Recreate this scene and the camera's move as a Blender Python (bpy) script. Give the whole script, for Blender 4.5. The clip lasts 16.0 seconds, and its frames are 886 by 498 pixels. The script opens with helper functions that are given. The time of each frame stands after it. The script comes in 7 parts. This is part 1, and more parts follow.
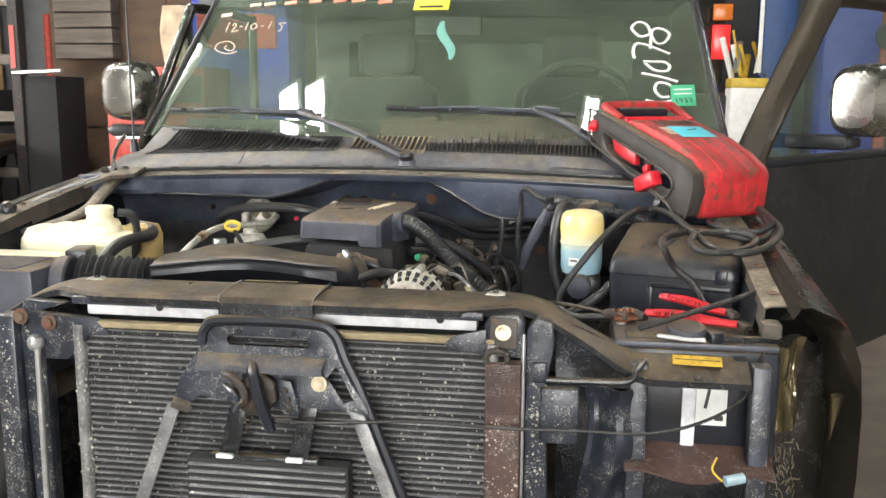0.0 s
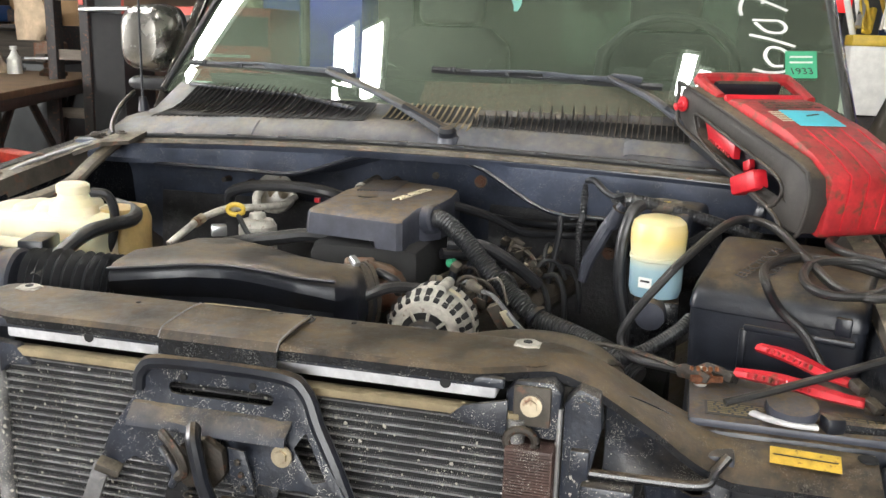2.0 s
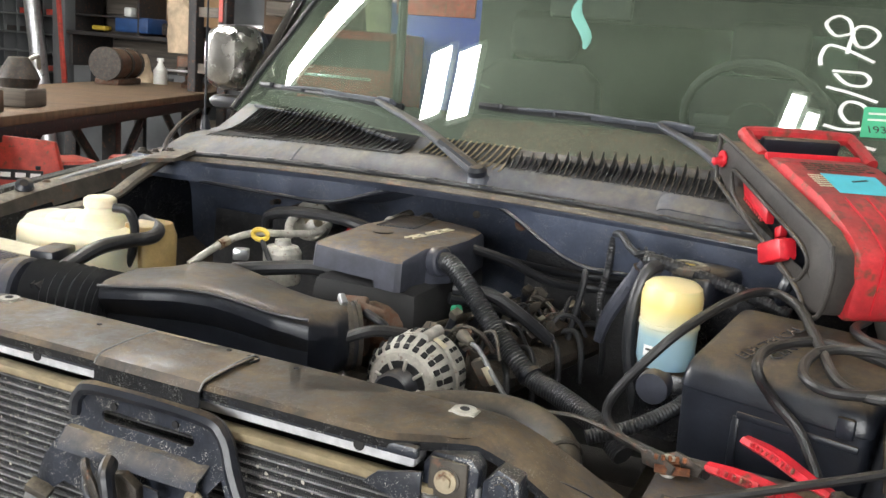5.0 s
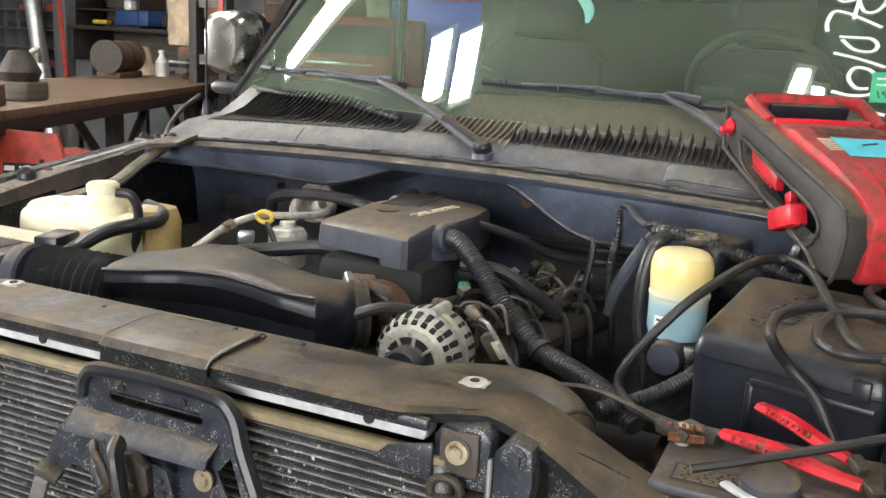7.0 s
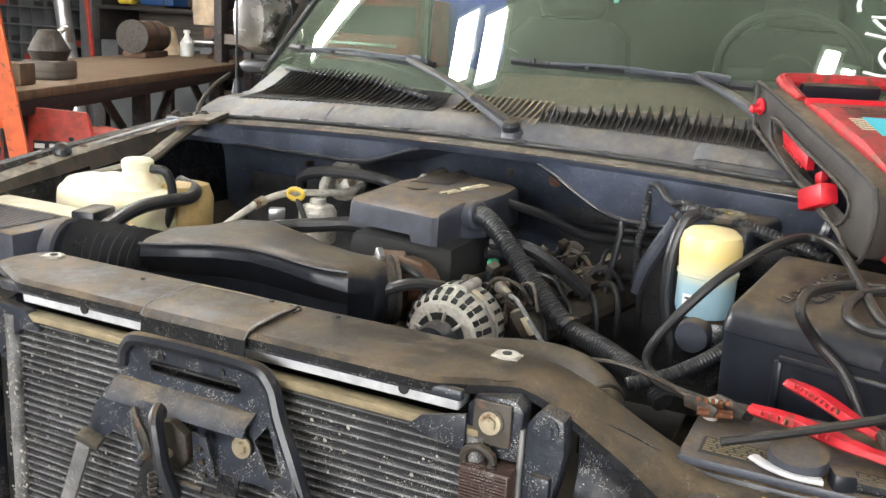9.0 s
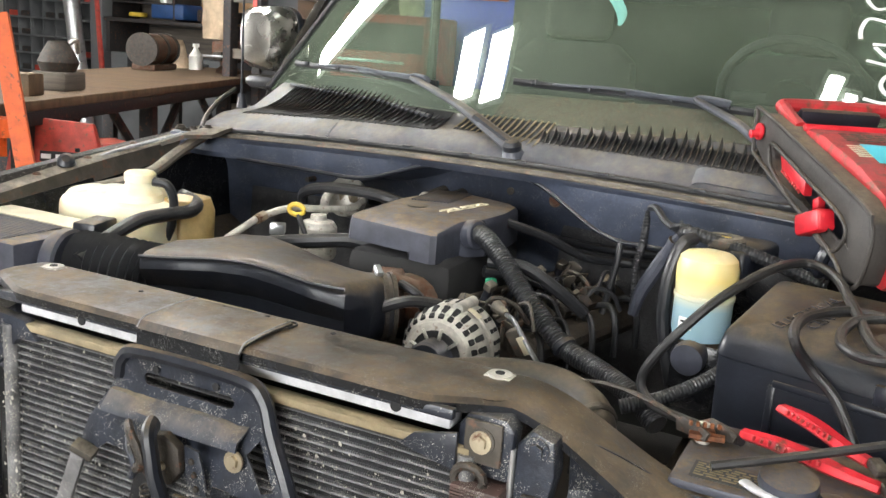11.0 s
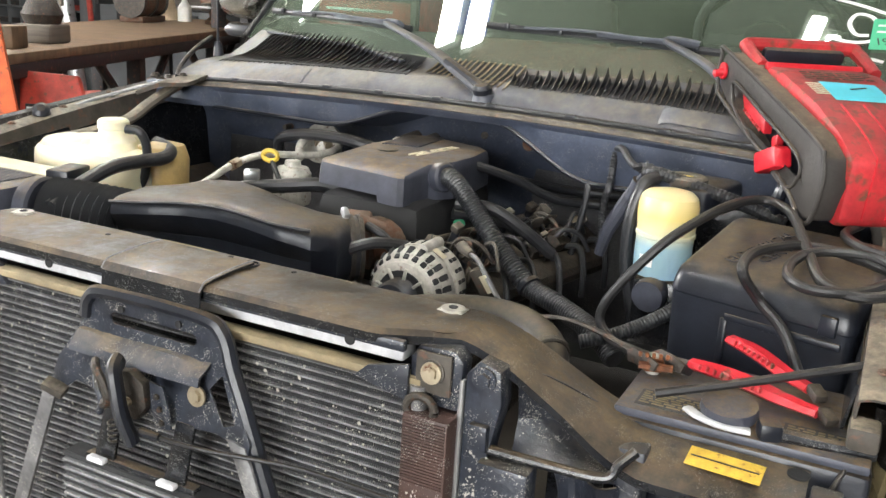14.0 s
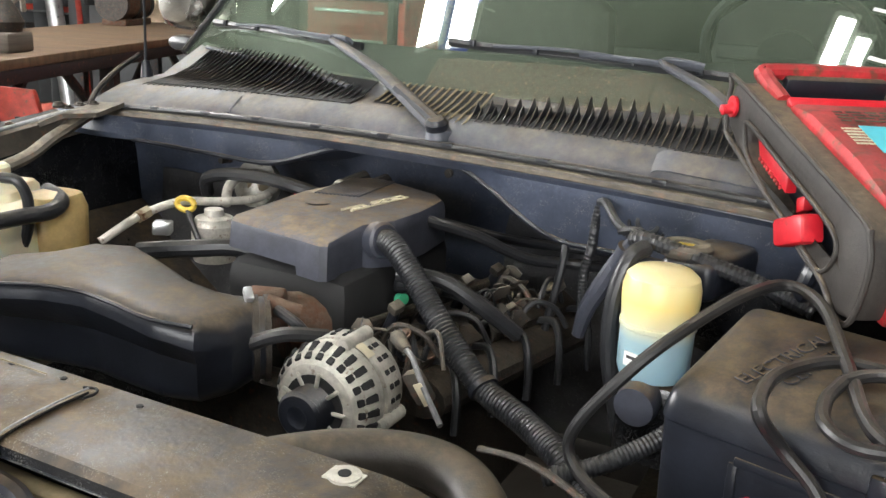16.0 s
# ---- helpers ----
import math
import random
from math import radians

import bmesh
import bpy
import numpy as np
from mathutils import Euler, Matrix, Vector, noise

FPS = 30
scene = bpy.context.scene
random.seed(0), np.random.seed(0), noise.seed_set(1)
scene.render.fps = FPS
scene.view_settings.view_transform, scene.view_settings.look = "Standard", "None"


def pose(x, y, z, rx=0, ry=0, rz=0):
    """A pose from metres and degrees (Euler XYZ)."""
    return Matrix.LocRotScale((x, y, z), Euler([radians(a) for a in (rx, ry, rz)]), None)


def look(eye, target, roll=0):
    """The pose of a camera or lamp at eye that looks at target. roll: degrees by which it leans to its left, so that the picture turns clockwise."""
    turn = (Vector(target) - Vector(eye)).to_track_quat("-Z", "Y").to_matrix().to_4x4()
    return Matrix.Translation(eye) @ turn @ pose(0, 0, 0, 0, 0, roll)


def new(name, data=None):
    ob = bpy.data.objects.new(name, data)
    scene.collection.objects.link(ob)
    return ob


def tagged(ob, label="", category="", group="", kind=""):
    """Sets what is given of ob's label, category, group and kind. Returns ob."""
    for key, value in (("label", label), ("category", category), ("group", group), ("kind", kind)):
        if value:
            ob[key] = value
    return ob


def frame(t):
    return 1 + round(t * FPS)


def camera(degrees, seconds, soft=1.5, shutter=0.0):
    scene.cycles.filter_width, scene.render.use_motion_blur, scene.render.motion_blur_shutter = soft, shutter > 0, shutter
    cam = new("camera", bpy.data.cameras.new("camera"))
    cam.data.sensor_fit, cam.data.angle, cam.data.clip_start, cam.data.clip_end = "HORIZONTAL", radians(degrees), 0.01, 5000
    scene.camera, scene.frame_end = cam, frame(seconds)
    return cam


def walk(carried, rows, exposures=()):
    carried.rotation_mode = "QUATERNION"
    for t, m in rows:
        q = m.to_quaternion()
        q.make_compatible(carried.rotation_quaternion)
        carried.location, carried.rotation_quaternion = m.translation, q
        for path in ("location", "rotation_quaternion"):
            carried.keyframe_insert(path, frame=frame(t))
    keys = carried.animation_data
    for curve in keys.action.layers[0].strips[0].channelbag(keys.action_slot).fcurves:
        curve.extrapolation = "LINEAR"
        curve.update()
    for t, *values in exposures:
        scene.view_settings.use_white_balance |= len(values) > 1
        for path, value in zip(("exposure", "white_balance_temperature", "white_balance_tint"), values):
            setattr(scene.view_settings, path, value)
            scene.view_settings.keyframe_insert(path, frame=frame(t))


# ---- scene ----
cam = camera(52.0, 16.0)
PATH = [
    (0, (0.574, 0.052, 1.415), (0.269, 2.001, 1.084), 0.3),
    (0.5, (0.662, 0.158, 1.427), (0.219, 2.075, 1.07), 0.6),
    (1, (0.66, 0.282, 1.438), (0.233, 2.199, 1.062), 2.8),
    (1.5, (0.602, 0.454, 1.461), (0.227, 2.376, 1.052), 2.5),
    (2, (0.595, 0.539, 1.46), (0.109, 2.425, 1.007), 1.8),
    (2.5, (0.718, 0.63, 1.478), (0.061, 2.476, 1.078), 1.6),
    (3, (0.816, 0.681, 1.495), (0.04, 2.481, 1.101), 3.6),
    (3.5, (0.826, 0.721, 1.494), (0.028, 2.509, 1.086), 4.3),
    (6, (0.81, 0.712, 1.473), (0.035, 2.508, 1.054), 4.5),
    (6.5, (0.819, 0.713, 1.461), (0.054, 2.504, 1.007), 3.4),
    (7, (0.813, 0.726, 1.463), (0.018, 2.508, 1.024), 3.1),
    (7.5, (0.819, 0.741, 1.464), (-0.021, 2.501, 1.022), 2.8),
    (8, (0.802, 0.735, 1.451), (-0.073, 2.461, 0.945), 4.2),
    (8.5, (0.81, 0.709, 1.452), (-0.054, 2.44, 0.947), 3.3),
    (9, (0.806, 0.699, 1.457), (-0.023, 2.454, 0.978), 3.3),
    (11.5, (0.823, 0.699, 1.462), (-0.02, 2.457, 1.018), 4.5),
    (12, (0.825, 0.71, 1.459), (0.027, 2.48, 0.976), 4.8),
    (12.5, (0.833, 0.712, 1.458), (0.014, 2.469, 0.965), 4.4),
    (13, (0.861, 0.719, 1.453), (0.065, 2.482, 0.945), 4.4),
    (13.5, (0.881, 0.703, 1.457), (0.037, 2.444, 0.949), 3.5),
    (14, (0.89, 0.701, 1.452), (0.062, 2.438, 0.908), 3.7),
    (14.5, (0.878, 0.771, 1.456), (0.05, 2.508, 0.91), 3.5),
    (15, (0.824, 0.907, 1.474), (0.015, 2.653, 0.928), 2.7),
    (15.5, (0.786, 1.003, 1.481), (0.062, 2.782, 0.923), 3.1),
    (16, (0.822, 1.104, 1.492), (-0.032, 2.825, 0.934), 3.1),
]
walk(cam, [(t, look(eye, target, roll)) for t, eye, target, roll in PATH],
     ((0.0, 0.74, 6500, 10), (0.5, 0.62, 6500, 10), (1.5, 0.56, 6450, 10), (3.5, 0.52, 6300, 10), (7.0, 0.52, 6350, 10), (9.0, 0.68, 6350, 10), (11.5, 0.70, 6350, 10), (12.5, 0.74, 6350, 10), (14.0, 0.78, 6350, 10), (16.0, 0.62, 6350, 10)))

# ---- world, light and exposure ----
world = bpy.data.worlds.new("world")
scene.world = world
world.use_nodes = True
_wn = world.node_tree.nodes
_sky = _wn.new("ShaderNodeTexSky")
_sky.sky_type = 'NISHITA'
_sky.sun_disc = False
_sky.sun_elevation, _sky.sun_rotation = radians(45), radians(200)
world.node_tree.links.new(_sky.outputs[0], _wn["Background"].inputs[0])
_wn["Background"].inputs[1].default_value = 0.10


def area_lamp(name, m, sx, sy, watts, col):
    d = bpy.data.lights.new(name, 'AREA')
    d.shape, d.size, d.size_y, d.energy, d.color = 'RECTANGLE', sx, sy, watts, col
    ob = new(name, d)
    ob.matrix_world = m
    return ob


# daylight through the open bay door behind the camera
area_lamp("door_daylight", look((0.8, -6.9, 2.0), (0.8, 0, 1.2)), 4.6, 3.4, 490, (1.0, 0.98, 0.94))
# unseen fill lamp added on the left; the side wall has no window
area_lamp("left_fill", look((-7.3, 1.2, 2.4), (0, 1.5, 1.0)), 3.0, 1.2, 430, (1.0, 0.98, 0.95))

# ---- materials ----


def mat(name, col, rough=0.5, metal=0.0, var=0.25, scale=18.0, bump=0.15, dust=0.0, specks=0.0, rust=0.0,
        col2=None, clear=0.0, trans=0.0, dustcol=(0.20, 0.155, 0.10), grain=140.0, stretch=None, emit=0.0, sss=0.0):
    m = bpy.data.materials.new(name)
    m.use_nodes = True
    nt = m.node_tree
    N, L = nt.nodes, nt.links
    b = N["Principled BSDF"]
    tc = N.new("ShaderNodeTexCoord")
    src = tc.outputs["Object"]
    if stretch:
        mp = N.new("ShaderNodeMapping")
        mp.inputs["Scale"].default_value = stretch
        L.new(src, mp.inputs["Vector"])
        src = mp.outputs[0]

    def noise_tex(sc, detail=4.0, rg=0.6):
        n = N.new("ShaderNodeTexNoise")
        n.inputs["Scale"].default_value = sc
        n.inputs["Detail"].default_value = detail
        n.inputs["Roughness"].default_value = rg
        L.new(src, n.inputs["Vector"])
        return n.outputs["Fac"]

    def ramp(fac, lo, hi):
        r = N.new("ShaderNodeMapRange")
        r.inputs["From Min"].default_value = lo
        r.inputs["From Max"].default_value = hi
        L.new(fac, r.inputs["Value"])
        return r.outputs["Result"]

    def mix(fac, a, c):
        x = N.new("ShaderNodeMix")
        x.data_type = 'RGBA'
        for k, v in ((0, fac), (6, a), (7, c)):
            if isinstance(v, (tuple, list)):
                x.inputs[k].default_value = (*v, 1)
            elif isinstance(v, (int, float)):
                x.inputs[k].default_value = v
            else:
                L.new(v, x.inputs[k])
        return x.outputs[2]

    def mul(a, c):
        x = N.new("ShaderNodeMath")
        x.operation = 'MULTIPLY'
        for k, v in ((0, a), (1, c)):
            if isinstance(v, (int, float)):
                x.inputs[k].default_value = v
            else:
                L.new(v, x.inputs[k])
        return x.outputs[0]

    big, fine = noise_tex(scale), noise_tex(grain, 3.0)
    dark = tuple(c * (1 - var) for c in col)
    light = tuple(min(1, c * (1 + var)) for c in (col2 or col))
    c = mix(ramp(big, 0.3, 0.7), dark, light)
    c = mix(mul(ramp(fine, 0.35, 0.75), 0.25 * var / 0.25), c, tuple(x * 0.6 for x in col))
    rgh = None
    if rust:
        f = ramp(noise_tex(scale * 2.3, 6.0), 0.62 - 0.25 * rust, 0.74 - 0.22 * rust)
        c = mix(f, c, (0.13, 0.055, 0.03))
    if dust:
        g = N.new("ShaderNodeNewGeometry")
        sep = N.new("ShaderNodeSeparateXYZ")
        L.new(g.outputs["Normal"], sep.inputs[0])
        up = ramp(sep.outputs["Z"], 0.45, 0.96)
        patch = mix(0.4, ramp(noise_tex(scale * 0.6, 9.0, 0.72), 0.43, 0.56), ramp(noise_tex(scale * 4.0, 6.0, 0.7), 0.40, 0.60))
        lay = N.new("ShaderNodeMapRange")
        lay.inputs["To Min"].default_value = 0.10
        L.new(patch, lay.inputs["Value"])
        f = mul(mul(up, lay.outputs["Result"]), dust)
        shade = mix(ramp(noise_tex(scale * 1.3, 9.0, 0.75), 0.35, 0.65), tuple(x * 0.5 for x in dustcol), tuple(x * 1.3 for x in dustcol))
        c = mix(f, c, shade)
        r = N.new("ShaderNodeMapRange")
        L.new(f, r.inputs["Value"])
        r.inputs["To Min"].default_value, r.inputs["To Max"].default_value = rough, 0.70
        rgh = r.outputs["Result"]
    if specks:
        fs_ = []
        for vs, lo, hi, ms, m0 in ((430.0, 0.34, 0.22, 24.0, 0.505), (190.0, 0.27, 0.17, 46.0, 0.58), (95.0, 0.17, 0.10, 60.0, 0.60)):
            v = N.new("ShaderNodeTexVoronoi")
            v.inputs["Scale"].default_value = vs
            wob = N.new("ShaderNodeVectorMath")
            wob.operation = 'MULTIPLY_ADD'
            nz_ = N.new("ShaderNodeTexNoise")
            nz_.inputs["Scale"].default_value = 160.0
            L.new(tc.outputs["Object"], nz_.inputs["Vector"])
            L.new(nz_.outputs["Color"], wob.inputs[0])
            wob.inputs[1].default_value = (0.011, 0.011, 0.011)
            L.new(tc.outputs["Object"], wob.inputs[2])
            L.new(wob.outputs[0], v.inputs["Vector"])
            fs_.append(mul(ramp(v.outputs["Distance"], lo, hi), ramp(noise_tex(ms, 5.0, 0.75), m0, m0 + 0.06)))
        f = fs_[0]
        for other in fs_[1:]:
            mx_ = N.new("ShaderNodeMath")
            mx_.operation = 'MAXIMUM'
            L.new(f, mx_.inputs[0])
            L.new(other, mx_.inputs[1])
            f = mx_.outputs[0]
        c = mix(mul(f, min(1.0, specks)), c, (0.55, 0.53, 0.47))
    L.new(c, b.inputs["Base Color"])
    b.inputs["Metallic"].default_value = metal
    if rgh is not None:
        L.new(rgh, b.inputs["Roughness"])
    else:
        r = N.new("ShaderNodeMapRange")
        L.new(big, r.inputs["Value"])
        r.inputs["To Min"].default_value, r.inputs["To Max"].default_value = max(0.02, rough * 0.75), min(1, rough * 1.25)
        L.new(r.outputs["Result"], b.inputs["Roughness"])
    if bump:
        bp = N.new("ShaderNodeBump")
        bp.inputs["Strength"].default_value = bump
        bp.inputs["Distance"].default_value = 0.002
        hs = N.new("ShaderNodeMath")
        hs.operation = 'MULTIPLY_ADD'
        L.new(noise_tex(scale * 3.0, 5.0, 0.65), hs.inputs[0])
        hs.inputs[1].default_value = 2.0
        L.new(fine, hs.inputs[2])
        L.new(hs.outputs[0], bp.inputs["Height"])
        L.new(bp.outputs[0], b.inputs["Normal"])
    b.inputs["Coat Weight"].default_value = clear
    b.inputs["Coat Roughness"].default_value = 0.08
    if trans:
        b.inputs["Transmission Weight"].default_value = trans
    if sss:
        b.inputs["Subsurface Weight"].default_value = sss
        b.inputs["Subsurface Radius"].default_value = (0.02, 0.015, 0.01)
    if emit:
        b.inputs["Emission Color"].default_value = (*col, 1)
        b.inputs["Emission Strength"].default_value = emit
    return m


def glass(name, tint, dirt, spec=0.09):
    """Tinted dusty sheet glass. Its green diffuse layer is dirt plus a painted bright haze."""
    m = bpy.data.materials.new(name)
    m.use_nodes = True
    nt = m.node_tree
    N, L = nt.nodes, nt.links
    out = N["Material Output"]
    N.remove(N["Principled BSDF"])
    tr, gl, df = N.new("ShaderNodeBsdfTransparent"), N.new("ShaderNodeBsdfGlossy"), N.new("ShaderNodeBsdfDiffuse")
    tr.inputs[0].default_value = (*tint, 1)
    gl.inputs["Roughness"].default_value = 0.012
    gl.inputs["Color"].default_value = (0.92, 1.0, 0.94, 1)
    # greenish so the dirt layer also paints the hazy reflection
    df.inputs[0].default_value = (0.22, 0.27, 0.20, 1)
    lw, pw, fr = N.new("ShaderNodeLayerWeight"), N.new("ShaderNodeMath"), N.new("ShaderNodeMapRange")
    lw.inputs[0].default_value = 0.5
    pw.operation = 'POWER'
    pw.inputs[1].default_value = 4.0
    L.new(lw.outputs["Facing"], pw.inputs[0])
    L.new(pw.outputs[0], fr.inputs["Value"])
    fr.inputs["To Min"].default_value, fr.inputs["To Max"].default_value = spec, 1.0
    m1, m2 = N.new("ShaderNodeMixShader"), N.new("ShaderNodeMixShader")
    L.new(fr.outputs[0], m1.inputs[0])
    L.new(tr.outputs[0], m1.inputs[1])
    L.new(gl.outputs[0], m1.inputs[2])
    tc, n = N.new("ShaderNodeTexCoord"), N.new("ShaderNodeTexNoise")
    n.inputs["Scale"].default_value, n.inputs["Detail"].default_value = 3.5, 7
    L.new(tc.outputs["Object"], n.inputs["Vector"])
    r = N.new("ShaderNodeMapRange")
    r.inputs["From Min"].default_value, r.inputs["From Max"].default_value = 0.25, 0.85
    r.inputs["To Min"].default_value, r.inputs["To Max"].default_value = dirt * 0.35, dirt * 1.6
    L.new(n.outputs["Fac"], r.inputs["Value"])
    L.new(r.outputs[0], m2.inputs[0])
    L.new(m1.outputs[0], m2.inputs[1])
    L.new(df.outputs[0], m2.inputs[2])
    L.new(m2.outputs[0], out.inputs[0])
    return m


M = {}
M["blackmetal"] = mat("dusty black painted steel", (0.014, 0.015, 0.018), 0.24, 0.0, dust=1.0, bump=0.18, dustcol=(0.135, 0.096, 0.052), specks=0.22, var=0.45, scale=13)
M["darksteel"] = mat("splattered dark steel", (0.021, 0.025, 0.036), 0.32, 0.0, dust=0.6, specks=1.0, bump=0.3, dustcol=(0.15, 0.12, 0.08), var=0.5)
M["bluepaint"] = mat("dark blue grey body paint", (0.050, 0.060, 0.088), 0.30, dust=0.35, bump=0.12, clear=0.25, specks=0.25, dustcol=(0.17, 0.15, 0.12), var=0.5, scale=9)
M["fender"] = mat("gloss black fender paint", (0.018, 0.015, 0.012), 0.25, dust=0.12, clear=0.5, bump=0.03)
M["rail"] = mat("dusty inner rail", (0.062, 0.054, 0.044), 0.65, dust=0.9, rust=0.2, dustcol=(0.25, 0.21, 0.15), var=0.45)
M["plastic"] = mat("worn black plastic", (0.011, 0.0130, 0.019), 0.33, dust=0.85, bump=0.16, dustcol=(0.155, 0.112, 0.062), var=0.4, scale=20)
M["plasticgrey"] = mat("grey moulded plastic", (0.046, 0.050, 0.067), 0.42, dust=1.0, bump=0.2, dustcol=(0.165, 0.115, 0.060), var=0.3, scale=24)
M["cowl"] = mat("weathered cowl plastic", (0.085, 0.092, 0.112), 0.42, dust=0.9, bump=0.2, dustcol=(0.185, 0.155, 0.112), var=0.4)
M["rubber"] = mat("black rubber hose", (0.020, 0.021, 0.024), 0.36, dust=0.45, bump=0.15, dustcol=(0.12, 0.10, 0.07))
M["cable"] = mat("black cable sheath", (0.014, 0.014, 0.015), 0.42, dust=0.25, bump=0.1)
M["coremetal"] = mat("condenser fins", (0.034, 0.035, 0.038), 0.55, 0.2, specks=1.0, var=0.5, bump=0.5, grain=400)
M["coretube"] = mat("condenser tubes", (0.20, 0.20, 0.205), 0.42, 0.35, specks=1.2, var=0.5, bump=0.25)
# radiator core colour, also laid on as the shade inside holes, slots and vents
M["near_black"] = mat("near-black core and shaded openings", (0.012, 0.012, 0.013), 0.8, grain=300)
M["ledge"] = mat("dust covered pressing", (0.03, 0.034, 0.046), 0.5, dust=1.0, specks=0.3, dustcol=(0.19, 0.148, 0.095), bump=0.2)
M["paintwall"] = mat("pale painted wall", (0.42, 0.41, 0.38), 0.7, var=0.25, scale=1.5, bump=0.1)
M["ply"] = mat("brown plywood", (0.085, 0.052, 0.03), 0.8, var=0.45, scale=2.5, bump=0.3, stretch=(1, 1, 3))
M["alu"] = mat("oxidised aluminium", (0.52, 0.50, 0.45), 0.42, 0.35, var=0.35, bump=0.5, dust=0.25, rust=0.10, dustcol=(0.5, 0.45, 0.36), scale=30)
M["silver"] = mat("bright aluminium pipe", (0.55, 0.56, 0.57), 0.3, 0.85, var=0.2, bump=0.15)
M["chrome"] = mat("dull chrome", (0.62, 0.60, 0.56), 0.27, 1.0, var=0.12, bump=0.05)
M["whitestrip"] = mat("pale seal foam", (0.68, 0.68, 0.71), 0.6, var=0.3, dust=0.3, bump=0.2)
M["tan"] = mat("dust caked edge", (0.23, 0.185, 0.11), 0.8, var=0.3, bump=0.3)
M["brown"] = mat("red brown primered tank", (0.060, 0.032, 0.026), 0.6, specks=0.7, var=0.35, bump=0.35)
M["tank"] = mat("yellowed translucent plastic", (0.78, 0.72, 0.52), 0.4, var=0.12, sss=0.5, bump=0.08, scale=7, dust=0.15)
M["tankold"] = mat("ambered plastic", (0.55, 0.40, 0.17), 0.42, var=0.25, sss=0.3, bump=0.1, dust=0.3)
M["resblue"] = mat("blue filled plastic", (0.30, 0.42, 0.48), 0.35, var=0.15, sss=0.3, bump=0.05)
M["resyel"] = mat("aged yellow plastic", (0.74, 0.60, 0.26), 0.36, var=0.2, sss=0.4, bump=0.05, dust=0.2, scale=12)
M["red"] = mat("scuffed red plastic", (0.41, 0.022, 0.027), 0.48, var=0.42, bump=0.25, dust=0.75, rust=0.42, dustcol=(0.19, 0.055, 0.045), scale=18)
M["redbright"] = mat("bright red grip", (0.52, 0.014, 0.025), 0.38, var=0.25, bump=0.15, rust=0.08)
M["cyan"] = mat("turquoise tape", (0.10, 0.55, 0.66), 0.5, var=0.12, bump=0.1)
M["white"] = mat("white paint pen", (0.86, 0.86, 0.84), 0.6, var=0.06, bump=0)
M["orangepen"] = mat("orange paint pen", (0.75, 0.24, 0.16), 0.6, var=0.1, bump=0)
M["pinkpen"] = mat("faded pink pen", (0.62, 0.45, 0.38), 0.6, var=0.1, bump=0)
M["yellow"] = mat("yellow label", (0.62, 0.40, 0.05), 0.6, var=0.25, bump=0.1, rust=0.12, scale=60)
M["yelmark"] = mat("yellow inspection tag", (0.80, 0.72, 0.08), 0.5, var=0.1, bump=0)
M["green"] = mat("green window sticker", (0.06, 0.42, 0.22), 0.5, var=0.1, bump=0)
M["teal"] = mat("teal air freshener", (0.34, 0.78, 0.80), 0.5, var=0.1, bump=0)
M["paperwhite"] = mat("white label paper", (0.75, 0.75, 0.72), 0.6, var=0.12, bump=0)
M["ink"] = mat("label print", (0.03, 0.03, 0.03), 0.6, var=0.1, bump=0)
M["creamlabel"] = mat("aged cream label", (0.62, 0.56, 0.40), 0.6, var=0.2, bump=0)
M["copper"] = mat("corroded copper clamp", (0.28, 0.11, 0.05), 0.45, 0.6, rust=0.4, bump=0.4)
M["rustiron"] = mat("rusty cast iron", (0.13, 0.085, 0.06), 0.75, 0.2, rust=0.6, var=0.4, bump=0.6, dust=0.4)
M["greaseiron"] = mat("greasy iron", (0.040, 0.034, 0.028), 0.5, 0.3, rust=0.15, var=0.5, bump=0.6, dust=0.6, dustcol=(0.12, 0.095, 0.06), scale=40)
M["bolt"] = mat("zinc bolt", (0.42, 0.36, 0.26), 0.4, 0.7, rust=0.3, bump=0.2)
M["yelcap"] = mat("yellow dipstick handle", (0.60, 0.42, 0.05), 0.45, var=0.2, dust=0.3)
M["cab"] = mat("dark cabin trim", (0.040, 0.044, 0.040), 0.7, bump=0.2)
M["seat"] = mat("dark cloth seat", (0.055, 0.058, 0.053), 0.9, bump=0.4)
M["concrete"] = mat("oily concrete floor", (0.125, 0.108, 0.083), 0.75, var=0.5, scale=1.6, bump=0.5, grain=60)
M["board"] = mat("old wall boards", (0.17, 0.12, 0.075), 0.85, var=0.4, scale=4, bump=0.4, stretch=(1, 1, 6))
M["slat"] = mat("grey weathered wood", (0.14, 0.12, 0.10), 0.85, var=0.4, scale=4, bump=0.4, stretch=(0.5, 0.5, 8))
M["wallgrey"] = mat("grey painted wall", (0.10, 0.105, 0.11), 0.7, var=0.3, scale=2.0, bump=0.2)
M["ceiling"] = mat("dark roof deck", (0.05, 0.06, 0.05), 0.85, var=0.35, scale=3, bump=0.3)
M["benchwood"] = mat("worn bench top", (0.145, 0.095, 0.055), 0.7, var=0.5, scale=5, bump=0.5, stretch=(3, 0.7, 1))
M["darkframe"] = mat("dark steel frame", (0.028, 0.026, 0.026), 0.6, 0.3, rust=0.2, bump=0.3)
M["machinered"] = mat("red machine paint", (0.40, 0.040, 0.024), 0.5, rust=0.25, var=0.35, bump=0.1, dust=0.3)
M["orange"] = mat("orange hoist paint", (0.72, 0.12, 0.02), 0.45, var=0.2, bump=0.15, rust=0.1)
M["bluelift"] = mat("blue lift paint", (0.015, 0.055, 0.17), 0.5, var=0.2, bump=0.15)
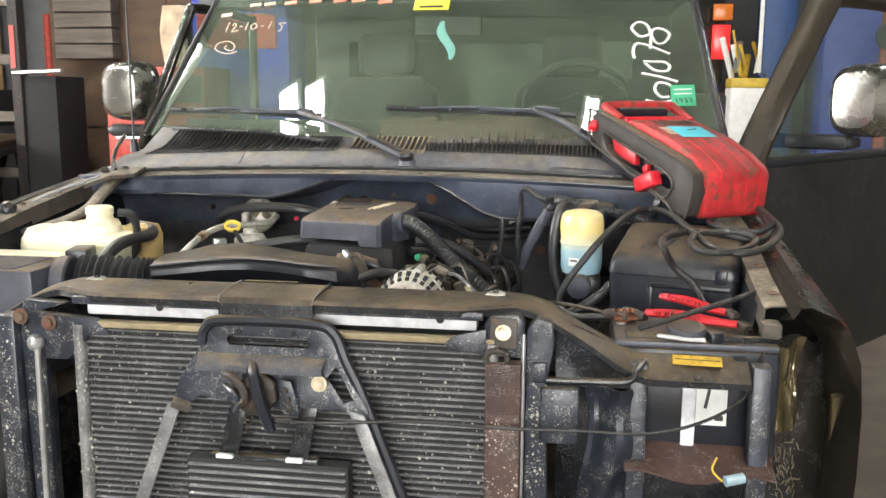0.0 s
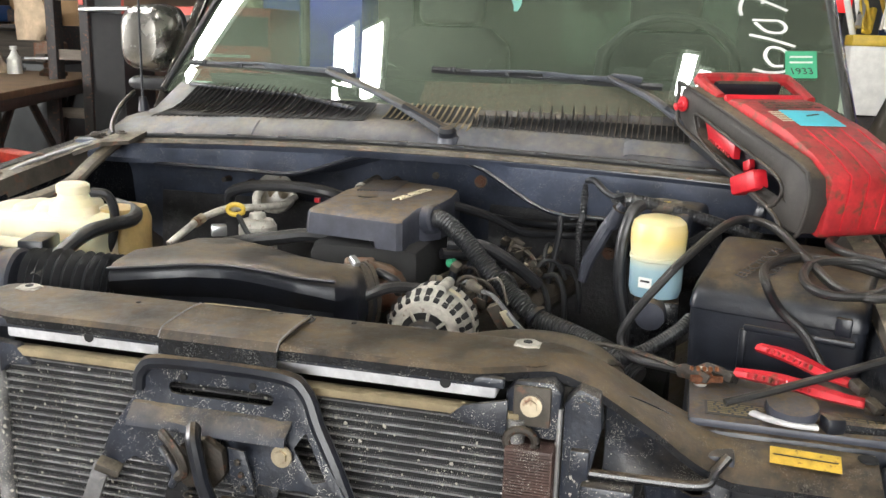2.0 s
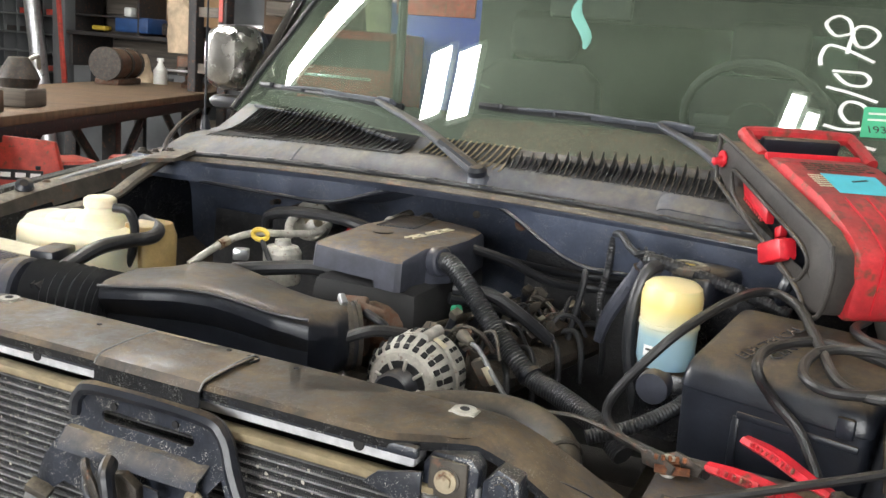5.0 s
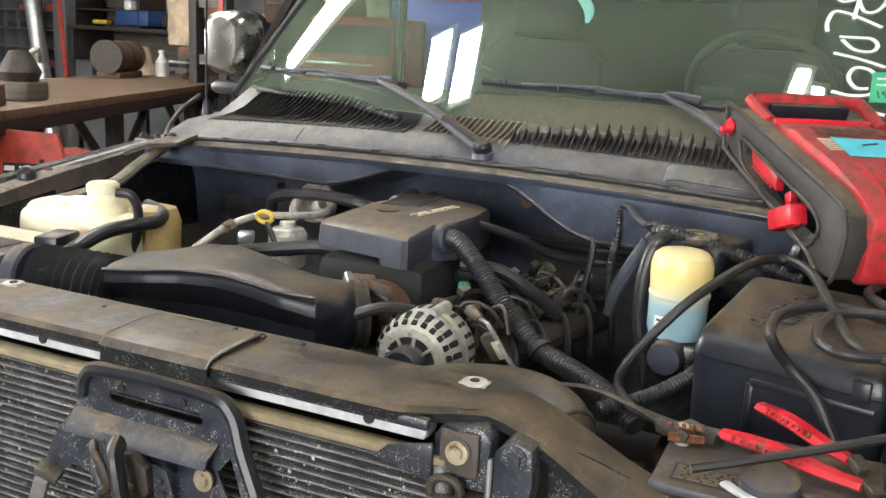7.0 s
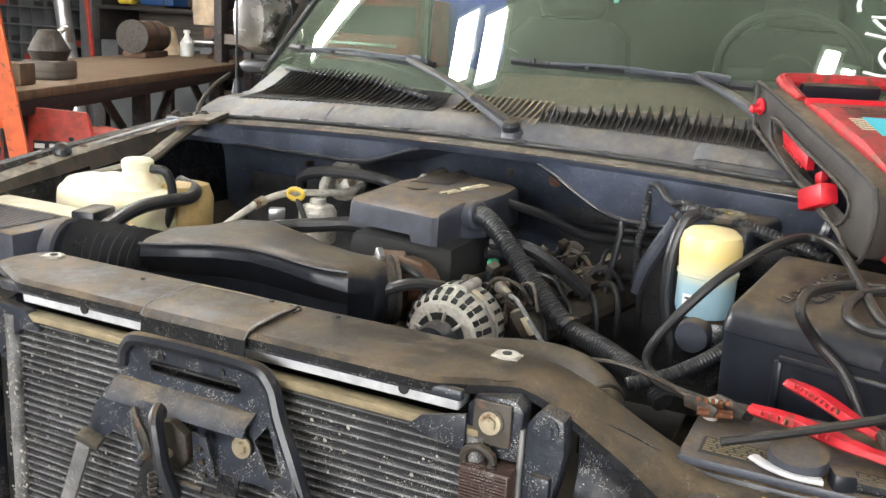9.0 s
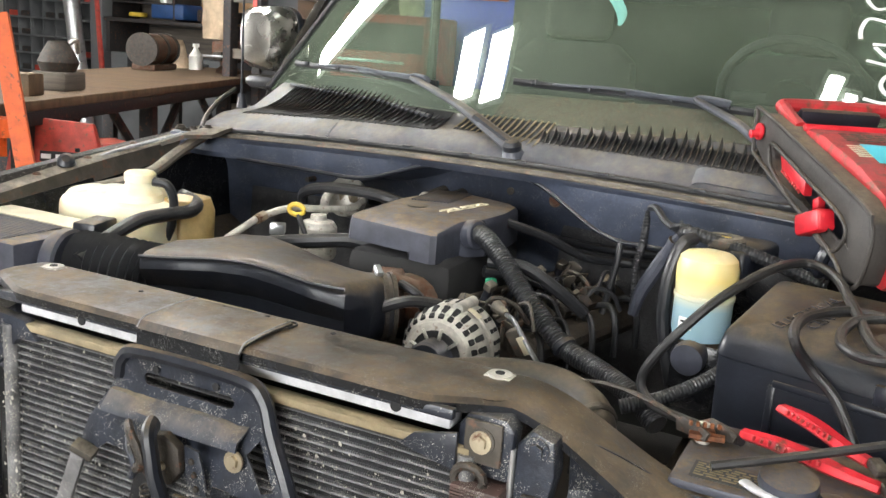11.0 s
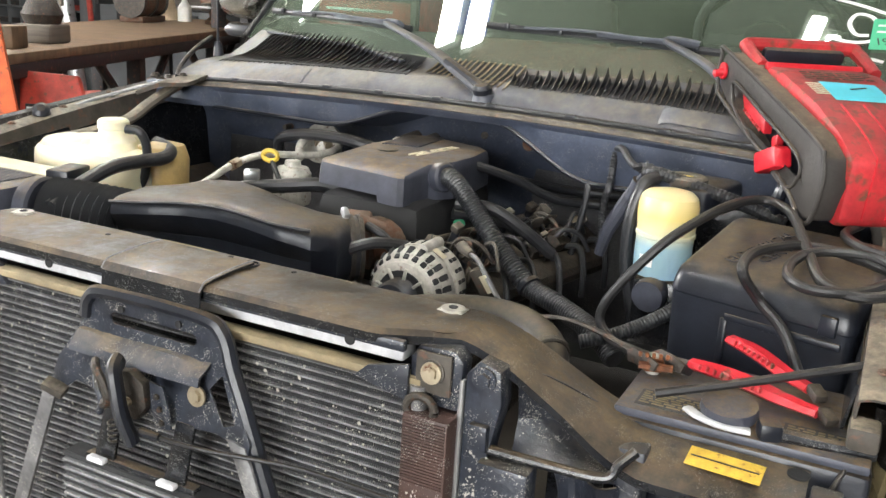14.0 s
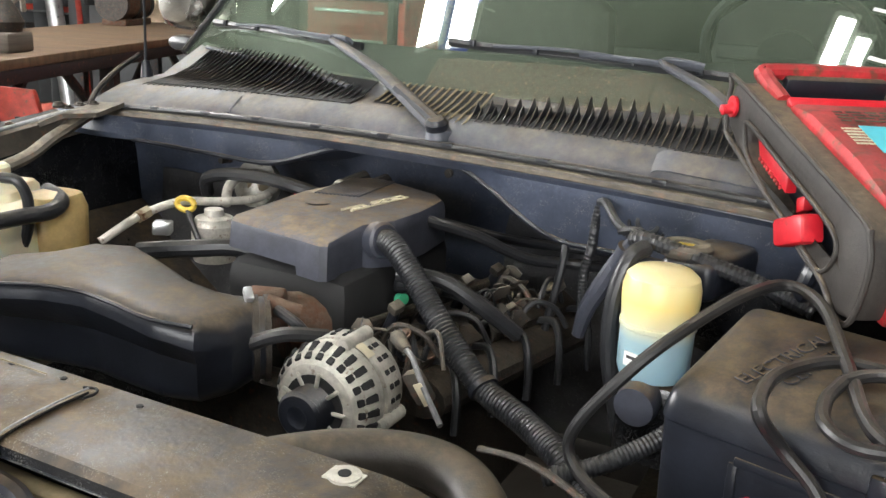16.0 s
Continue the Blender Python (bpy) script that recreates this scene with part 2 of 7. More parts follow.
M["bluepanel"] = mat("royal blue paint", (0.015, 0.035, 0.36), 0.45, var=0.15, bump=0.1)
M["card"] = mat("brown cardboard", (0.36, 0.23, 0.12), 0.85, var=0.2, scale=4, bump=0.1)
M["cloth"] = mat("stained shop rag", (0.55, 0.43, 0.30), 0.95, var=0.3, scale=9, bump=0.6)
M["tailred"] = mat("red tail lamp lens", (0.7, 0.02, 0.02), 0.2, var=0.1, bump=0, emit=0.6)
M["amber"] = mat("amber lamp lens", (0.6, 0.16, 0.02), 0.25, var=0.1, bump=0)
M["tyre"] = mat("tyre rubber", (0.02, 0.02, 0.02), 0.8, var=0.2, bump=0.4)
M["tube"] = mat("fluorescent tube", (1.0, 0.97, 0.90), 0.5, bump=0, var=0.0, emit=75.0)
M["lampbody"] = mat("white lamp housing", (0.7, 0.7, 0.68), 0.5, var=0.1)
M["windshield"] = glass("green tinted windshield", (0.64, 0.76, 0.66), 0.25)
M["rearglass"] = glass("dusty rear glass", (0.30, 0.38, 0.34), 0.12, 0.012)
M["doorskin"] = mat("grimy black door skin", (0.011, 0.010, 0.009), 0.55, var=0.4, bump=0.1, specks=0.2, scale=7)
M["sideglass"] = glass("side glass", (0.75, 0.85, 0.80), 0.03)
M["doorframe"] = mat("dirty brown-black door frame", (0.030, 0.024, 0.016), 0.42, var=0.4, dust=0.5, bump=0.1, clear=0.2, scale=7, dustcol=(0.12, 0.095, 0.055))
M["bumper"] = mat("dusty rubber bumper", (0.030, 0.026, 0.023), 0.6, var=0.5, dust=1.0, bump=0.25, dustcol=(0.16, 0.124, 0.082))
# black paint given a golden base colour to stand for reflected daylight
M["dent_glint"] = mat("crumpled paint, golden reflection coloured in", (0.13, 0.105, 0.055), 0.24, var=0.4, clear=0.6, bump=0.04, metal=0.5)
M["mud"] = mat("mud-caked liner", (0.024, 0.018, 0.014), 0.65, var=0.7, specks=0.6, bump=0.7, scale=12)
M["fibre"] = mat("grimy fibre pad", (0.040, 0.040, 0.044), 0.8, var=0.5, bump=0.6, specks=0.2)
M["dustyhose"] = mat("brown dusty rubber", (0.026, 0.022, 0.018), 0.5, dust=0.9, bump=0.2, dustcol=(0.115, 0.088, 0.052), var=0.4)
M["speck"] = mat("dried pale mud", (0.42, 0.40, 0.35), 0.85, var=0.3, bump=0.2)
M["reed"] = mat("dry straw debris", (0.20, 0.165, 0.11), 0.8, var=0.4)

# fluid bottle: blue below the fluid line, stained yellow above it
M["bottle"] = mat("stained fluid bottle", (0.7, 0.6, 0.3), 0.36, var=0.1, sss=0.4, bump=0.04)
_n, _l = M["bottle"].node_tree.nodes, M["bottle"].node_tree.links
_b = _n["Principled BSDF"]
_tc, _sp, _mr, _rp, _mx = _n.new("ShaderNodeTexCoord"), _n.new("ShaderNodeSeparateXYZ"), _n.new("ShaderNodeMapRange"), _n.new("ShaderNodeValToRGB"), _n.new("ShaderNodeMix")
_l.new(_tc.outputs["Object"], _sp.inputs[0])
_l.new(_sp.outputs["Z"], _mr.inputs["Value"])
_mr.inputs["From Min"].default_value, _mr.inputs["From Max"].default_value = 0.985, 1.145
_l.new(_mr.outputs[0], _rp.inputs[0])
_e = _rp.color_ramp.elements
_e[0].position, _e[0].color = 0.0, (0.24, 0.38, 0.46, 1)
_e[1].position, _e[1].color = 1.0, (0.70, 0.60, 0.33, 1)
for _p, _c in ((0.38, (0.30, 0.44, 0.50, 1)), (0.52, (0.60, 0.58, 0.40, 1)), (0.72, (0.78, 0.62, 0.24, 1))):
    _e.new(_p).color = _c
_l.new(_rp.outputs[0], _b.inputs["Base Color"])

# ---- tools for building ----
UP = Vector((0, 0, 1))


def thing(name, label, category, at=(0, 0, 0), group="", rot=None):
    """A top-level thing: an Empty at its base. With rot its parts are built in its own axes."""
    e = new(name)
    e.matrix_basis = Matrix.Translation(at) @ rot if rot is not None else Matrix.Translation(at)
    e["_local"] = 1 if rot is not None else 0
    tagged(e, label, category, group)
    return e


def smooth(ob, angle=30):
    for p in ob.data.polygons:
        p.use_smooth = True
    if hasattr(ob.data, "set_sharp_from_angle"):
        ob.data.set_sharp_from_angle(angle=radians(angle))


def part(name, bm, material, parent=None, label="", flat=False):
    me = bpy.data.meshes.new(name)
    bmesh.ops.recalc_face_normals(bm, faces=bm.faces[:])
    bm.to_mesh(me)
    bm.free()
    me.materials.append(M[material])
    ob = new(name, me)
    if parent is not None:
        ob.parent = parent
        if parent.type == 'EMPTY' and not parent["_local"]:
            ob.matrix_parent_inverse = parent.matrix_basis.inverted()
    if label:
        ob["label"] = label
    if not flat:
        smooth(ob)
    return ob


def setting(name, bm, material, label, category, flat=True):
    ob = part(name, bm, material, None, label, flat)
    return tagged(ob, label, category, kind="structure")


def box(size, at=(0, 0, 0), rot=None, bevel=0.0, seg=2, bm=None):
    bm = bm or bmesh.new()
    m = Matrix.Translation(at) @ (rot or Matrix.Identity(4)) @ Matrix.Diagonal((*size, 1))
    r = bmesh.ops.create_cube(bm, size=1.0, matrix=m)
    if bevel:
        es = list({e for v in r["verts"] for e in v.link_edges})
        bmesh.ops.bevel(bm, geom=es, offset=bevel, segments=seg, profile=0.5, affect='EDGES', clamp_overlap=True)
    return bm


def span(a, c, bevel=0.0, bm=None, seg=2):
    """A box between two corners."""
    a, c = Vector(a), Vector(c)
    return box([abs(c[i] - a[i]) for i in range(3)], (a + c) / 2, None, bevel, seg, bm)


def rod(a, c, r, r2=None, seg=14, bm=None):
    """A cylinder or cone from a to c."""
    bm = bm or bmesh.new()
    a, c = Vector(a), Vector(c)
    d = c - a
    m = Matrix.Translation((a + c) / 2) @ d.to_track_quat('Z', 'Y').to_matrix().to_4x4()
    bmesh.ops.create_cone(bm, cap_ends=True, segments=seg, radius1=r, radius2=r if r2 is None else r2, depth=d.length, matrix=m)
    return bm


def spline(pts, per=8):
    pts = [Vector(p) for p in pts]
    q = [2 * pts[0] - pts[1]] + pts + [2 * pts[-1] - pts[-2]]
    out = []
    for i in range(1, len(q) - 2):
        a, b, c, d = q[i - 1:i + 3]
        for k in range(per):
            t = k / per
            out.append(0.5 * (2 * b + (c - a) * t + (2 * a - 5 * b + 4 * c - d) * t * t + (3 * b - a - 3 * c + d) * t ** 3))
    out.append(pts[-1])
    return out


def sweep(pts, r, seg=10, per=8, bm=None, ribs=0.0, pitch=0.008, cap=True, flatz=1.0):
    """A hose along a smooth line; r is a radius or a function of 0..1; ribs: depth of its corrugation."""
    bm = bm or bmesh.new()
    line = spline(pts, per) if per > 1 else [Vector(p) for p in pts]
    if ribs:
        fine, acc = [line[0]], 0.0
        for a, b in zip(line, line[1:]):
            n = max(1, int((b - a).length / (pitch / 2)))
            fine += [a.lerp(b, (k + 1) / n) for k in range(n)]
        line = fine
    n = len(line)
    prev, side = None, None
    for i, p in enumerate(line):
        d = (line[min(i + 1, n - 1)] - line[max(i - 1, 0)])
        d = d.normalized() if d.length > 1e-9 else Vector((0, 1, 0))
        if side is None:
            side = d.cross(UP) if abs(d.z) < 0.95 else d.cross(Vector((1, 0, 0)))
        side = (side - d * side.dot(d)).normalized()
        up = side.cross(d)
        rr = r(i / (n - 1)) if callable(r) else r
        if ribs and i % 2:
            rr -= ribs
        ring = [bm.verts.new(p + (side * math.cos(6.28318 * k / seg) + up * math.sin(6.28318 * k / seg) * flatz) * rr) for k in range(seg)]
        if prev:
            for k in range(seg):
                bm.faces.new((prev[k], prev[(k + 1) % seg], ring[(k + 1) % seg], ring[k]))
        elif cap:
            bm.faces.new(ring)
        prev = ring
    if cap:
        bm.faces.new(prev)
    return bm


def grid(rows, thick=0.0, bm=None, direction=None):
    """A sheet over rows of points, thickened along its normals or one direction."""
    bm = bm or bmesh.new()
    vs = [[bm.verts.new(p) for p in row] for row in rows]
    fs = []
    for a, b in zip(vs, vs[1:]):
        for i in range(len(a) - 1):
            fs.append(bm.faces.new((a[i], a[i + 1], b[i + 1], b[i])))
    if thick:
        bmesh.ops.recalc_face_normals(bm, faces=fs)
        bmesh.ops.solidify(bm, geom=fs, thickness=thick)
    return bm


def prism(outline, depth, m=None, bevel=0.0, holes=(), bm=None):
    """A flat outline in its own x and z, thickened along y, set at m; holes are outlines cut through."""
    bm = bm or bmesh.new()
    m = m or Matrix.Identity(4)
    edges = []
    tmp = bmesh.new()
    for ol in (outline, *holes):
        vs = [tmp.verts.new((x, 0, z)) for x, z in ol]
        edges += [tmp.edges.new((vs[i], vs[(i + 1) % len(vs)])) for i in range(len(vs))]
    r = bmesh.ops.triangle_fill(tmp, use_beauty=True, use_dissolve=False, edges=edges, normal=(0, -1, 0))
    fs = [g for g in r["geom"] if isinstance(g, bmesh.types.BMFace)]
    ex = bmesh.ops.extrude_face_region(tmp, geom=fs)
    bmesh.ops.translate(tmp, verts=[g for g in ex["geom"] if isinstance(g, bmesh.types.BMVert)], vec=(0, depth, 0))
    bmesh.ops.recalc_face_normals(tmp, faces=tmp.faces[:])
    if bevel:
        es = [e for e in tmp.edges if len(e.link_faces) == 2 and e.calc_face_angle(0) > 0.6]
        bmesh.ops.bevel(tmp, geom=es, offset=bevel, segments=2, profile=0.5, affect='EDGES', clamp_overlap=True)
    vm = {v: bm.verts.new(m @ v.co) for v in tmp.verts}
    for f in tmp.faces:
        bm.faces.new([vm[v] for v in f.verts])
    tmp.free()
    return bm


def loft(sections, cap=True, bm=None):
    """Closed rings of equal count joined in order."""
    bm = bm or bmesh.new()
    prev = None
    for s in sections:
        ring = [bm.verts.new(p) for p in s]
        n = len(ring)
        if prev:
            for k in range(n):
                bm.faces.new((prev[k], prev[(k + 1) % n], ring[(k + 1) % n], ring[k]))
        elif cap:
            bm.faces.new(ring)
        prev = ring
    if cap:
        bm.faces.new(prev)
    return bm


def superring(c, u, v, a, b, n=24, e=2.6):
    """A rounded-square ring about c with half sizes a along u and b along v."""
    c, u, v = Vector(c), Vector(u), Vector(v)
    out = []
    for k in range(n):
        t = 6.28318 * k / n
        x, y = math.cos(t), math.sin(t)
        out.append(c + u * a * math.copysign(abs(x) ** (2 / e), x) + v * b * math.copysign(abs(y) ** (2 / e), y))
    return out


def lathe(profile, axis_at, axis=(0, 0, 1), seg=24, bm=None):
    """Turned shape: profile of (radius, along)."""
    bm = bm or bmesh.new()
    q = Vector(axis).to_track_quat('Z', 'Y').to_matrix()
    at = Vector(axis_at)
    rings = [[at + q @ Vector((r * math.cos(6.28318 * k / seg), r * math.sin(6.28318 * k / seg), h)) for k in range(seg)] for r, h in profile]
    return loft(rings, True, bm)


def bars(parent, m, w, h, rows, material="ink", thick=0.0006, seed=1, fill=0.85):
    """Rows of unreadable print as plain bars on a label."""
    rnd = random.Random(seed)
    bm = bmesh.new()
    for k in range(rows):
        z = h / 2 - (k + 0.5) * h / rows
        x = -w / 2
        while x < w / 2 * fill:
            lw = rnd.uniform(0.08, 0.22) * w
            lw = min(lw, w / 2 - x)
            box((lw, thick, h / rows * 0.5), m @ Vector((x + lw / 2, 0, z)), m.to_3x3().to_4x4(), bm=bm)
            x += lw + 0.04 * w
    return part("print", bm, material, parent, flat=True)


def lettering(body, size, depth, m, parent, material, label=""):
    """Raised or printed characters in the built-in font, flat in the x and y of m."""
    cu = bpy.data.curves.new("lettering", 'FONT')
    cu.body, cu.size, cu.extrude, cu.resolution_u = body, size, depth, 3
    cu.align_x, cu.align_y = 'CENTER', 'CENTER'
    tmp = bpy.data.objects.new("lettering", cu)
    bm = bmesh.new()
    bm.from_mesh(tmp.to_mesh())
    bm.transform(m)
    tmp.to_mesh_clear()
    bpy.data.objects.remove(tmp)
    bpy.data.curves.remove(cu)
    return part("lettering", bm, material, parent, label, flat=True)


def hexbolt(parent, at, axis, r=0.008, material="bolt"):
    bm = rod(Vector(at), Vector(at) + Vector(axis).normalized() * 0.003, r * 1.6, seg=18)
    rod(at, Vector(at) + Vector(axis).normalized() * r * 0.9, r, seg=6, bm=bm)
    return part("bolt", bm, material, parent)


# ---- the truck ----
truck = thing("pickup_truck", "black pickup truck with its hood and grille taken off", "truck", (0, 3.0, 0))


XC = 0.08  # middle line of the cab


def ridge_y(x):
    return 2.513 - 0.07 * (x - XC)


def ridge_z(x):
    return 1.218 - 0.035 * (x - XC) ** 2


def ease(a, b, x):
    k = min(1.0, max(0.0, (x - a) / (b - a)))
    return k * k * (3 - 2 * k)


def plenum_z(x):
    """Lower edge of the upright face under the cowl edge; it lifts over the engine."""
    return 1.125 + 0.066 * ease(-0.34, -0.06, x) - 0.105 * ease(0.10, 0.36, x)


def cowl_pt(x, u, up=0.0):
    """The cowl panel: u runs 0..1 from its front edge to the foot of the glass."""
    w = x - XC
    y0, y1 = ridge_y(x) + 0.036, 2.708 - 0.07 * w + 0.27 * w * w
    rz = ridge_z(x)
    z = rz + float(np.interp(u, [0, 0.05, 0.25, 0.60, 1], [-0.004, 0.012, 0.040, 0.054, 1.297 + 0.02 * w * w - rz]))
    return Vector((x, y0 + (y1 - y0) * u, z + up))


def glass_pt(x, s):
    """The windshield: s runs 0..1 from its foot to its head."""
    w = x - XC
    return Vector((x, 2.66 - 0.07 * w + 0.27 * w * w * (1 - 0.2 * s) + 0.62 * s, 1.262 + 0.50 * s + 0.02 * w * w))


# radiator support: pressed steel tie bar that steps down towards the lamps
def tie_section(x):
    a = abs(x)
    k = min(1.0, max(0.0, (a - 0.44) / 0.26))
    k = k * k * (3 - 2 * k)
    z = 1.04 - 0.105 * k
    return z, 1.632 + 0.05 * min(1, max(0, (a - 0.36) / 0.1)), 1.788 + 0.03 * k


rows = []
for i in range(97):
    x = -0.88 + i * 1.76 / 96
    z, y0, y1 = tie_section(x)
    f_ = 0.020 * min(1.0, max(0.0, (abs(x) - 0.60) / 0.10))
    rows.append([(x, y0 + 0.010, z - 0.022 - f_), (x, y0, z - 0.018 - f_), (x, y0 - 0.001, z - 0.006 - f_), (x, y0 + 0.008, z - f_ * 0.9), (x, (y0 + y1) / 2 - 0.01, z + 0.003),
                 (x, y1 - 0.012, z), (x, y1, z - 0.010), (x, y1 + 0.002, z - 0.05)])
tie = part("tie_bar", grid(rows, 0.003), "blackmetal", truck, "black steel radiator tie bar under a film of dust")
# pressed cover plate over the latch with its turned-down front
rows = []
for i in range(9):
    x = -0.096 + 0.182 * i / 8
    rows.append([(x, 1.742, 1.0455), (x, 1.70, 1.046), (x, 1.655, 1.0435), (x, 1.632, 1.040), (x, 1.622, 1.030), (x, 1.620, 1.008)])
cpl = part("cover_plate", grid([[(x, y, z + 0.0035) for x, y, z in row] for row in rows], 0.0035), "blackmetal", tie, "dusty flat steel cover plate")
for x in (-0.096, 0.086):
    part("worn_edge", sweep([(x, 1.742, 1.0525), (x, 1.70, 1.0530), (x, 1.655, 1.0505), (x, 1.632, 1.0470), (x, 1.621, 1.036)], 0.0011, 6, 3), "coretube", cpl, "bright worn edge")
part("worn_edge", sweep([(-0.09, 1.7425, 1.0525), (-0.03, 1.7428, 1.0525), (0.02, 1.7425, 1.0525)], 0.0009, 6, 3), "tan", cpl)
part("seam_groove", sweep([(0.066, 1.752, 1.0445), (0.080, 1.757, 1.0442), (0.089, 1.748, 1.0446), (0.088, 1.730, 1.0448)], 0.0016, 6, 4), "near_black", tie)
for sx in (-1, 1):
    bm = lathe([(0.006, 0), (0.016, 0.0), (0.0165, 0.0035), (0.007, 0.004), (0.006, 0.0)], (sx * 0.411, 1.75, 1.042), seg=20)
    box((0.036, 0.024, 0.0015), (sx * 0.411, 1.75, 1.0428), bm=bm)
    part("locating_washer", bm, "alu", tie)
    part("hole", lathe([(0.0065, 0), (0.0065, 0.0012)], (sx * 0.411, 1.75, 1.0458), seg=14), "near_black", tie)
for x, y in ((-0.05, 1.752), (0.03, 1.757), (-0.20, 1.735), (0.15, 1.752)):
    part("hole", lathe([(0.004, 0), (0.004, 0.0012)], (x, y, 1.0436), seg=10), "near_black", tie)
part("round_pressing", lathe([(0.0, 0), (0.034, 0.0), (0.036, 0.0025), (0.030, 0.004), (0.0, 0.003)], (0.42, 1.705, 1.037), seg=28), "blackmetal", tie)

part("front_lip", span((-0.40, 1.634, 1.016), (0.40, 1.646, 1.031), 0.003), "darksteel", tie, "folded dark steel lip")
for x in (-0.218, 0.322):
    part("notch", lathe([(0.0, 0), (0.0075, 0.0), (0.0075, 0.002), (0, 0.002)], (x, 1.634, 1.017), (0, -1, 0), 16), "near_black", tie)
# condenser in front of the radiator
CY = 1.652
cond = part("condenser", span((-0.392, CY + 0.008, 0.52), (0.41, CY + 0.022, 0.968)), "near_black", truck, "flat air conditioning condenser with mud-spattered fins")
z = 0.535
while z < 0.962:
    bm = span((-0.385, CY + 0.0005, z), (0.405, CY + 0.01, z + 0.0030), 0.001, seg=1)
    part("tube", bm, "coretube", cond)
    z += 0.0129
rnd = random.Random(4)
bm = bmesh.new()
z = 0.535
while z < 0.955:
    x = -0.385
    while x < 0.405:
        w = 0.0011
        d = rnd.uniform(-0.0008, 0.0012)
        v = [bm.verts.new(p) for p in ((x, CY + 0.002 + d, z + 0.0028), (x + w, CY + 0.002 + d, z + 0.0028), (x + w + 0.0008, CY + 0.002 + d, z + 0.0129), (x + 0.0008, CY + 0.002 + d, z + 0.0129))]
        bm.faces.new(v)
        x += 0.0033
    z += 0.0129
fins = part("fin_core", bm, "coremetal", cond, flat=True)
tagged(fins, kind="stuff")
rnd = random.Random(15)


def splatter(count, x0, x1, z0, z1, y, parent):
    """Dried mud specks stuck to an upright face."""
    bm = bmesh.new()
    for _ in range(count):
        cx, cz = rnd.uniform(x0, x1), rnd.uniform(z0, z1)
        r_ = min(0.0038, 0.0011 * math.exp(rnd.gauss(0, 0.5)))
        ring = [bm.verts.new((cx + r_ * rnd.uniform(0.6, 1.3) * math.cos(a), y - r_ * 0.15, cz + r_ * rnd.uniform(0.6, 1.4) * math.sin(a))) for a in (0.0, 1.05, 2.1, 3.14, 4.2, 5.2)]
        tip_ = bm.verts.new((cx, y - r_ * 0.55, cz))
        for k in range(6):
            bm.faces.new((ring[k], ring[(k + 1) % 6], tip_))
    return tagged(part("mud_splatter", bm, "speck", parent, "specks of dried pale mud"), kind="stuff")


splatter(1300, -0.385, 0.405, 0.53, 0.96, CY + 0.0004, cond)
splatter(260, -0.405, -0.37, 0.52, 0.96, CY - 0.0132, cond)
for x0, x1 in ((-0.408, -0.386), (0.405, 0.427)):
    part("header_tank", rod((x0 + 0.011, CY, 0.50), (x0 + 0.011, CY, 0.972), 0.0125), "coretube", cond)
part("top_rail", span((-0.40, CY - 0.006, 0.968), (0.42, CY + 0.02, 0.98), 0.002), "tan", cond, "dust-caked top edge")
# radiator top seal behind
part("radiator_seal", span((-0.385, 1.662, 0.990), (0.385, 1.70, 1.013), 0.004), "whitestrip", truck, "pale foam seal strip between radiator and tie bar")
part("radiator", span((-0.42, 1.712, 0.50), (0.42, 1.75, 0.99), 0.01), "near_black", truck)

# hood latch bracket: an arched plate on two legs
def arc(cx, cz, r, a0, a1, n):
    return [(cx + r * math.cos(radians(a0 + (a1 - a0) * k / n)), cz + r * math.sin(radians(a0 + (a1 - a0) * k / n))) for k in range(n + 1)]


outline = [(-0.185, 0.835), (-0.150, 0.842), (-0.125, 0.862), (-0.06, 0.852), (0.05, 0.842), (0.14, 0.850), (0.195, 0.832), (0.198, 0.848)]
outline += [(0.165, 0.90)] + arc(0.082, 0.952, 0.048, 8, 90, 6) + arc(-0.080, 0.952, 0.048, 90, 172, 6) + [(-0.168, 0.89)]
slot = arc(0.072, 0.963, 0.009, -90, 90, 5) + arc(-0.072, 0.963, 0.009, 90, 270, 5)
cut = [(0.118, 0.905), (0.132, 0.925), (0.168, 0.868), (0.150, 0.862)]
lb = prism(outline, 0.004, Matrix.Translation((0.0, 1.602, 0)), 0.001, (slot[::-1], cut[::-1]))
for v in lb.verts:  # bent: the head leans back, the face stands forward
    k = max(0.0, min(1.0, (v.co.z - 0.905) / 0.035))
    v.co.y += 0.018 * k - 0.012 * max(0, min(1, (0.90 - v.co.z) / 0.05))
latch = part("latch_bracket", lb, "darksteel", truck, "black hood latch bracket caked with mud specks")
part("flange", sweep([(-0.13, 1.622, 0.955), (-0.122, 1.622, 0.985), (-0.085, 1.622, 1.0), (0.085, 1.622, 1.0), (0.127, 1.622, 0.982), (0.150, 1.615, 0.935), (0.185, 1.606, 0.868), (0.245, 1.60, 0.72), (0.30, 1.60, 0.58)], 0.011, 8, 6), "plastic", latch)
part("ledge", grid([[(x, 1.618, 0.940), (x, 1.606, 0.936 + 0.004 * math.sin(x * 40)), (x, 1.590, 0.922 + 0.003 * math.sin(x * 70)), (x, 1.586, 0.912)] for x in [-0.132 + 0.027 * k for k in range(10)]], 0.003), "ledge", latch, "dust-caked pressed ledge")
for sx in (-1, 1):
    part("leg", prism([(sx * 0.160, 0.85), (sx * 0.190, 0.842), (sx * 0.302, 0.55), (sx * 0.275, 0.55)], 0.006, Matrix.Translation((0, 1.588, 0)), 0.001), "coretube", latch, "worn bare metal leg")
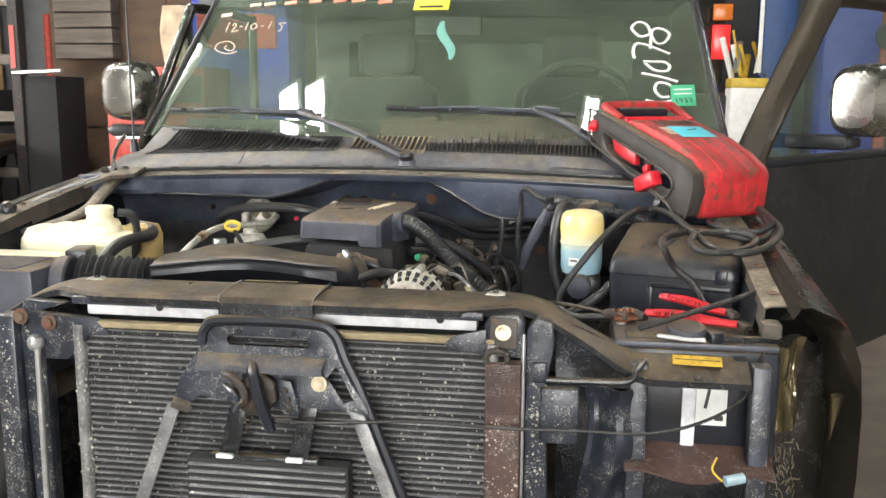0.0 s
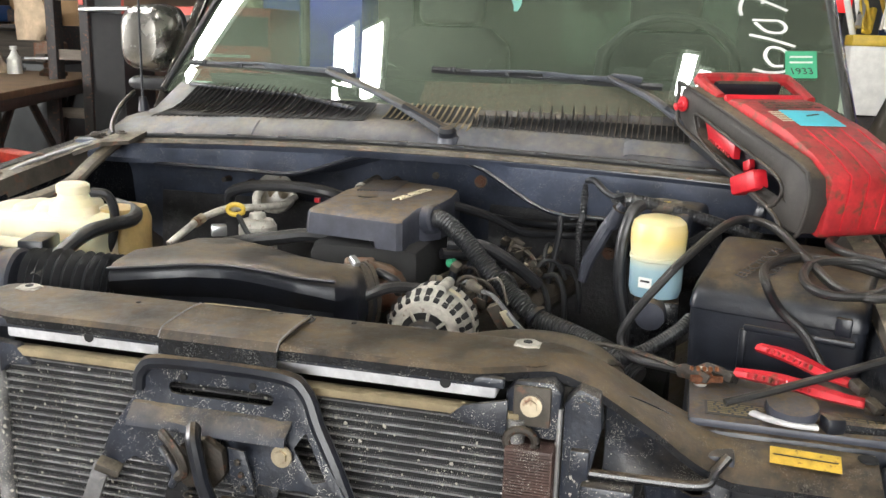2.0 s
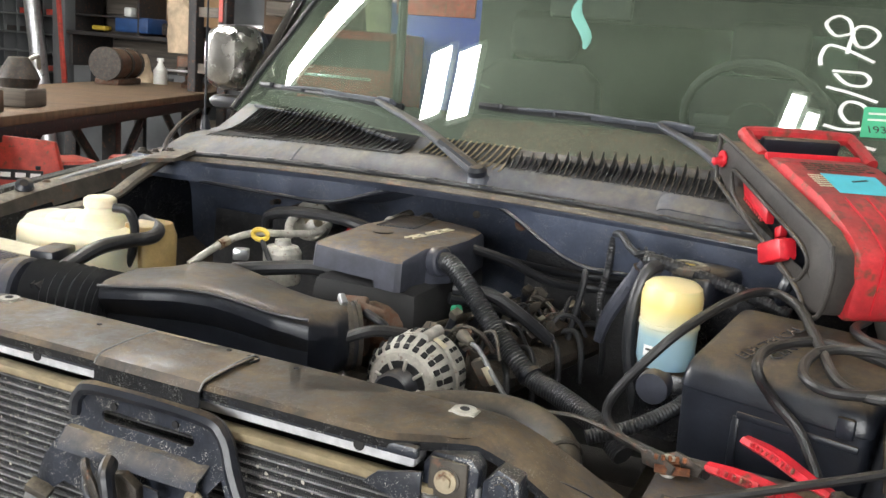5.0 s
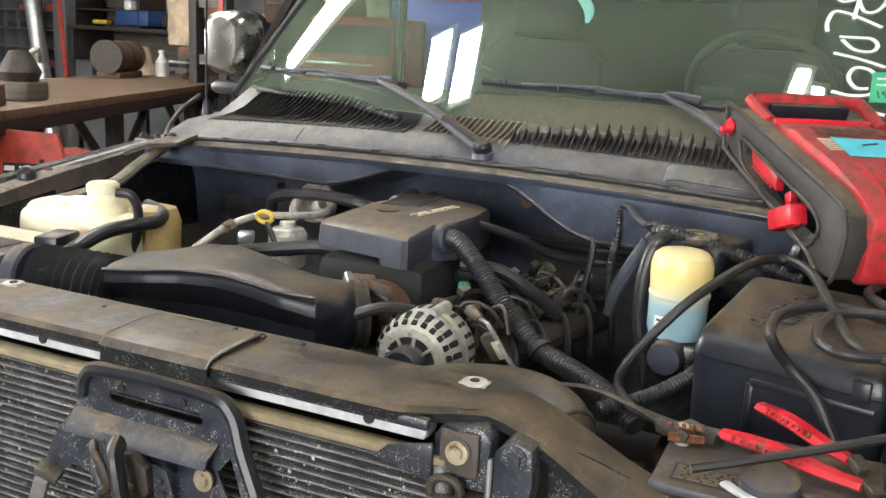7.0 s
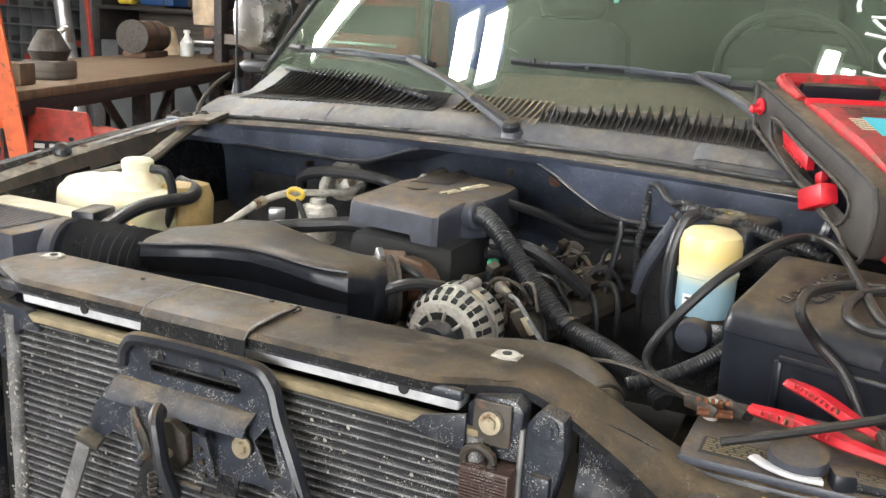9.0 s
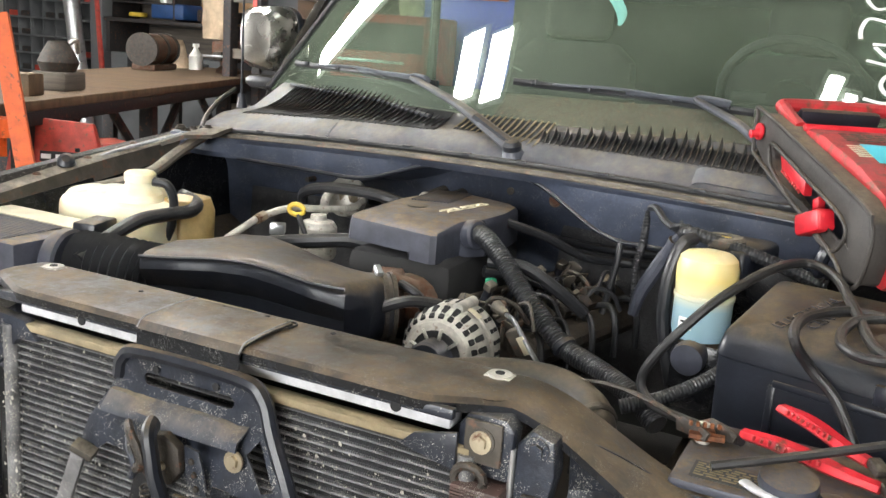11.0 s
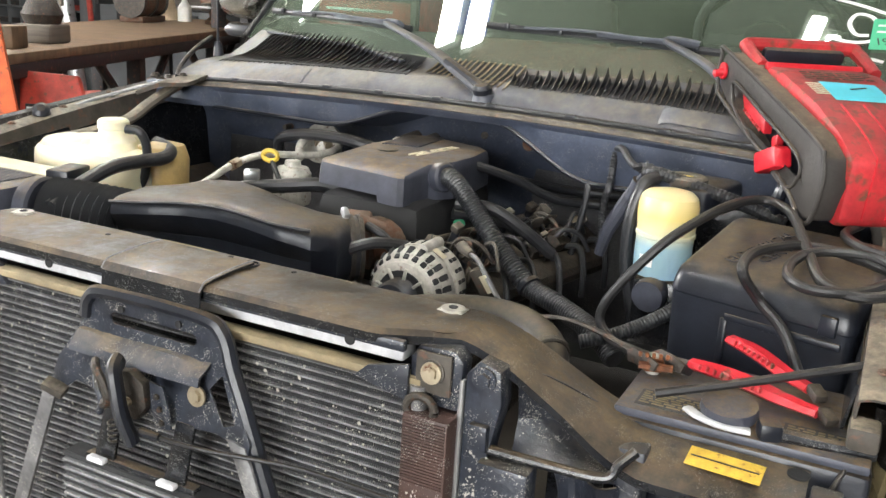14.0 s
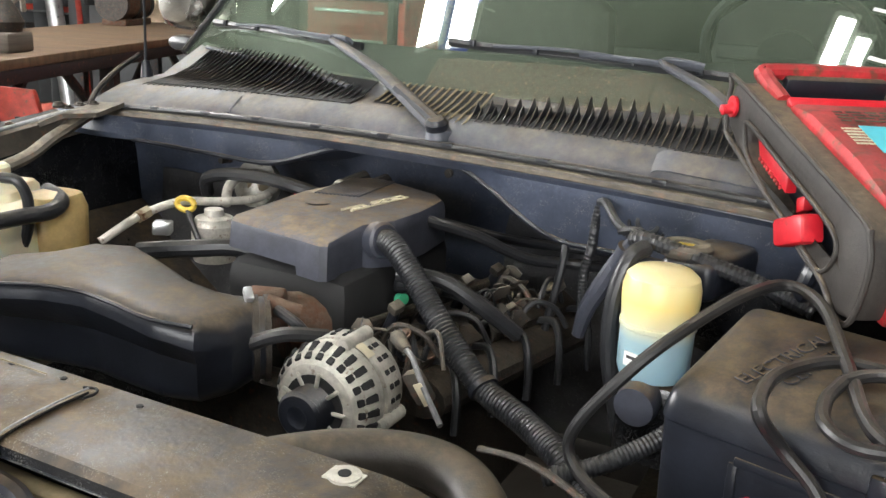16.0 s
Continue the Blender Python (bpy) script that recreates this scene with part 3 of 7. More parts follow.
for x in (-0.055, 0.052):
    part("hole", lathe([(0.0055, 0), (0.0055, 0.002)], (x, 1.6175, 0.982), (0, -1, 0), 12), "near_black", latch)
hexbolt(latch, (0.106, 1.592, 0.897), (0, -1, 0.1), 0.0095, "bolt")
part("bolt_washer", lathe([(0.006, 0), (0.014, 0), (0.014, 0.003), (0.008, 0.004)], (0.106, 1.594, 0.897), (0, -1, 0.1), 20), "tan", latch)
lm = part("latch_mechanism", prism([(-0.052, 0.858), (-0.030, 0.838), (0.012, 0.842), (0.030, 0.866), (0.026, 0.900), (0.0, 0.915), (-0.030, 0.908), (-0.054, 0.885)], 0.016, Matrix.Translation((0, 1.572, 0)), 0.003), "greaseiron", latch, "greasy black latch mechanism")
part("lever", sweep([(-0.012, 1.566, 0.930), (-0.004, 1.550, 0.922), (0.004, 1.546, 0.895), (0.012, 1.545, 0.862), (0.026, 1.55, 0.820)], 0.0105, 10, 6, flatz=1.5), "plastic", lm, "black release lever")
part("hook", sweep([(-0.066, 1.575, 0.912), (-0.044, 1.556, 0.912), (-0.026, 1.552, 0.893), (-0.022, 1.553, 0.872), (-0.034, 1.556, 0.862)], 0.0065, 8, 6, flatz=1.3), "greaseiron", lm)
part("hook", sweep([(-0.070, 1.58, 0.888), (-0.048, 1.560, 0.884), (-0.036, 1.556, 0.865), (-0.044, 1.558, 0.846)], 0.0055, 8, 6), "darksteel", lm)
part("spring", sweep([(-0.018 + 0.006 * math.cos(k * 1.2), 1.556 + 0.006 * math.sin(k * 1.2), 0.842 - 0.0016 * k) for k in range(24)], 0.0014, 6, 2), "greaseiron", lm)
part("side_plate", prism([(0.032, 0.905), (0.056, 0.902), (0.066, 0.868), (0.070, 0.840), (0.040, 0.836), (0.034, 0.868)], 0.004, Matrix.Translation((0, 1.578, 0)), 0.001), "darksteel", lm)
for x, z_ in ((0.047, 0.886), (0.052, 0.868), (0.055, 0.848)):
    part("rivet", lathe([(0.0, 0.003), (0.004, 0.0025), (0.005, 0)], (x, 1.576, z_), (0, -1, 0), 12), "greaseiron", lm)
part("pivot", lathe([(0.0, 0.006), (0.006, 0.006), (0.007, 0.0)], (-0.002, 1.572, 0.868), (0, -1, 0), 14), "bolt", lm)
part("pad", box((0.036, 0.022, 0.014), (-0.158, 1.580, 0.846), pose(0, 0, 0, 18, 25, 20), 0.003), "rail", lm, "rusty striker pad")
part("cable_end", rod((0.030, 1.562, 0.834), (0.060, 1.566, 0.832), 0.0065, 0.005, 10), "plastic", lm)
# release cable
part("release_cable", sweep([(0.022, 1.566, 0.832), (0.12, 1.572, 0.830), (0.28, 1.60, 0.832), (0.45, 1.60, 0.83), (0.58, 1.615, 0.828), (0.70, 1.63, 0.825), (0.80, 1.66, 0.845), (0.875, 1.70, 0.885), (0.92, 1.78, 0.955)], 0.0032, 8, 8), "cable", truck, "thin black hood release cable")
# oil cooler hung in front of the condenser
oc = part("oil_cooler", span((-0.155, 1.585, 0.52), (0.16, 1.62, 0.742), 0.004), "near_black", truck, "small stacked-plate oil cooler")
z = 0.525
while z < 0.738:
    part("plate", span((-0.15, 1.578, z), (0.155, 1.6, z + 0.0045), 0.0015, seg=1), "coretube", oc)
    z += 0.0145
for x in (-0.075, 0.06):
    part("hanger", prism([(x + 0.01, 0.85), (x + 0.042, 0.85), (x + 0.02, 0.745), (x - 0.018, 0.745)], 0.006, Matrix.Translation((0, 1.590, 0)), 0.001), "blackmetal", oc)
    part("clip", box((0.032, 0.012, 0.008), (x, 1.578, 0.752), None, 0.002), "whitestrip", oc)
part("hanger_rail", span((-0.11, 1.588, 0.735), (0.10, 1.606, 0.75), 0.003), "blackmetal", oc)

# right side of the front: tank bracket, brown tank, posts and lamp opening
br = part("tank_bracket", prism([(0.398, 0.945), (0.470, 0.945), (0.474, 1.012), (0.462, 1.026), (0.412, 1.024), (0.400, 1.005)], 0.03, Matrix.Translation((0, 1.655, 0)), 0.004), "darksteel", truck, "bolted steel bracket with a slotted ear")
part("bolt_plate", box((0.050, 0.006, 0.056), (0.436, 1.650, 0.992), None, 0.004), "rail", br, "dusty square bolt plate")
part("bolt_washer", lathe([(0.006, 0), (0.017, 0), (0.017, 0.003), (0.008, 0.004)], (0.436, 1.647, 0.995), (0, -1, 0.1), 22), "rail", br)
hexbolt(br, (0.436, 1.644, 0.995), (0, -1, 0.1), 0.009, "bolt")
part("gusset", prism([(0.405, 1.000), (0.345, 0.985), (0.325, 0.966), (0.405, 0.950)], 0.006, Matrix.Translation((0, 1.640, 0)), 0.001), "darksteel", br)
part("slot_ear", sweep([(0.425 + 0.02 * math.cos(a), 1.640, 0.945 + 0.017 * math.sin(a)) for a in [k * 0.5236 for k in range(13)]], 0.006, 8, 1, cap=False), "greaseiron", br)
bt_ = part("brown_tank", span((0.405, 1.628, 0.50), (0.470, 1.672, 0.940), 0.004), "brown", truck, "red-brown painted cooler end tank")
splatter(120, 0.408, 0.467, 0.52, 0.84, 1.6278, bt_)
for k in range(22):
    part("rib", span((0.408, 1.6255, 0.845 + 0.0042 * k), (0.467, 1.629, 0.847 + 0.0042 * k)), "brown", bt_, flat=True)
post = part("front_post", prism([(0.478, 0.50), (0.478, 1.0), (0.496, 1.022), (0.524, 1.012), (0.528, 0.97), (0.515, 0.90), (0.525, 0.50)], 0.035, Matrix.Translation((0, 1.655, 0)), 0.003), "darksteel", truck, "mud-specked steel front post")
hexbolt(post, (0.504, 1.653, 1.0), (0, -1, 0), 0.010, "darksteel")
splatter(260, 0.482, 0.515, 0.52, 0.90, 1.6548, post)
part("pressed_tab", span((0.490, 1.645, 0.905), (0.515, 1.657, 0.94), 0.002), "darksteel", post)
part("chrome_strip", rod((0.472, 1.66, 0.50), (0.472, 1.66, 0.99), 0.0045), "silver", truck)
part("duct_panel", grid([[(x, 1.70 + 0.10 * (x - 0.53) / 0.17, 1.005 - 0.115 * ((x - 0.53) / 0.17) ** 1.5), (x, 1.715 + 0.10 * (x - 0.53) / 0.17, 0.93 - 0.03 * (x - 0.53)), (x, 1.70, 0.885)] for x in [0.53 + 0.017 * k for k in range(11)]], 0.003), "darksteel", truck, "sloping dark splash panel")
part("cross_rail", sweep([(0.49, 1.66, 0.905), (0.58, 1.662, 0.905), (0.66, 1.665, 0.908), (0.675, 1.675, 0.925), (0.69, 1.69, 0.94)], 0.0068, 10, 8), "blackmetal", truck)
part("lamp_box", span((0.505, 1.64, 0.79), (0.575, 1.68, 0.895), 0.006), "darksteel", truck, "broken lamp mounting block")
part("inner_apron", span((0.53, 1.86, 0.45), (0.95, 1.875, 0.90), 0.004), "blackmetal", truck)
part("splash_plate", grid([[(0.585 + 0.085 * u + 0.008 * math.sin(w * 7), 1.70 + 0.02 * math.sin(u * 6 + w * 3) + 0.012 * math.sin(w * 13), 0.885 - 0.36 * w) for u in [k / 8 for k in range(9)]] for w in [k / 16 for k in range(17)]], 0.003), "darksteel", truck, "crumpled dark splash plate")
part("lower_crossmember", span((-0.95, 1.66, 0.44), (0.95, 1.78, 0.53), 0.01), "brown", truck, "rusty lower crossmember")
part("lamp_shelf", grid([[(x, 1.66, 0.735 + 0.01 * math.sin(x * 30)), (x, 1.72, 0.75), (x, 1.80, 0.77)] for x in [0.66 + 0.03 * k for k in range(10)]], 0.004), "brown", truck, "dirty brown inner lamp shelf")
plug = part("lamp_connector", rod((0.835, 1.63, 0.745), (0.868, 1.64, 0.75), 0.0095), "resblue", truck, "pale bulb connector on a wire")
part("wire", sweep([(0.83, 1.63, 0.745), (0.812, 1.63, 0.765), (0.82, 1.64, 0.785)], 0.002, 6, 5), "yelcap", plug)
for x0 in (0.665, 0.884):
    part("lamp_post", span((x0, 1.70, 0.50), (x0 + 0.035, 1.74, 0.935), 0.004), "darksteel", truck)
yl = part("caution_label", box((0.088, 0.034, 0.0012), (0.788, 1.722, 0.9375), pose(0, 0, 0, 14, 0, -4), 0.0), "yellow", truck, "yellow caution label", flat=True)
part("print", box((0.080, 0.0018, 0.0008), (0.788, 1.722, 0.9388), pose(0, 0, 0, 14, 0, -4)), "ink", yl, flat=True)
part("dark_grommet", lathe([(0.013, 0), (0.013, 0.003), (0.009, 0.003)], (0.868, 1.745, 0.937), seg=18), "near_black", truck)

# left side of the front, mirrored posts
lp = part("front_post", prism([(-0.478, 0.50), (-0.478, 0.995), (-0.43, 1.01), (-0.52, 1.015), (-0.53, 0.97), (-0.52, 0.50)], 0.03, Matrix.Translation((0, 1.66, 0)), 0.003), "darksteel", truck, "mud-specked steel front post")
splatter(260, -0.518, -0.482, 0.52, 0.96, 1.6598, lp)
gus = part("gusset", prism([(-0.50, 0.995), (-0.36, 0.985), (-0.33, 0.955), (-0.375, 0.95), (-0.42, 0.90), (-0.50, 0.90)], 0.02, Matrix.Translation((0, 1.645, 0)), 0.003), "darksteel", truck, "three-cornered mounting gusset")
for x, zz in ((-0.455, 0.975), (-0.515, 0.985)):
    hexbolt(gus, (x, 1.643, zz), (0, -1, 0), 0.010, "rustiron")
part("white_post", rod((-0.475, 1.625, 0.50), (-0.472, 1.625, 0.925), 0.0062), "silver", truck, "pale upright rod")
part("horn_cap", lathe([(0, 0), (0.012, 0.002), (0.016, 0.010), (0.016, 0.024), (0.010, 0.03), (0, 0.031)], (-0.492, 1.65, 0.935), (0.7, -1, 0.0), 20), "silver", truck)
lq = part("left_post", span((-0.575, 1.64, 0.48), (-0.53, 1.70, 0.985), 0.006), "darksteel", truck)
splatter(220, -0.572, -0.534, 0.50, 0.97, 1.6398, lq)

# fenders and inner rails
def fender(side):
    rows = []
    for i in range(-2, 31):
        k = max(0, i) / 30
        y = 1.735 + 1.20 * k
        zt = 1.04 + 0.15 * k ** 0.8
        xo = 1.085 - 0.02 * k
        inn = 0.955
        if i < 0:  # front edge turned in towards the lamp opening
            y += 0.05 * -i
            xo -= 0.018 * -i
            zt -= 0.012 * -i
        rows.append([(side * inn, y, zt - 0.022), (side * (inn + 0.012), y, zt - 0.002), (side * (inn + 0.03), y, zt + 0.002), (side * (xo - 0.055), y, zt - 0.016), (side * (xo - 0.028), y, zt - 0.045),
                     (side * (xo - 0.008), y, zt - 0.10), (side * xo, y, zt - 0.19), (side * xo, y, zt - 0.32), (side * (xo - 0.012), y, 0.52)])
    f = part("fender", grid(rows, 0.003), "fender" if side > 0 else "mud", truck, "glossy black front fender, dented at its front edge" if side > 0 else "dusty black front fender")
    rr = []
    for i in range(25):
        y = 1.80 + 0.95 * i / 24
        k = i / 24
        zt = 1.028 + 0.165 * k
        x = side * (0.94 - 0.13 * max(0, k - 0.5) ** 1.2)
        rr.append([(x - side * 0.028, y, zt - 0.05), (x - side * 0.025, y, zt - 0.004), (x - side * 0.012, y, zt), (x + side * 0.02, y, zt + 0.002), (x + side * 0.026, y, zt - 0.02)])
    r = part("inner_rail", grid(rr, 0.003), "rail", truck, "dusty inner fender rail with rust stains")
    for i in range(6):
        y = 1.86 + 0.15 * i
        hexbolt(r, (side * 0.94, y, 1.031 + 0.165 * (y - 1.80) / 0.95 * 1.0), (0, 0, 1), 0.006, "rustiron")
    ap = []
    for i in range(15):
        y = 1.86 + 0.95 * i / 14
        ap.append([(side * 0.915, y, 1.02 + 0.12 * i / 14), (side * 0.90, y, 0.92), (side * 0.80, y, 0.86), (side * 0.62, y, 0.72), (side * 0.60, y, 0.45)])
    part("wheel_well", grid(ap, 0.004), "blackmetal", truck)
    return f


fr = fender(1)
fl = fender(-1)
# the golden reflection on this corner and the liner lip is base colour
part("dented_corner", grid([[(0.925 + 0.075 * u * (1 - 0.25 * w), 1.780 + 0.02 * u * u + 0.035 * (1 - w) - 0.018 * math.sin(w * 5 + u * 3) + 0.012 * math.sin(u * 11 - w * 4), 0.945 + 0.02 * u - 0.165 * w + 0.006 * math.sin(u * 9)) for u in [k / 14 for k in range(15)]] for w in [k / 16 for k in range(17)]], 0.002), "dent_glint", fr, "crumpled glossy fender corner with a golden reflection in its colour")
part("inner_liner", grid([[(0.93 + 0.15 * u, 2.0 - 0.05 * u + 0.02 * math.sin(u * 8 + w * 5), 0.93 - 0.49 * w + 0.01 * math.sin(u * 14)) for u in [k / 12 for k in range(13)]] for w in [k / 14 for k in range(15)]], 0.003), "mud", fr, "brown mud-stained fender liner")
part("liner_lip", sweep([(1.055, 1.80, 0.86), (1.062, 1.82, 0.78), (1.06, 1.83, 0.68), (1.055, 1.83, 0.55)], 0.009, 8, 6), "dent_glint", fr)
rnd = random.Random(8)
bm = bmesh.new()
for k in range(70):
    x, zz = rnd.gauss(1.0, 0.016), 0.55 + abs(rnd.gauss(0.10, 0.09))
    y = 1.945 + rnd.uniform(-0.02, 0.015)
    a_ = rnd.gauss(0, 0.5)
    ln = rnd.uniform(0.006, 0.022)
    rod((x, y, zz), (x + ln * math.sin(a_), y + rnd.uniform(-0.01, 0.01), zz + ln * math.cos(a_)), rnd.uniform(0.0006, 0.0016), seg=4, bm=bm)
tagged(part("straw_debris", bm, "reed", fr, "dry straw caught in the fender"), kind="stuff")
part("strut_block", box((0.036, 0.045, 0.03), (0.928, 1.795, 0.985), None, 0.006), "rail", fr)
# hood hinge on the far side
hg = part("hood_hinge", grid([[(-0.85, 2.46 + 0.018 * k, 1.158 + 0.004 * k + 0.004 * math.sin(k * 2.1)), (-0.80, 2.455 + 0.016 * k, 1.176 + 0.003 * k), (-0.765, 2.455 + 0.016 * k, 1.188 + 0.002 * k + 0.004 * math.sin(k * 1.3)), (-0.715, 2.50 + 0.010 * k, 1.190 + 0.002 * k)] for k in range(9)], 0.010), "rail", truck, "dirt-caked hood hinge")
part("inner_channel", sweep([(-0.772, 2.53, 1.178), (-0.780, 2.49, 1.158), (-0.780, 2.43, 1.133), (-0.786, 2.37, 1.102), (-0.812, 2.29, 1.078), (-0.85, 2.18, 1.062)], 0.021, 10, 6, flatz=0.6), "rail", truck, "dusty sloping inner fender channel")
for k, (x, y, z_) in enumerate(((-0.80, 2.50, 1.192), (-0.755, 2.53, 1.203), (-0.83, 2.56, 1.190))):
    hexbolt(hg, (x, y, z_), (0, 0, 1), 0.008, "greaseiron")
am = part("antenna", rod((-0.862, 2.80, 1.235), (-0.865, 2.80, 1.275), 0.016, 0.010), "plastic", truck, "thin black whip antenna")
part("mast", rod((-0.865, 2.80, 1.27), (-0.885, 2.83, 2.05), 0.0035, 0.002, 8), "plastic", am)
part("hinge_arm", sweep([(-0.955, 2.30, 1.105), (-0.93, 2.38, 1.130), (-0.90, 2.45, 1.150), (-0.83, 2.52, 1.180)], 0.0075, 8, 6, flatz=0.6), "coretube", hg, "worn bright hinge arm")
part("hinge_pin", lathe([(0.012, 0), (0.014, 0.004), (0.008, 0.012)], (-0.78, 2.46, 1.20), seg=14), "greaseiron", hg)
part("bump_stop", lathe([(0.016, 0), (0.022, 0.012), (0.020, 0.035), (0.010, 0.042)], (-0.955, 2.26, 1.098), (0.5, -0.5, 0.6), 16), "plastic", truck, "black rubber hood bump stop")
part("hinge_seal", sweep([(-0.80, 2.56, 1.195), (-0.84, 2.62, 1.218), (-0.88, 2.72, 1.255), (-0.905, 2.82, 1.285)], 0.0065, 8, 6), "plastic", truck)

# cowl and firewall
rows = []
for i in range(73):
    x = -0.93 + 1.83 * i / 72
    y, rz, zb = ridge_y(x), ridge_z(x), plenum_z(x)
    bend = 0.04 * ease(-0.66, -0.80, x)
    f = 2.80
    rows.append([(x, y + 0.018, rz - 0.008), (x, y + 0.004, rz - 0.012), (x, y + 0.003, rz - 0.020), (x, y + 0.012 - bend * 0.4, rz - 0.030), (x, y + 0.016 - bend * 0.7, zb + 0.014), (x, y + 0.022 - bend * 0.7, zb + 0.003), (x, y + 0.040, zb),
                 (x, f - 0.06, zb - 0.012), (x, f - 0.02, zb - 0.024), (x, f - 0.005, zb - 0.05), (x, f, min(1.05, zb - 0.07)), (x, f + 0.01, 0.62)])
fw = part("firewall", grid(rows, 0.003), "bluepaint", truck, "dark blue-grey firewall pressing")
part("insulation_pad", grid([[(x, 2.782 + 0.004 * math.sin(x * 23), 1.048), (x, 2.772 + 0.006 * math.sin(x * 31), 1.02), (x, 2.77 + 0.006 * math.sin(x * 17), 0.85), (x, 2.775, 0.63)] for x in [0.14 + 0.0205 * k for k in range(37)]], 0.006), "fibre", fw, "black fibre insulation pad")
part("insulation_pad", grid([[(x, 2.784 + 0.004 * math.sin(x * 23), 1.02), (x, 2.776, 0.9), (x, 2.78, 0.63)] for x in [-0.80 + 0.05 * k for k in range(16)]], 0.006), "fibre", fw)
# dark bead drawn in for the shaded underside of the plenum face
part("underside_shade", sweep([(x, ridge_y(x) + 0.020, plenum_z(x) + 0.001) for x in [-0.70 + 0.05 * k for k in range(29)]], 0.0075, 8, 4, flatz=0.8), "plastic", fw)
part("weld_flange", grid([[(x, ridge_y(x) - 0.005, ridge_z(x) - 0.017), (x, ridge_y(x) + 0.004, ridge_z(x) - 0.007), (x, ridge_y(x) + 0.020, ridge_z(x) - 0.004)] for x in [-0.76 + 0.03 * k for k in range(54)]], 0.0022), "rail", fw, "dusty welded steel flange under the cowl")
part("weather_strip", sweep([(x, ridge_y(x) + 0.015, ridge_z(x) + 0.0005) for x in [-0.74 + 0.0616 * k for k in range(26)]], 0.0065, 8, 3), "rubber", fw)
part("strip_channel", grid([[(x, ridge_y(x) + 0.020, ridge_z(x) - 0.002), (x, ridge_y(x) + 0.024, ridge_z(x) + 0.004), (x, ridge_y(x) + 0.034, ridge_z(x) + 0.005), (x, ridge_y(x) + 0.040, ridge_z(x) - 0.003)] for x in [-0.75 + 0.025 * k for k in range(65)]], 0.002), "cowl", fw, "grey cowl edge moulding")
for x in (-0.62, -0.47, -0.33, -0.178, -0.022, 0.115, 0.30, 0.50, 0.66):
    part("edge_clip", box((0.024, 0.013, 0.008), (x, ridge_y(x) + 0.015, ridge_z(x) + 0.004), pose(0, 0, 0, 0, 0, -4), 0.002), "plastic", fw)
part("bolt_washer", lathe([(0.006, 0), (0.017, 0), (0.017, 0.003), (0.008, 0.004)], (0.109, 2.793, 1.104), (0, -1, 0.15), 20), "rail", fw)
hexbolt(fw, (0.109, 2.790, 1.104), (0, -1, 0.15), 0.009, "rustiron")
hexbolt(fw, (-0.01, 2.79, 1.112), (0, -1, 0.15), 0.006, "greaseiron")
hexbolt(fw, (0.455, 2.62, 0.985), (0, -1, 0), 0.009, "rustiron")
part("round_plug", lathe([(0.0, 0.006), (0.012, 0.006), (0.014, 0.012), (0.020, 0.012), (0.022, 0.005), (0.027, 0.005), (0.029, 0.010), (0.034, 0.009), (0.035, 0.0)], (0.49, ridge_y(0.49) + 0.022, 1.146), (0, -1, 0.25), 28), "rubber", fw, "round ribbed rubber plug")
for x, z_ in ((-0.60, 1.085), (-0.53, 1.08)):
    part("stud", rod((x, 2.80, z_ - 0.02), (x, 2.76, z_ - 0.02), 0.009, 0.007, 10), "greaseiron", fw)

# cowl top panel with louvres
rows = [[cowl_pt(-0.86 + 1.82 * i / 60, u) for u in (0, 0.05, 0.14, 0.25, 0.42, 0.60, 0.80, 1)] for i in range(61)]
cowl = part("cowl_panel", grid(rows, 0.003), "cowl", truck, "weathered grey plastic cowl panel with louvre vents")
part("panel_joint", sweep([cowl_pt(-0.43, u, 0.002) for u in (0.02, 0.10, 0.20)], 0.004, 6, 3, flatz=0.5), "cowl", cowl)
part("panel_step", grid([[cowl_pt(x, u, h) for x, h in ((0.475, 0.0), (0.485, 0.006), (0.50, 0.008), (0.66, 0.006), (0.70, 0.0))] for u in (0.04, 0.08, 0.16, 0.22)], 0.002), "cowl", cowl)
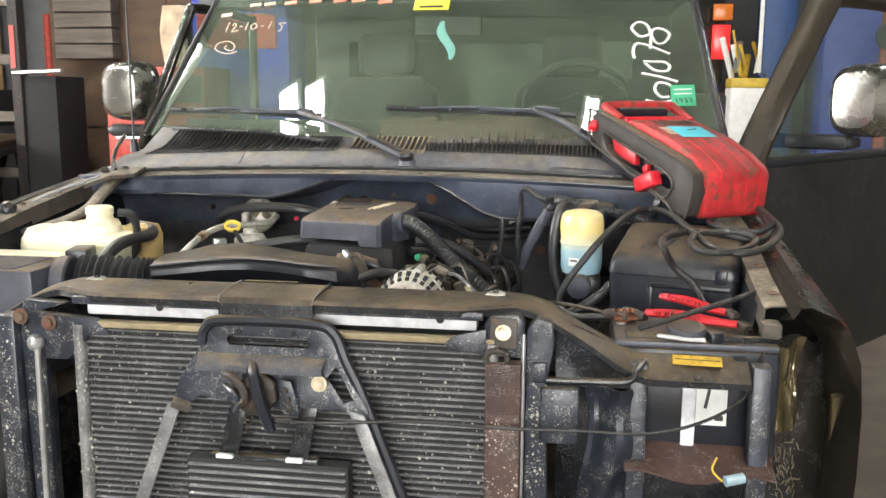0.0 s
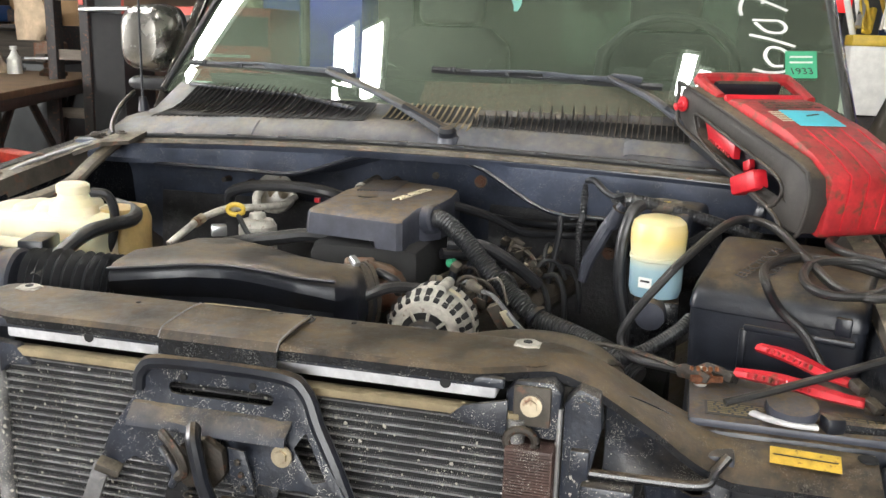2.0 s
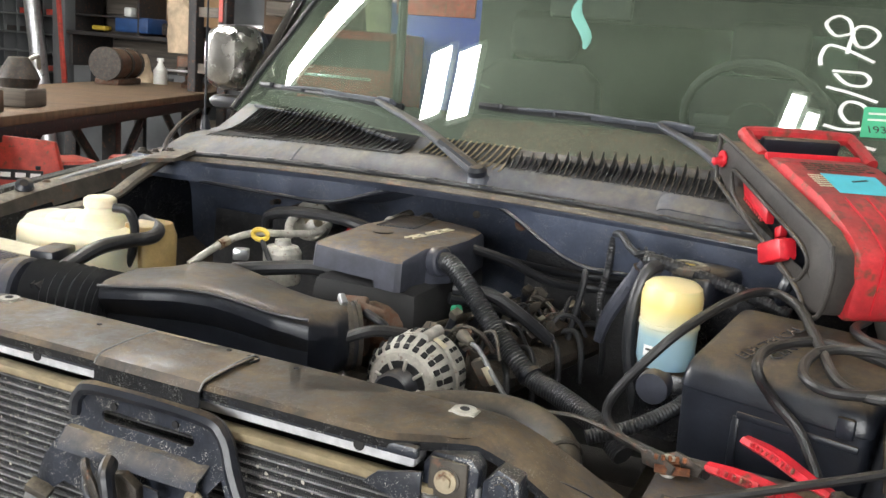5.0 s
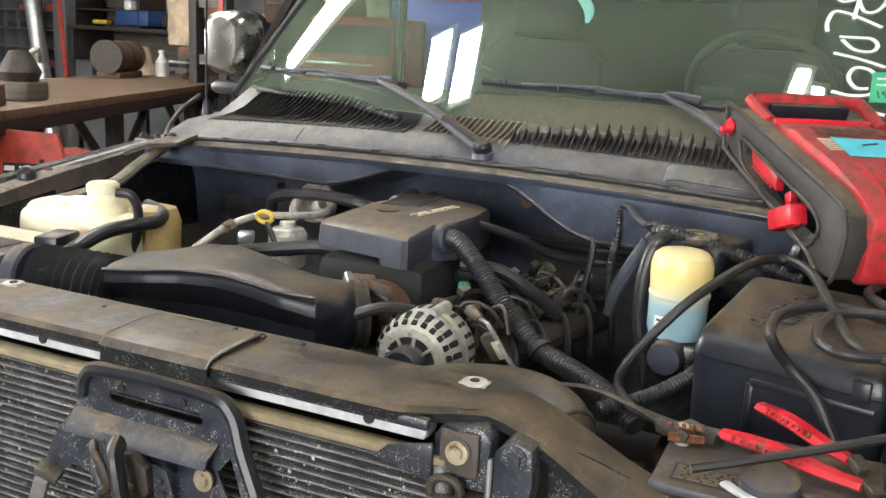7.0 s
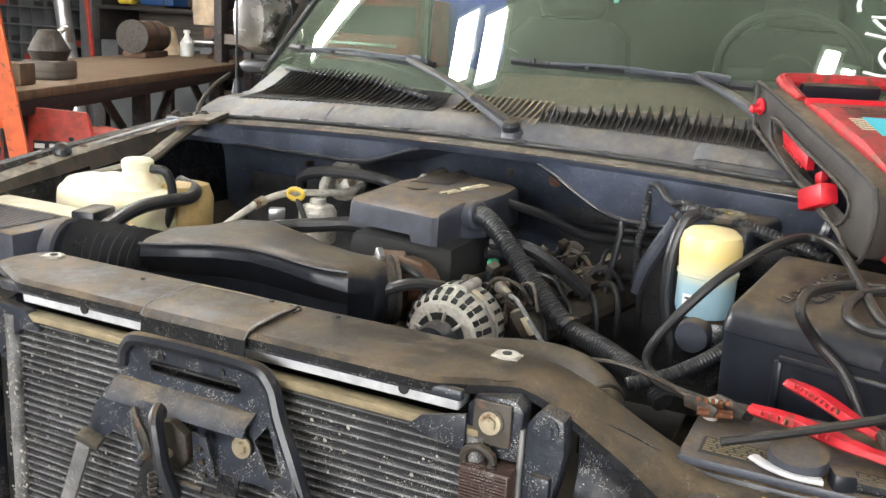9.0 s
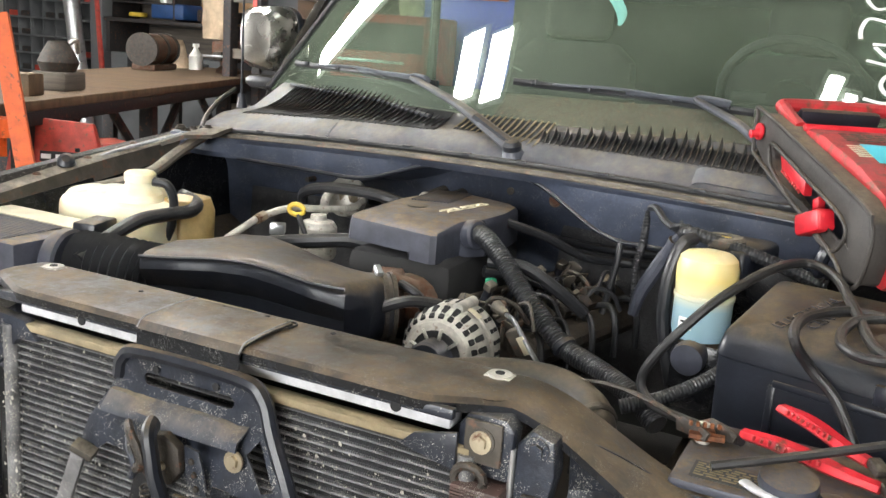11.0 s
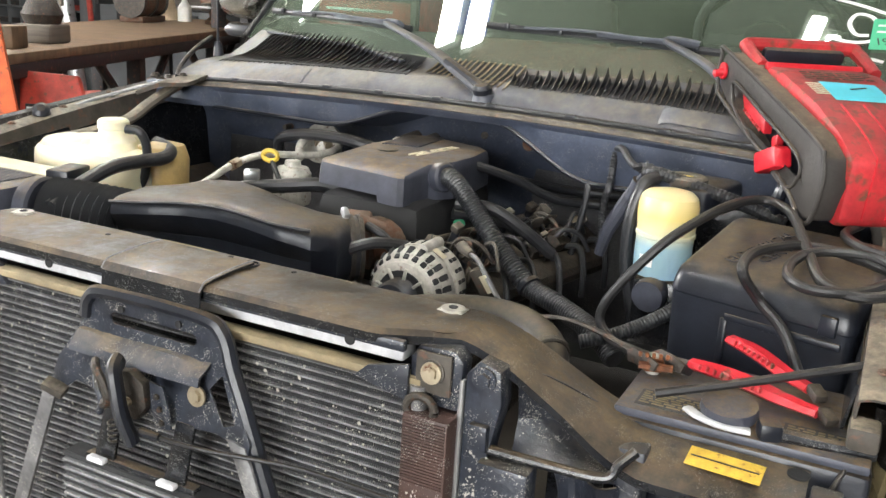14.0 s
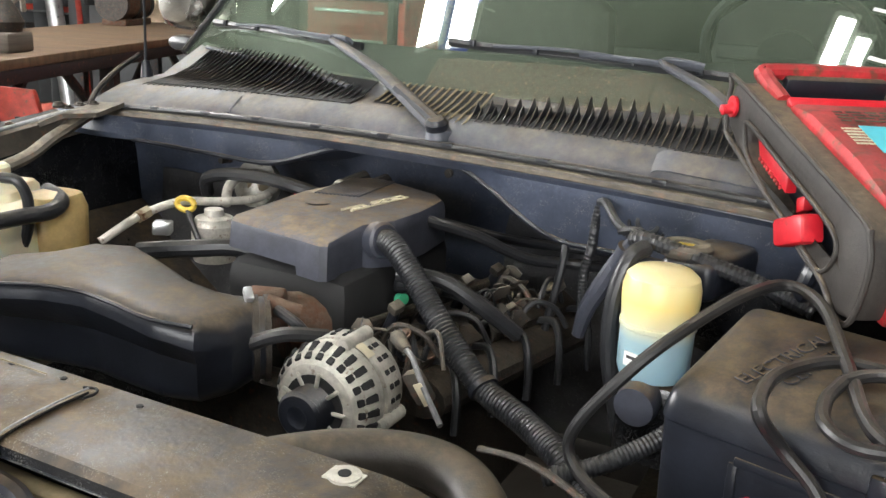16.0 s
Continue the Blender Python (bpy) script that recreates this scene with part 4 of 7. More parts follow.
for x0, x1, count, kind_ in ((-0.775, -0.150, 34, "left"), (0.125, 0.690, 46, "right"), (-0.105, 0.118, 15, "grate")):
    for n in range(count):
        u = n / (count - 1)
        x = x0 + (x1 - x0) * u
        if kind_ == "grate":
            a, b, h, lean = 0.46 - 0.26 * u, 0.95, 0.006, 0.0
        elif kind_ == "left":
            a, b, h, lean = 0.25 + 0.05 * u, 0.93 - 0.34 * max(0.0, u - 0.60) / 0.40, 0.016 + 0.010 * math.sin(3.14 * u), 0.016
        else:
            a, b, h, lean = 0.26 + 0.03 * math.sin(3.14 * u), 0.40 + 0.50 * math.sin(0.35 + 2.45 * u), 0.014 + 0.024 * math.sin(0.45 + 2.45 * u), -0.003
        if kind_ == "right" and n % 2:
            b, h = a + (b - a) * 0.72, h * 0.74
        pts = []
        for k in range(6):
            s = k / 5
            base = cowl_pt(x, a + (b - a) * s)
            hh = h if kind_ == "grate" else h * (0.12 + 0.88 * s ** 1.15) if kind_ == "left" else h * (0.10 + 1.25 * s ** 1.6 if s < 0.81 else 1.0 - 4.0 * (s - 0.80))
            pts.append([base + Vector((-0.002, 0, 0)), base + Vector((lean * s * 0.5, 0.05 * hh, 0.55 * hh)), base + Vector((lean * s, 0.10 * hh, hh))] if kind_ != "grate" else [base + Vector((-0.0036, 0, 0.001)), base + Vector((0, 0, h)), base + Vector((0.0042, 0, h))])
        part("louvre", grid(pts, 0.0018), "tan" if kind_ == "grate" else "plastic", cowl)
    # near-black sheet over the closed panel, painting the shade between the fins
    part("vent_shade", grid([[cowl_pt(x0 + (x1 - x0) * k / 16, u, 0.003) for u in ((0.28, 0.42, 0.60, 0.80, 0.92) if kind_ == "left" else (0.30, 0.42, 0.60, 0.74) if kind_ == "right" else (0.40, 0.60, 0.80, 0.94))] for k in range(17)], 0.0008), "near_black", cowl)
part("vent_back_lip", sweep([cowl_pt(x, 0.93 - 0.30 * max(0.0, (x + 0.39) / 0.24) if x > -0.39 else 0.93, 0.006) for x in [-0.80 + 0.05 * k for k in range(13)]], 0.009, 8, 4, flatz=0.6), "cowl", cowl, "dust-caked rib behind the vent")
part("pivot_boss", lathe([(0.026, -0.03), (0.024, 0.004), (0.018, 0.010), (0.0, 0.010)], (0.078, 2.562, 1.236), seg=22), "cowl", cowl)

# windshield, its dirt band, pillars, roof and cab
NS = 15
edge_l = lambda s: -0.915 + 0.05 * s
edge_r = lambda s: 0.965 - 0.06 * s
rows = [[glass_pt(edge_l(s) + (edge_r(s) - edge_l(s)) * u, s) for u in [k / 28 for k in range(29)]] for s in [k / (NS - 1) for k in range(NS)]]
ws = part("windshield", grid(rows, 0), "windshield", truck, "green tinted windshield, dusty, with shop notes in paint pen")
ws.visible_shadow = False


def on_glass(x, s, off=0.003):
    p = glass_pt(x, s)
    du, dv = glass_pt(x + 0.01, s) - p, glass_pt(x, s + 0.02) - p
    nrm = du.cross(dv).normalized()
    if nrm.y > 0:
        nrm = -nrm
    return p + nrm * off, nrm


def pen(strokes, material, width=0.006, label=""):
    for st in strokes:
        bm = bmesh.new()
        line = spline([(a, b, 0) for a, b in st], 6) if len(st) > 2 else [Vector((*p, 0)) for p in st]
        pl, pr = None, None
        for i, q in enumerate(line):
            d = (line[min(i + 1, len(line) - 1)] - line[max(i - 1, 0)])
            d = Vector((d.x, d.y * 0.82, 0))
            d = d.normalized() if d.length else Vector((1, 0, 0))
            nx, ns = -d.y * width / 2, d.x * width / 2 / 0.82
            a, b = bm.verts.new(on_glass(q.x + nx, q.y + ns)[0]), bm.verts.new(on_glass(q.x - nx, q.y - ns)[0])
            if pl:
                bm.faces.new((pl, pr, b, a))
            pl, pr = a, b
        part("pen_stroke", bm, material, ws, label, flat=True)

# shop notes on the glass, stickers
pen([[(0.764, 0.687), (0.733, 0.678), (0.708, 0.736), (0.731, 0.777), (0.759, 0.752), (0.771, 0.681), (0.786, 0.631), (0.811, 0.632), (0.829, 0.684), (0.811, 0.722), (0.782, 0.727), (0.764, 0.687)],
     [(0.766, 0.592), (0.768, 0.636), (0.772, 0.700)],
     [(0.715, 0.532), (0.711, 0.575), (0.721, 0.626), (0.749, 0.622), (0.786, 0.593), (0.828, 0.556)],
     [(0.748, 0.498), (0.777, 0.453), (0.813, 0.446), (0.824, 0.474), (0.809, 0.503), (0.781, 0.507), (0.742, 0.510)],
     [(0.736, 0.436), (0.788, 0.413), (0.847, 0.378)],
     [(0.746, 0.271), (0.784, 0.256), (0.825, 0.265), (0.838, 0.310), (0.818, 0.362), (0.786, 0.373), (0.775, 0.332), (0.792, 0.289), (0.818, 0.286)],
     [(0.830, 0.191), (0.857, 0.180)]],
    "white", 0.0095, "white paint-pen number written up the glass")
pen([[(-0.667, 0.589), (-0.709, 0.573), (-0.770, 0.602), (-0.769, 0.649), (-0.725, 0.665), (-0.690, 0.634), (-0.692, 0.596), (-0.729, 0.611), (-0.726, 0.634)]], "pinkpen", 0.005, "faded ringed mark")
pen([[(-0.759, 0.740), (-0.759, 0.815)],
     [(-0.739, 0.785), (-0.732, 0.805), (-0.722, 0.785), (-0.730, 0.740), (-0.701, 0.752)],
     [(-0.704, 0.777), (-0.689, 0.784)],
     [(-0.671, 0.752), (-0.672, 0.813)],
     [(-0.638, 0.808), (-0.653, 0.784), (-0.639, 0.755), (-0.626, 0.776), (-0.638, 0.808)],
     [(-0.609, 0.780), (-0.594, 0.786)],
     [(-0.572, 0.764), (-0.568, 0.818)],
     [(-0.504, 0.805), (-0.531, 0.801), (-0.517, 0.779), (-0.516, 0.750), (-0.526, 0.741)]],
    "pinkpen", 0.0055, "faded written date")
for x, s in ((-0.789, 0.869), (-0.672, 0.949), (-0.608, 0.955), (-0.519, 0.960), (-0.417, 0.969), (-0.317, 0.968), (-0.245, 0.968), (-0.141, 0.953)):
    pen([[(x - 0.025, s), (x + 0.025, s + 0.01)]], "pinkpen" if x < -0.6 else "orangepen", 0.022)


def glass_patch(x0, x1, s0, s1, material, label, off=0.004, name="sticker"):
    rows = [[on_glass(x0 + (x1 - x0) * u / 4, s0 + (s1 - s0) * v / 4, off)[0] for u in range(5)] for v in range(5)]
    return part(name, grid(rows, 0.0005), material, ws, label, flat=True)


glass_patch(0.822, 0.897, 0.228, 0.354, "green", "green service sticker")
_p0, _n0 = on_glass(0.860, 0.258, 0.0052)
_rx = (on_glass(0.870, 0.258, 0.0052)[0] - _p0).normalized()
_gm = Matrix.Translation(_p0) @ Matrix((_rx, _n0.cross(_rx), _n0)).transposed().to_4x4()
lettering("1933", 0.030, 0.0003, _gm, ws, "ink", "printed sticker number")
for k in range(2):
    glass_patch(0.832, 0.886, 0.295 + 0.026 * k, 0.303 + 0.026 * k, "paperwhite", "", 0.0055, "print")
glass_patch(-0.03, 0.095, 0.885, 0.985, "yelmark", "yellow tag at the top of the glass")
glass_patch(-0.01, 0.075, 0.90, 0.915, "ink", "", 0.0055, "print")
# band of dirt and dead leaves at the foot of the glass
band = grid([[on_glass(XC + 0.80 * u, 0.055 + v * (0.125 + 0.008 * math.sin(u * 7) + 0.003 * math.sin(u * 61)), 0.002)[0] for u in [-0.15 + 1.1 * k / 50 for k in range(51)]] for v in (0, 0.5, 1)])
dirt = bpy.data.materials.new("fine dirt on glass")
dirt.use_nodes = True
_n, _l = dirt.node_tree.nodes, dirt.node_tree.links
_tr, _df, _mx = _n.new("ShaderNodeBsdfTransparent"), _n.new("ShaderNodeBsdfDiffuse"), _n.new("ShaderNodeMixShader")
_df.inputs[0].default_value = (0.27, 0.215, 0.145, 1)
_nz, _tc, _mr = _n.new("ShaderNodeTexNoise"), _n.new("ShaderNodeTexCoord"), _n.new("ShaderNodeMapRange")
_nz.inputs["Scale"].default_value, _nz.inputs["Detail"].default_value, _nz.inputs["Roughness"].default_value = 105, 9, 0.85
_mr.inputs["From Min"].default_value, _mr.inputs["From Max"].default_value, _mr.inputs["To Max"].default_value = 0.46, 0.60, 0.62
_l.new(_tc.outputs["Object"], _nz.inputs["Vector"])
_l.new(_nz.outputs["Fac"], _mr.inputs["Value"])
_l.new(_mr.outputs[0], _mx.inputs[0])
_l.new(_tr.outputs[0], _mx.inputs[1])
_l.new(_df.outputs[0], _mx.inputs[2])
_l.new(_mx.outputs[0], _n["Material Output"].inputs[0])
M["dirt"] = dirt
part("dirt_band", band, "dirt", ws, "brown grit along the foot of the glass", flat=True)
part("glass_edge", sweep([glass_pt(edge_l(s), s) + Vector((-0.006, 0, 0.002)) for s in (0, 0.25, 0.5, 0.75, 1)], 0.010, 8, 5), "rubber", ws)
part("glass_edge", sweep([glass_pt(edge_r(s), s) + Vector((0.006, 0, 0.002)) for s in (0, 0.25, 0.5, 0.75, 1)], 0.010, 8, 5), "rubber", ws)
# cab: pillars, roof, doors, back
for sx in (-1, 1):
    rows = []
    for k in range(9):
        s = k / 8
        p = glass_pt(edge_r(s) if sx > 0 else edge_l(s), s)
        rows.append([p + Vector((sx * 0.008, -0.002, 0.0)), p + Vector((sx * 0.022, 0.01, -0.002)), p + Vector((sx * 0.034, 0.05, -0.012)), p + Vector((sx * 0.030, 0.11, -0.03))])
    part("a_pillar", grid(rows, 0.004), "fender", truck, "black windshield pillar")
top = [glass_pt(edge_l(1) + (edge_r(1) - edge_l(1)) * k / 10, 1) for k in range(11)]
roof = [[(p.x + (p.x - XC) * 0.04 * min(1, j), p.y + 0.01 + 0.24 * j, p.z + 0.012 + 0.045 * math.sin(min(1, j / 3) * 1.5) - 0.02 * ((p.x - XC) / 0.8) ** 2) for p in top] for j in range(7)]
part("roof", grid(roof, 0.02), "fender", truck, "black cab roof")
part("header_trim", grid([[p + Vector((0, 0.004, -0.014)), p + Vector((0, 0.12, 0.005))] for p in top], 0.008), "cab", truck)
part("cab_back", span((-0.80, 4.60, 0.55), (0.96, 4.66, 1.80), 0.02), "cab", truck)
part("rear_glass", span((-0.62, 4.585, 1.30), (0.78, 4.595, 1.68)), "rearglass", truck)
part("cab_floor", span((-0.85, 2.86, 0.55), (1.0, 4.6, 0.62), 0.01), "cab", truck)
part("rocker", span((-0.95, 2.95, 0.42), (1.08, 4.62, 0.56), 0.02), "fender", truck)


def door_panel(m, side, is_open):
    d = part("door", box((0.05, 1.15, 0.72), m @ Vector((0, 0.575, 0.86)), m.to_3x3().to_4x4(), 0.015), "doorskin" if is_open else "fender", truck, "black driver's door standing open" if is_open else "closed black front door")
    fr_pts = [m @ Vector(p) for p in ((0, 0.0, 1.21), (0, 0.10, 1.34), (0, 0.42, 1.70), (0, 0.52, 1.755), (0, 1.08, 1.76), (0, 1.13, 1.70), (0, 1.13, 1.22))]
    part("window_frame", sweep(fr_pts, 0.047 if is_open else 0.02, 12, 5), "doorframe" if is_open else "fender", d)
    part("window_pane", grid([[m @ Vector((0, 0.05 + 1.06 * u if z < 1.3 else 0.40 + 0.70 * u, z)) for u in (0, 0.5, 1)] for z in (1.22, 1.74)], 0.004), "sideglass", d).visible_shadow = False
    part("belt_trim", box((0.06, 1.12, 0.025), m @ Vector((0, 0.575, 1.22)), m.to_3x3().to_4x4(), 0.006), "plastic", d)
    mc = m @ Vector((0.215, 0.27, 1.41) if is_open else (side * 0.12, 0.16, 1.43))
    mm = m.to_3x3().to_4x4()
    ax = mm @ Vector((0, 1, 0))
    sx_ = mm @ Vector((1, 0, 0))
    secs = [superring(mc + ax * y, sx_, UP, a, b, 26, 3.2) for y, a, b in ((-0.075, 0.035, 0.050), (-0.07, 0.06, 0.080), (-0.045, 0.080, 0.098), (0.0, 0.088, 0.106), (0.045, 0.09, 0.108))]
    mi = part("mirror_shell", loft(secs), "chrome", d, "scuffed chrome mirror cap")
    secs = [superring(mc + ax * y, sx_, UP, a, b, 26, 3.2) for y, a, b in ((0.045, 0.092, 0.110), (0.075, 0.09, 0.108), (0.085, 0.08, 0.095))]
    part("mirror_frame", loft(secs), "plastic", mi)
    part("mirror_arm", box((0.20, 0.07, 0.045), m @ Vector((side * 0.10, 0.25 if is_open else 0.18, 1.285)), mm, 0.016), "rubber", mi)
    part("mirror_foot", box((0.16, 0.08, 0.03), m @ Vector((side * 0.13, 0.26 if is_open else 0.19, 1.285)), mm, 0.012), "rubber", mi)
    return d


door_panel(pose(-0.975, 3.06, 0.0, 0, 0, 0), -1, False)
door_panel(pose(1.045, 2.86, 0.0, 0, 0, -38), 1, True)
# cabin
dash = part("dashboard", grid([[(x, 2.90 + 0.25 * (x - XC) ** 2, 1.27), (x, 3.06, 1.315 + 0.02 * math.cos((x - 0.5) * 5)), (x, 3.26, 1.33 + 0.03 * math.exp(-((x - 0.50) / 0.2) ** 2)), (x, 3.36, 1.29), (x, 3.38, 0.95)] for x in [-0.80 + 0.0576 * k for k in range(31)]], 0.01), "cab", truck, "dark dashboard behind the glass")
sw = part("steering_wheel", sweep([(0.54 + 0.20 * math.cos(a), 3.50 - 0.10 * math.sin(a), 1.375 + 0.165 * math.sin(a)) for a in [k * 0.2618 for k in range(25)]], 0.014, 8, 1, cap=False), "cab", truck, "black steering wheel")
part("hub", lathe([(0.0, 0), (0.07, 0.0), (0.06, 0.03), (0, 0.04)], (0.54, 3.49, 1.365), (0, 0.85, 0.5), 18), "cab", sw)
part("spoke", box((0.34, 0.02, 0.035), (0.54, 3.50, 1.37), None, 0.006), "cab", sw)
for x in (-0.32, 0.50):
    st = part("seat_back", loft([superring((x, 3.98 + 0.12 * k, 0.85 + 0.65 * k), (1, 0, 0), (0, 1, 0), a, 0.08, 20, 3.5) for k, a in ((0, 0.26), (0.5, 0.27), (0.9, 0.24), (1.0, 0.16))]), "seat", truck, "dark cloth seat back")
    part("headrest", box((0.26, 0.10, 0.18), (x, 4.12, 1.60), None, 0.04, 3), "seat", st)
part("seat_base", span((-0.62, 3.45, 0.66), (0.80, 4.0, 0.86), 0.05), "seat", truck)
rv = part("rear_view_mirror", box((0.24, 0.03, 0.07), (0.08, 3.30, 1.66), None, 0.012), "cab", truck)
part("air_freshener", loft([superring((0.080 + 0.022 * k / 8 - 0.012 * math.sin(k * 0.75), 3.185, 1.668 - 0.016 * k), (1, 0, 0), (0, 1, 0), 0.019 * math.sin(0.35 + 2.5 * k / 8), 0.003, 12, 2) for k in range(9)]), "teal", rv, "teal strip hanging from the mirror")

# wipers
def wiper(pivot, knee, tip0, tip1, name_label):
    pv = Vector(pivot)
    wp = part("wiper", sweep([pv, pv.lerp(Vector(knee), 0.5) + Vector((0, 0, 0.012)), knee, Vector(knee).lerp(Vector(tip0), 0.55) + Vector((0, -0.008, 0.006)), Vector(tip0).lerp(Vector(tip1), 0.5) + Vector((0, -0.008, 0.008))],
                             lambda t: 0.0225 - 0.015 * min(1, t * 1.15), 10, 6, flatz=0.5), "cowl", truck, name_label)
    part("arm_cap", lathe([(0.021, 0), (0.022, 0.012), (0.015, 0.02), (0, 0.022)], pv - Vector((0, 0, 0.004)), (0, -0.3, 1), 16), "plastic", wp)
    part("arm_foot", sweep([pv + Vector((0, 0, 0.006)), pv.lerp(Vector(knee), 0.32) + Vector((0, -0.004, 0.012))], 0.015, 8, 3, flatz=0.8), "plastic", wp)
    bl = part("blade", sweep([tip0, Vector(tip0).lerp(Vector(tip1), 0.33) + Vector((0, -0.002, 0.0)), Vector(tip0).lerp(Vector(tip1), 0.66), tip1], 0.0055, 6, 8, flatz=1.7), "rubber", wp)
    part("blade_bridge", sweep([Vector(tip0).lerp(Vector(tip1), 0.18) + Vector((0, -0.004, 0.004)), Vector(tip0).lerp(Vector(tip1), 0.5) + Vector((0, -0.014, 0.014)), Vector(tip0).lerp(Vector(tip1), 0.82) + Vector((0, -0.004, 0.004))], 0.004, 6, 6), "cowl", wp)
    for k in (0.1, 0.32, 0.66, 0.9):
        p = Vector(tip0).lerp(Vector(tip1), k)
        part("claw", box((0.012, 0.012, 0.014), p + Vector((0, -0.006, 0.004)), None, 0.002), "plastic", bl)


g = lambda x, s, o=0.012: on_glass(x, s, o)[0]
wiper((0.078, 2.552, 1.247), g(-0.30, 0.145, 0.036), g(-0.24, 0.165), g(-0.845, 0.155), "grey wiper with a worn blade")
wiper((0.62, 2.68, 1.272), g(0.42, 0.18, 0.03), g(0.54, 0.172), g(-0.03, 0.218), "grey wiper lying along the glass foot")

# engine cover with embossed name bar
base = [(-0.133, 2.236), (-0.124, 2.224), (0.026, 2.1995), (0.028, 2.1992), (0.074, 2.191), (0.085, 2.198), (0.094, 2.285), (0.128, 2.330), (0.133, 2.42), (0.122, 2.52), (0.09, 2.555), (-0.075, 2.615), (-0.092, 2.60), (-0.120, 2.42)]
cen = Vector((0.0, 2.39, 0))


def cover_ring(z, k, lift=0.0):
    out_ = []
    for n_, (x, y) in enumerate(base):
        px, py = cen.x + (x - cen.x) * k, cen.y + (y - cen.y) * k
        zz = z + lift * ease(2.19, 2.33, py)
        if z < 1.06:
            zz = 1.064 if n_ in (0, 1, 2, 13) else 1.050
        out_.append((px, py, zz))
    return out_


ec = part("engine_cover", loft([cover_ring(1.050, 1.0), cover_ring(1.098, 0.985, 0.008), cover_ring(1.104, 0.972, 0.014), cover_ring(1.107, 0.945, 0.017), cover_ring(1.1085, 0.80, 0.017), cover_ring(1.109, 0.55, 0.016), cover_ring(1.110, 0.12, 0.015)]), "plasticgrey", truck, "dusty grey plastic engine cover with a raised name bar")
bm = bmesh.new()
nrot = pose(0, 0, 0, 0, 0, 80)
for k in range(6):
    p_ = Vector((0.029 + 0.0042 * k, 2.348 + 0.0255 * k, 1.1262))
    for dx, dy, lx, ly in ((0.0, -0.007, 0.0035, 0.026), (0.0 if k % 2 else 0.004, 0.0085, 0.0035, 0.024), (0.010, 0.001, 0.016, 0.0035), (-0.010, 0.001, 0.014, 0.0035))[(0 if k != 2 else 1):(4 if k in (1, 3, 5) else 3)]:
        box((ly, lx, 0.003), p_ + Vector((dy, dx, 0)), nrot, bm=bm)
part("raised_name_bars", bm, "creamlabel", ec, "worn pale raised characters", flat=True)
for k in range(12):
    part("rib", box((0.004, 0.15, 0.004), (-0.092 + 0.0068 * k, 2.485 + 0.002 * k, 1.1265), pose(0, 0, 0, 0, 0, 5), 0.001), "plasticgrey", ec)
part("hose_collar", lathe([(0.027, 0), (0.030, 0.004), (0.030, 0.022), (0.026, 0.026)], (0.100, 2.312, 1.094), (0.9, -0.3, 0.15), 22), "plasticgrey", ec)
part("cap_recess", lathe([(0.022, 0), (0.024, 0.002), (0.018, 0.003), (0, 0.001)], (-0.045, 2.36, 1.1245), seg=20), "plastic", ec)

# intake duct, bellows, air box
# stations along the duct: front edge, back edge, top and bottom heights, squareness
DUCT = ((-0.408, 1.945, -0.415, 2.035, 1.018, 0.925, 2.2), (-0.385, 1.925, -0.405, 2.050, 1.028, 0.92, 3.0), (-0.372, 1.905, -0.40, 2.055, 1.048, 0.915, 6.0), (-0.30, 1.918, -0.352, 2.085, 1.054, 0.915, 7.0),
        (-0.23, 1.940, -0.325, 2.140, 1.060, 0.91, 7.5), (-0.16, 1.950, -0.262, 2.160, 1.062, 0.91, 7.5), (-0.09, 1.943, -0.165, 2.122, 1.061, 0.91, 7.0),
        (-0.02, 1.937, -0.085, 2.092, 1.056, 0.912, 6.0), (0.040, 1.955, -0.040, 2.098, 1.051, 0.915, 4.0), (0.068, 1.998, -0.022, 2.116, 1.046, 0.920, 2.8), (0.070, 2.040, -0.010, 2.134, 1.043, 0.923, 2.1), (0.088, 2.056, 0.008, 2.150, 1.043, 0.923, 2.0))


def ductring(t):
    i = min(len(DUCT) - 2, int(t * (len(DUCT) - 1)))
    k = t * (len(DUCT) - 1) - i
    fx, fy, bx_, by_, zt, zb, e = (a + (b - a) * k for a, b in zip(DUCT[i], DUCT[i + 1]))
    f_, b_ = Vector((fx, fy, 0)), Vector((bx_, by_, 0))
    u = (f_ - b_)
    ring = superring((f_ + b_) / 2 + UP * (zt + zb) / 2, u.normalized(), UP, u.length / 2, (zt - zb) / 2, 40, e)
    tuck = min(1.0, (e - 2) / 4)
    for p in ring:
        side_ = (p - (f_ + b_) / 2).dot(u.normalized()) / (u.length / 2)
        if p.z < zt - 0.042 and side_ > 0:
            p -= u.normalized() * 0.035 * tuck * side_ * min(1.0, (zt - 0.042 - p.z) / 0.012)
    return ring


du = part("intake_duct", loft([ductring(k / 44) for k in range(45)]), "plastic", truck, "black moulded air intake duct, dusty on top")
part("duct_seam", sweep([Vector((a[0], a[1], a[4] - 0.006)) + Vector((0.0, -0.001, 0)) for a in DUCT[2:9]], 0.0035, 6, 4), "plastic", du)
axis_ = Vector((0.76, 0.65, 0))
for d_, rr in ((0.006, 0.0615), (0.022, 0.0615)):
    c_ = Vector((0.030, 2.087, 0.983)) + axis_ * (d_ - 0.004)
    part("hose_clamp", lathe([(rr - 0.002, 0), (rr + 0.002, 0.0005), (rr + 0.002, 0.0085), (rr - 0.002, 0.009)], c_, axis_, 36), "greaseiron", du)
part("clamp_screw", box((0.026, 0.013, 0.013), (0.028, 2.084, 1.050), pose(0, 0, 0, 0, 25, -40), 0.003), "silver", du)
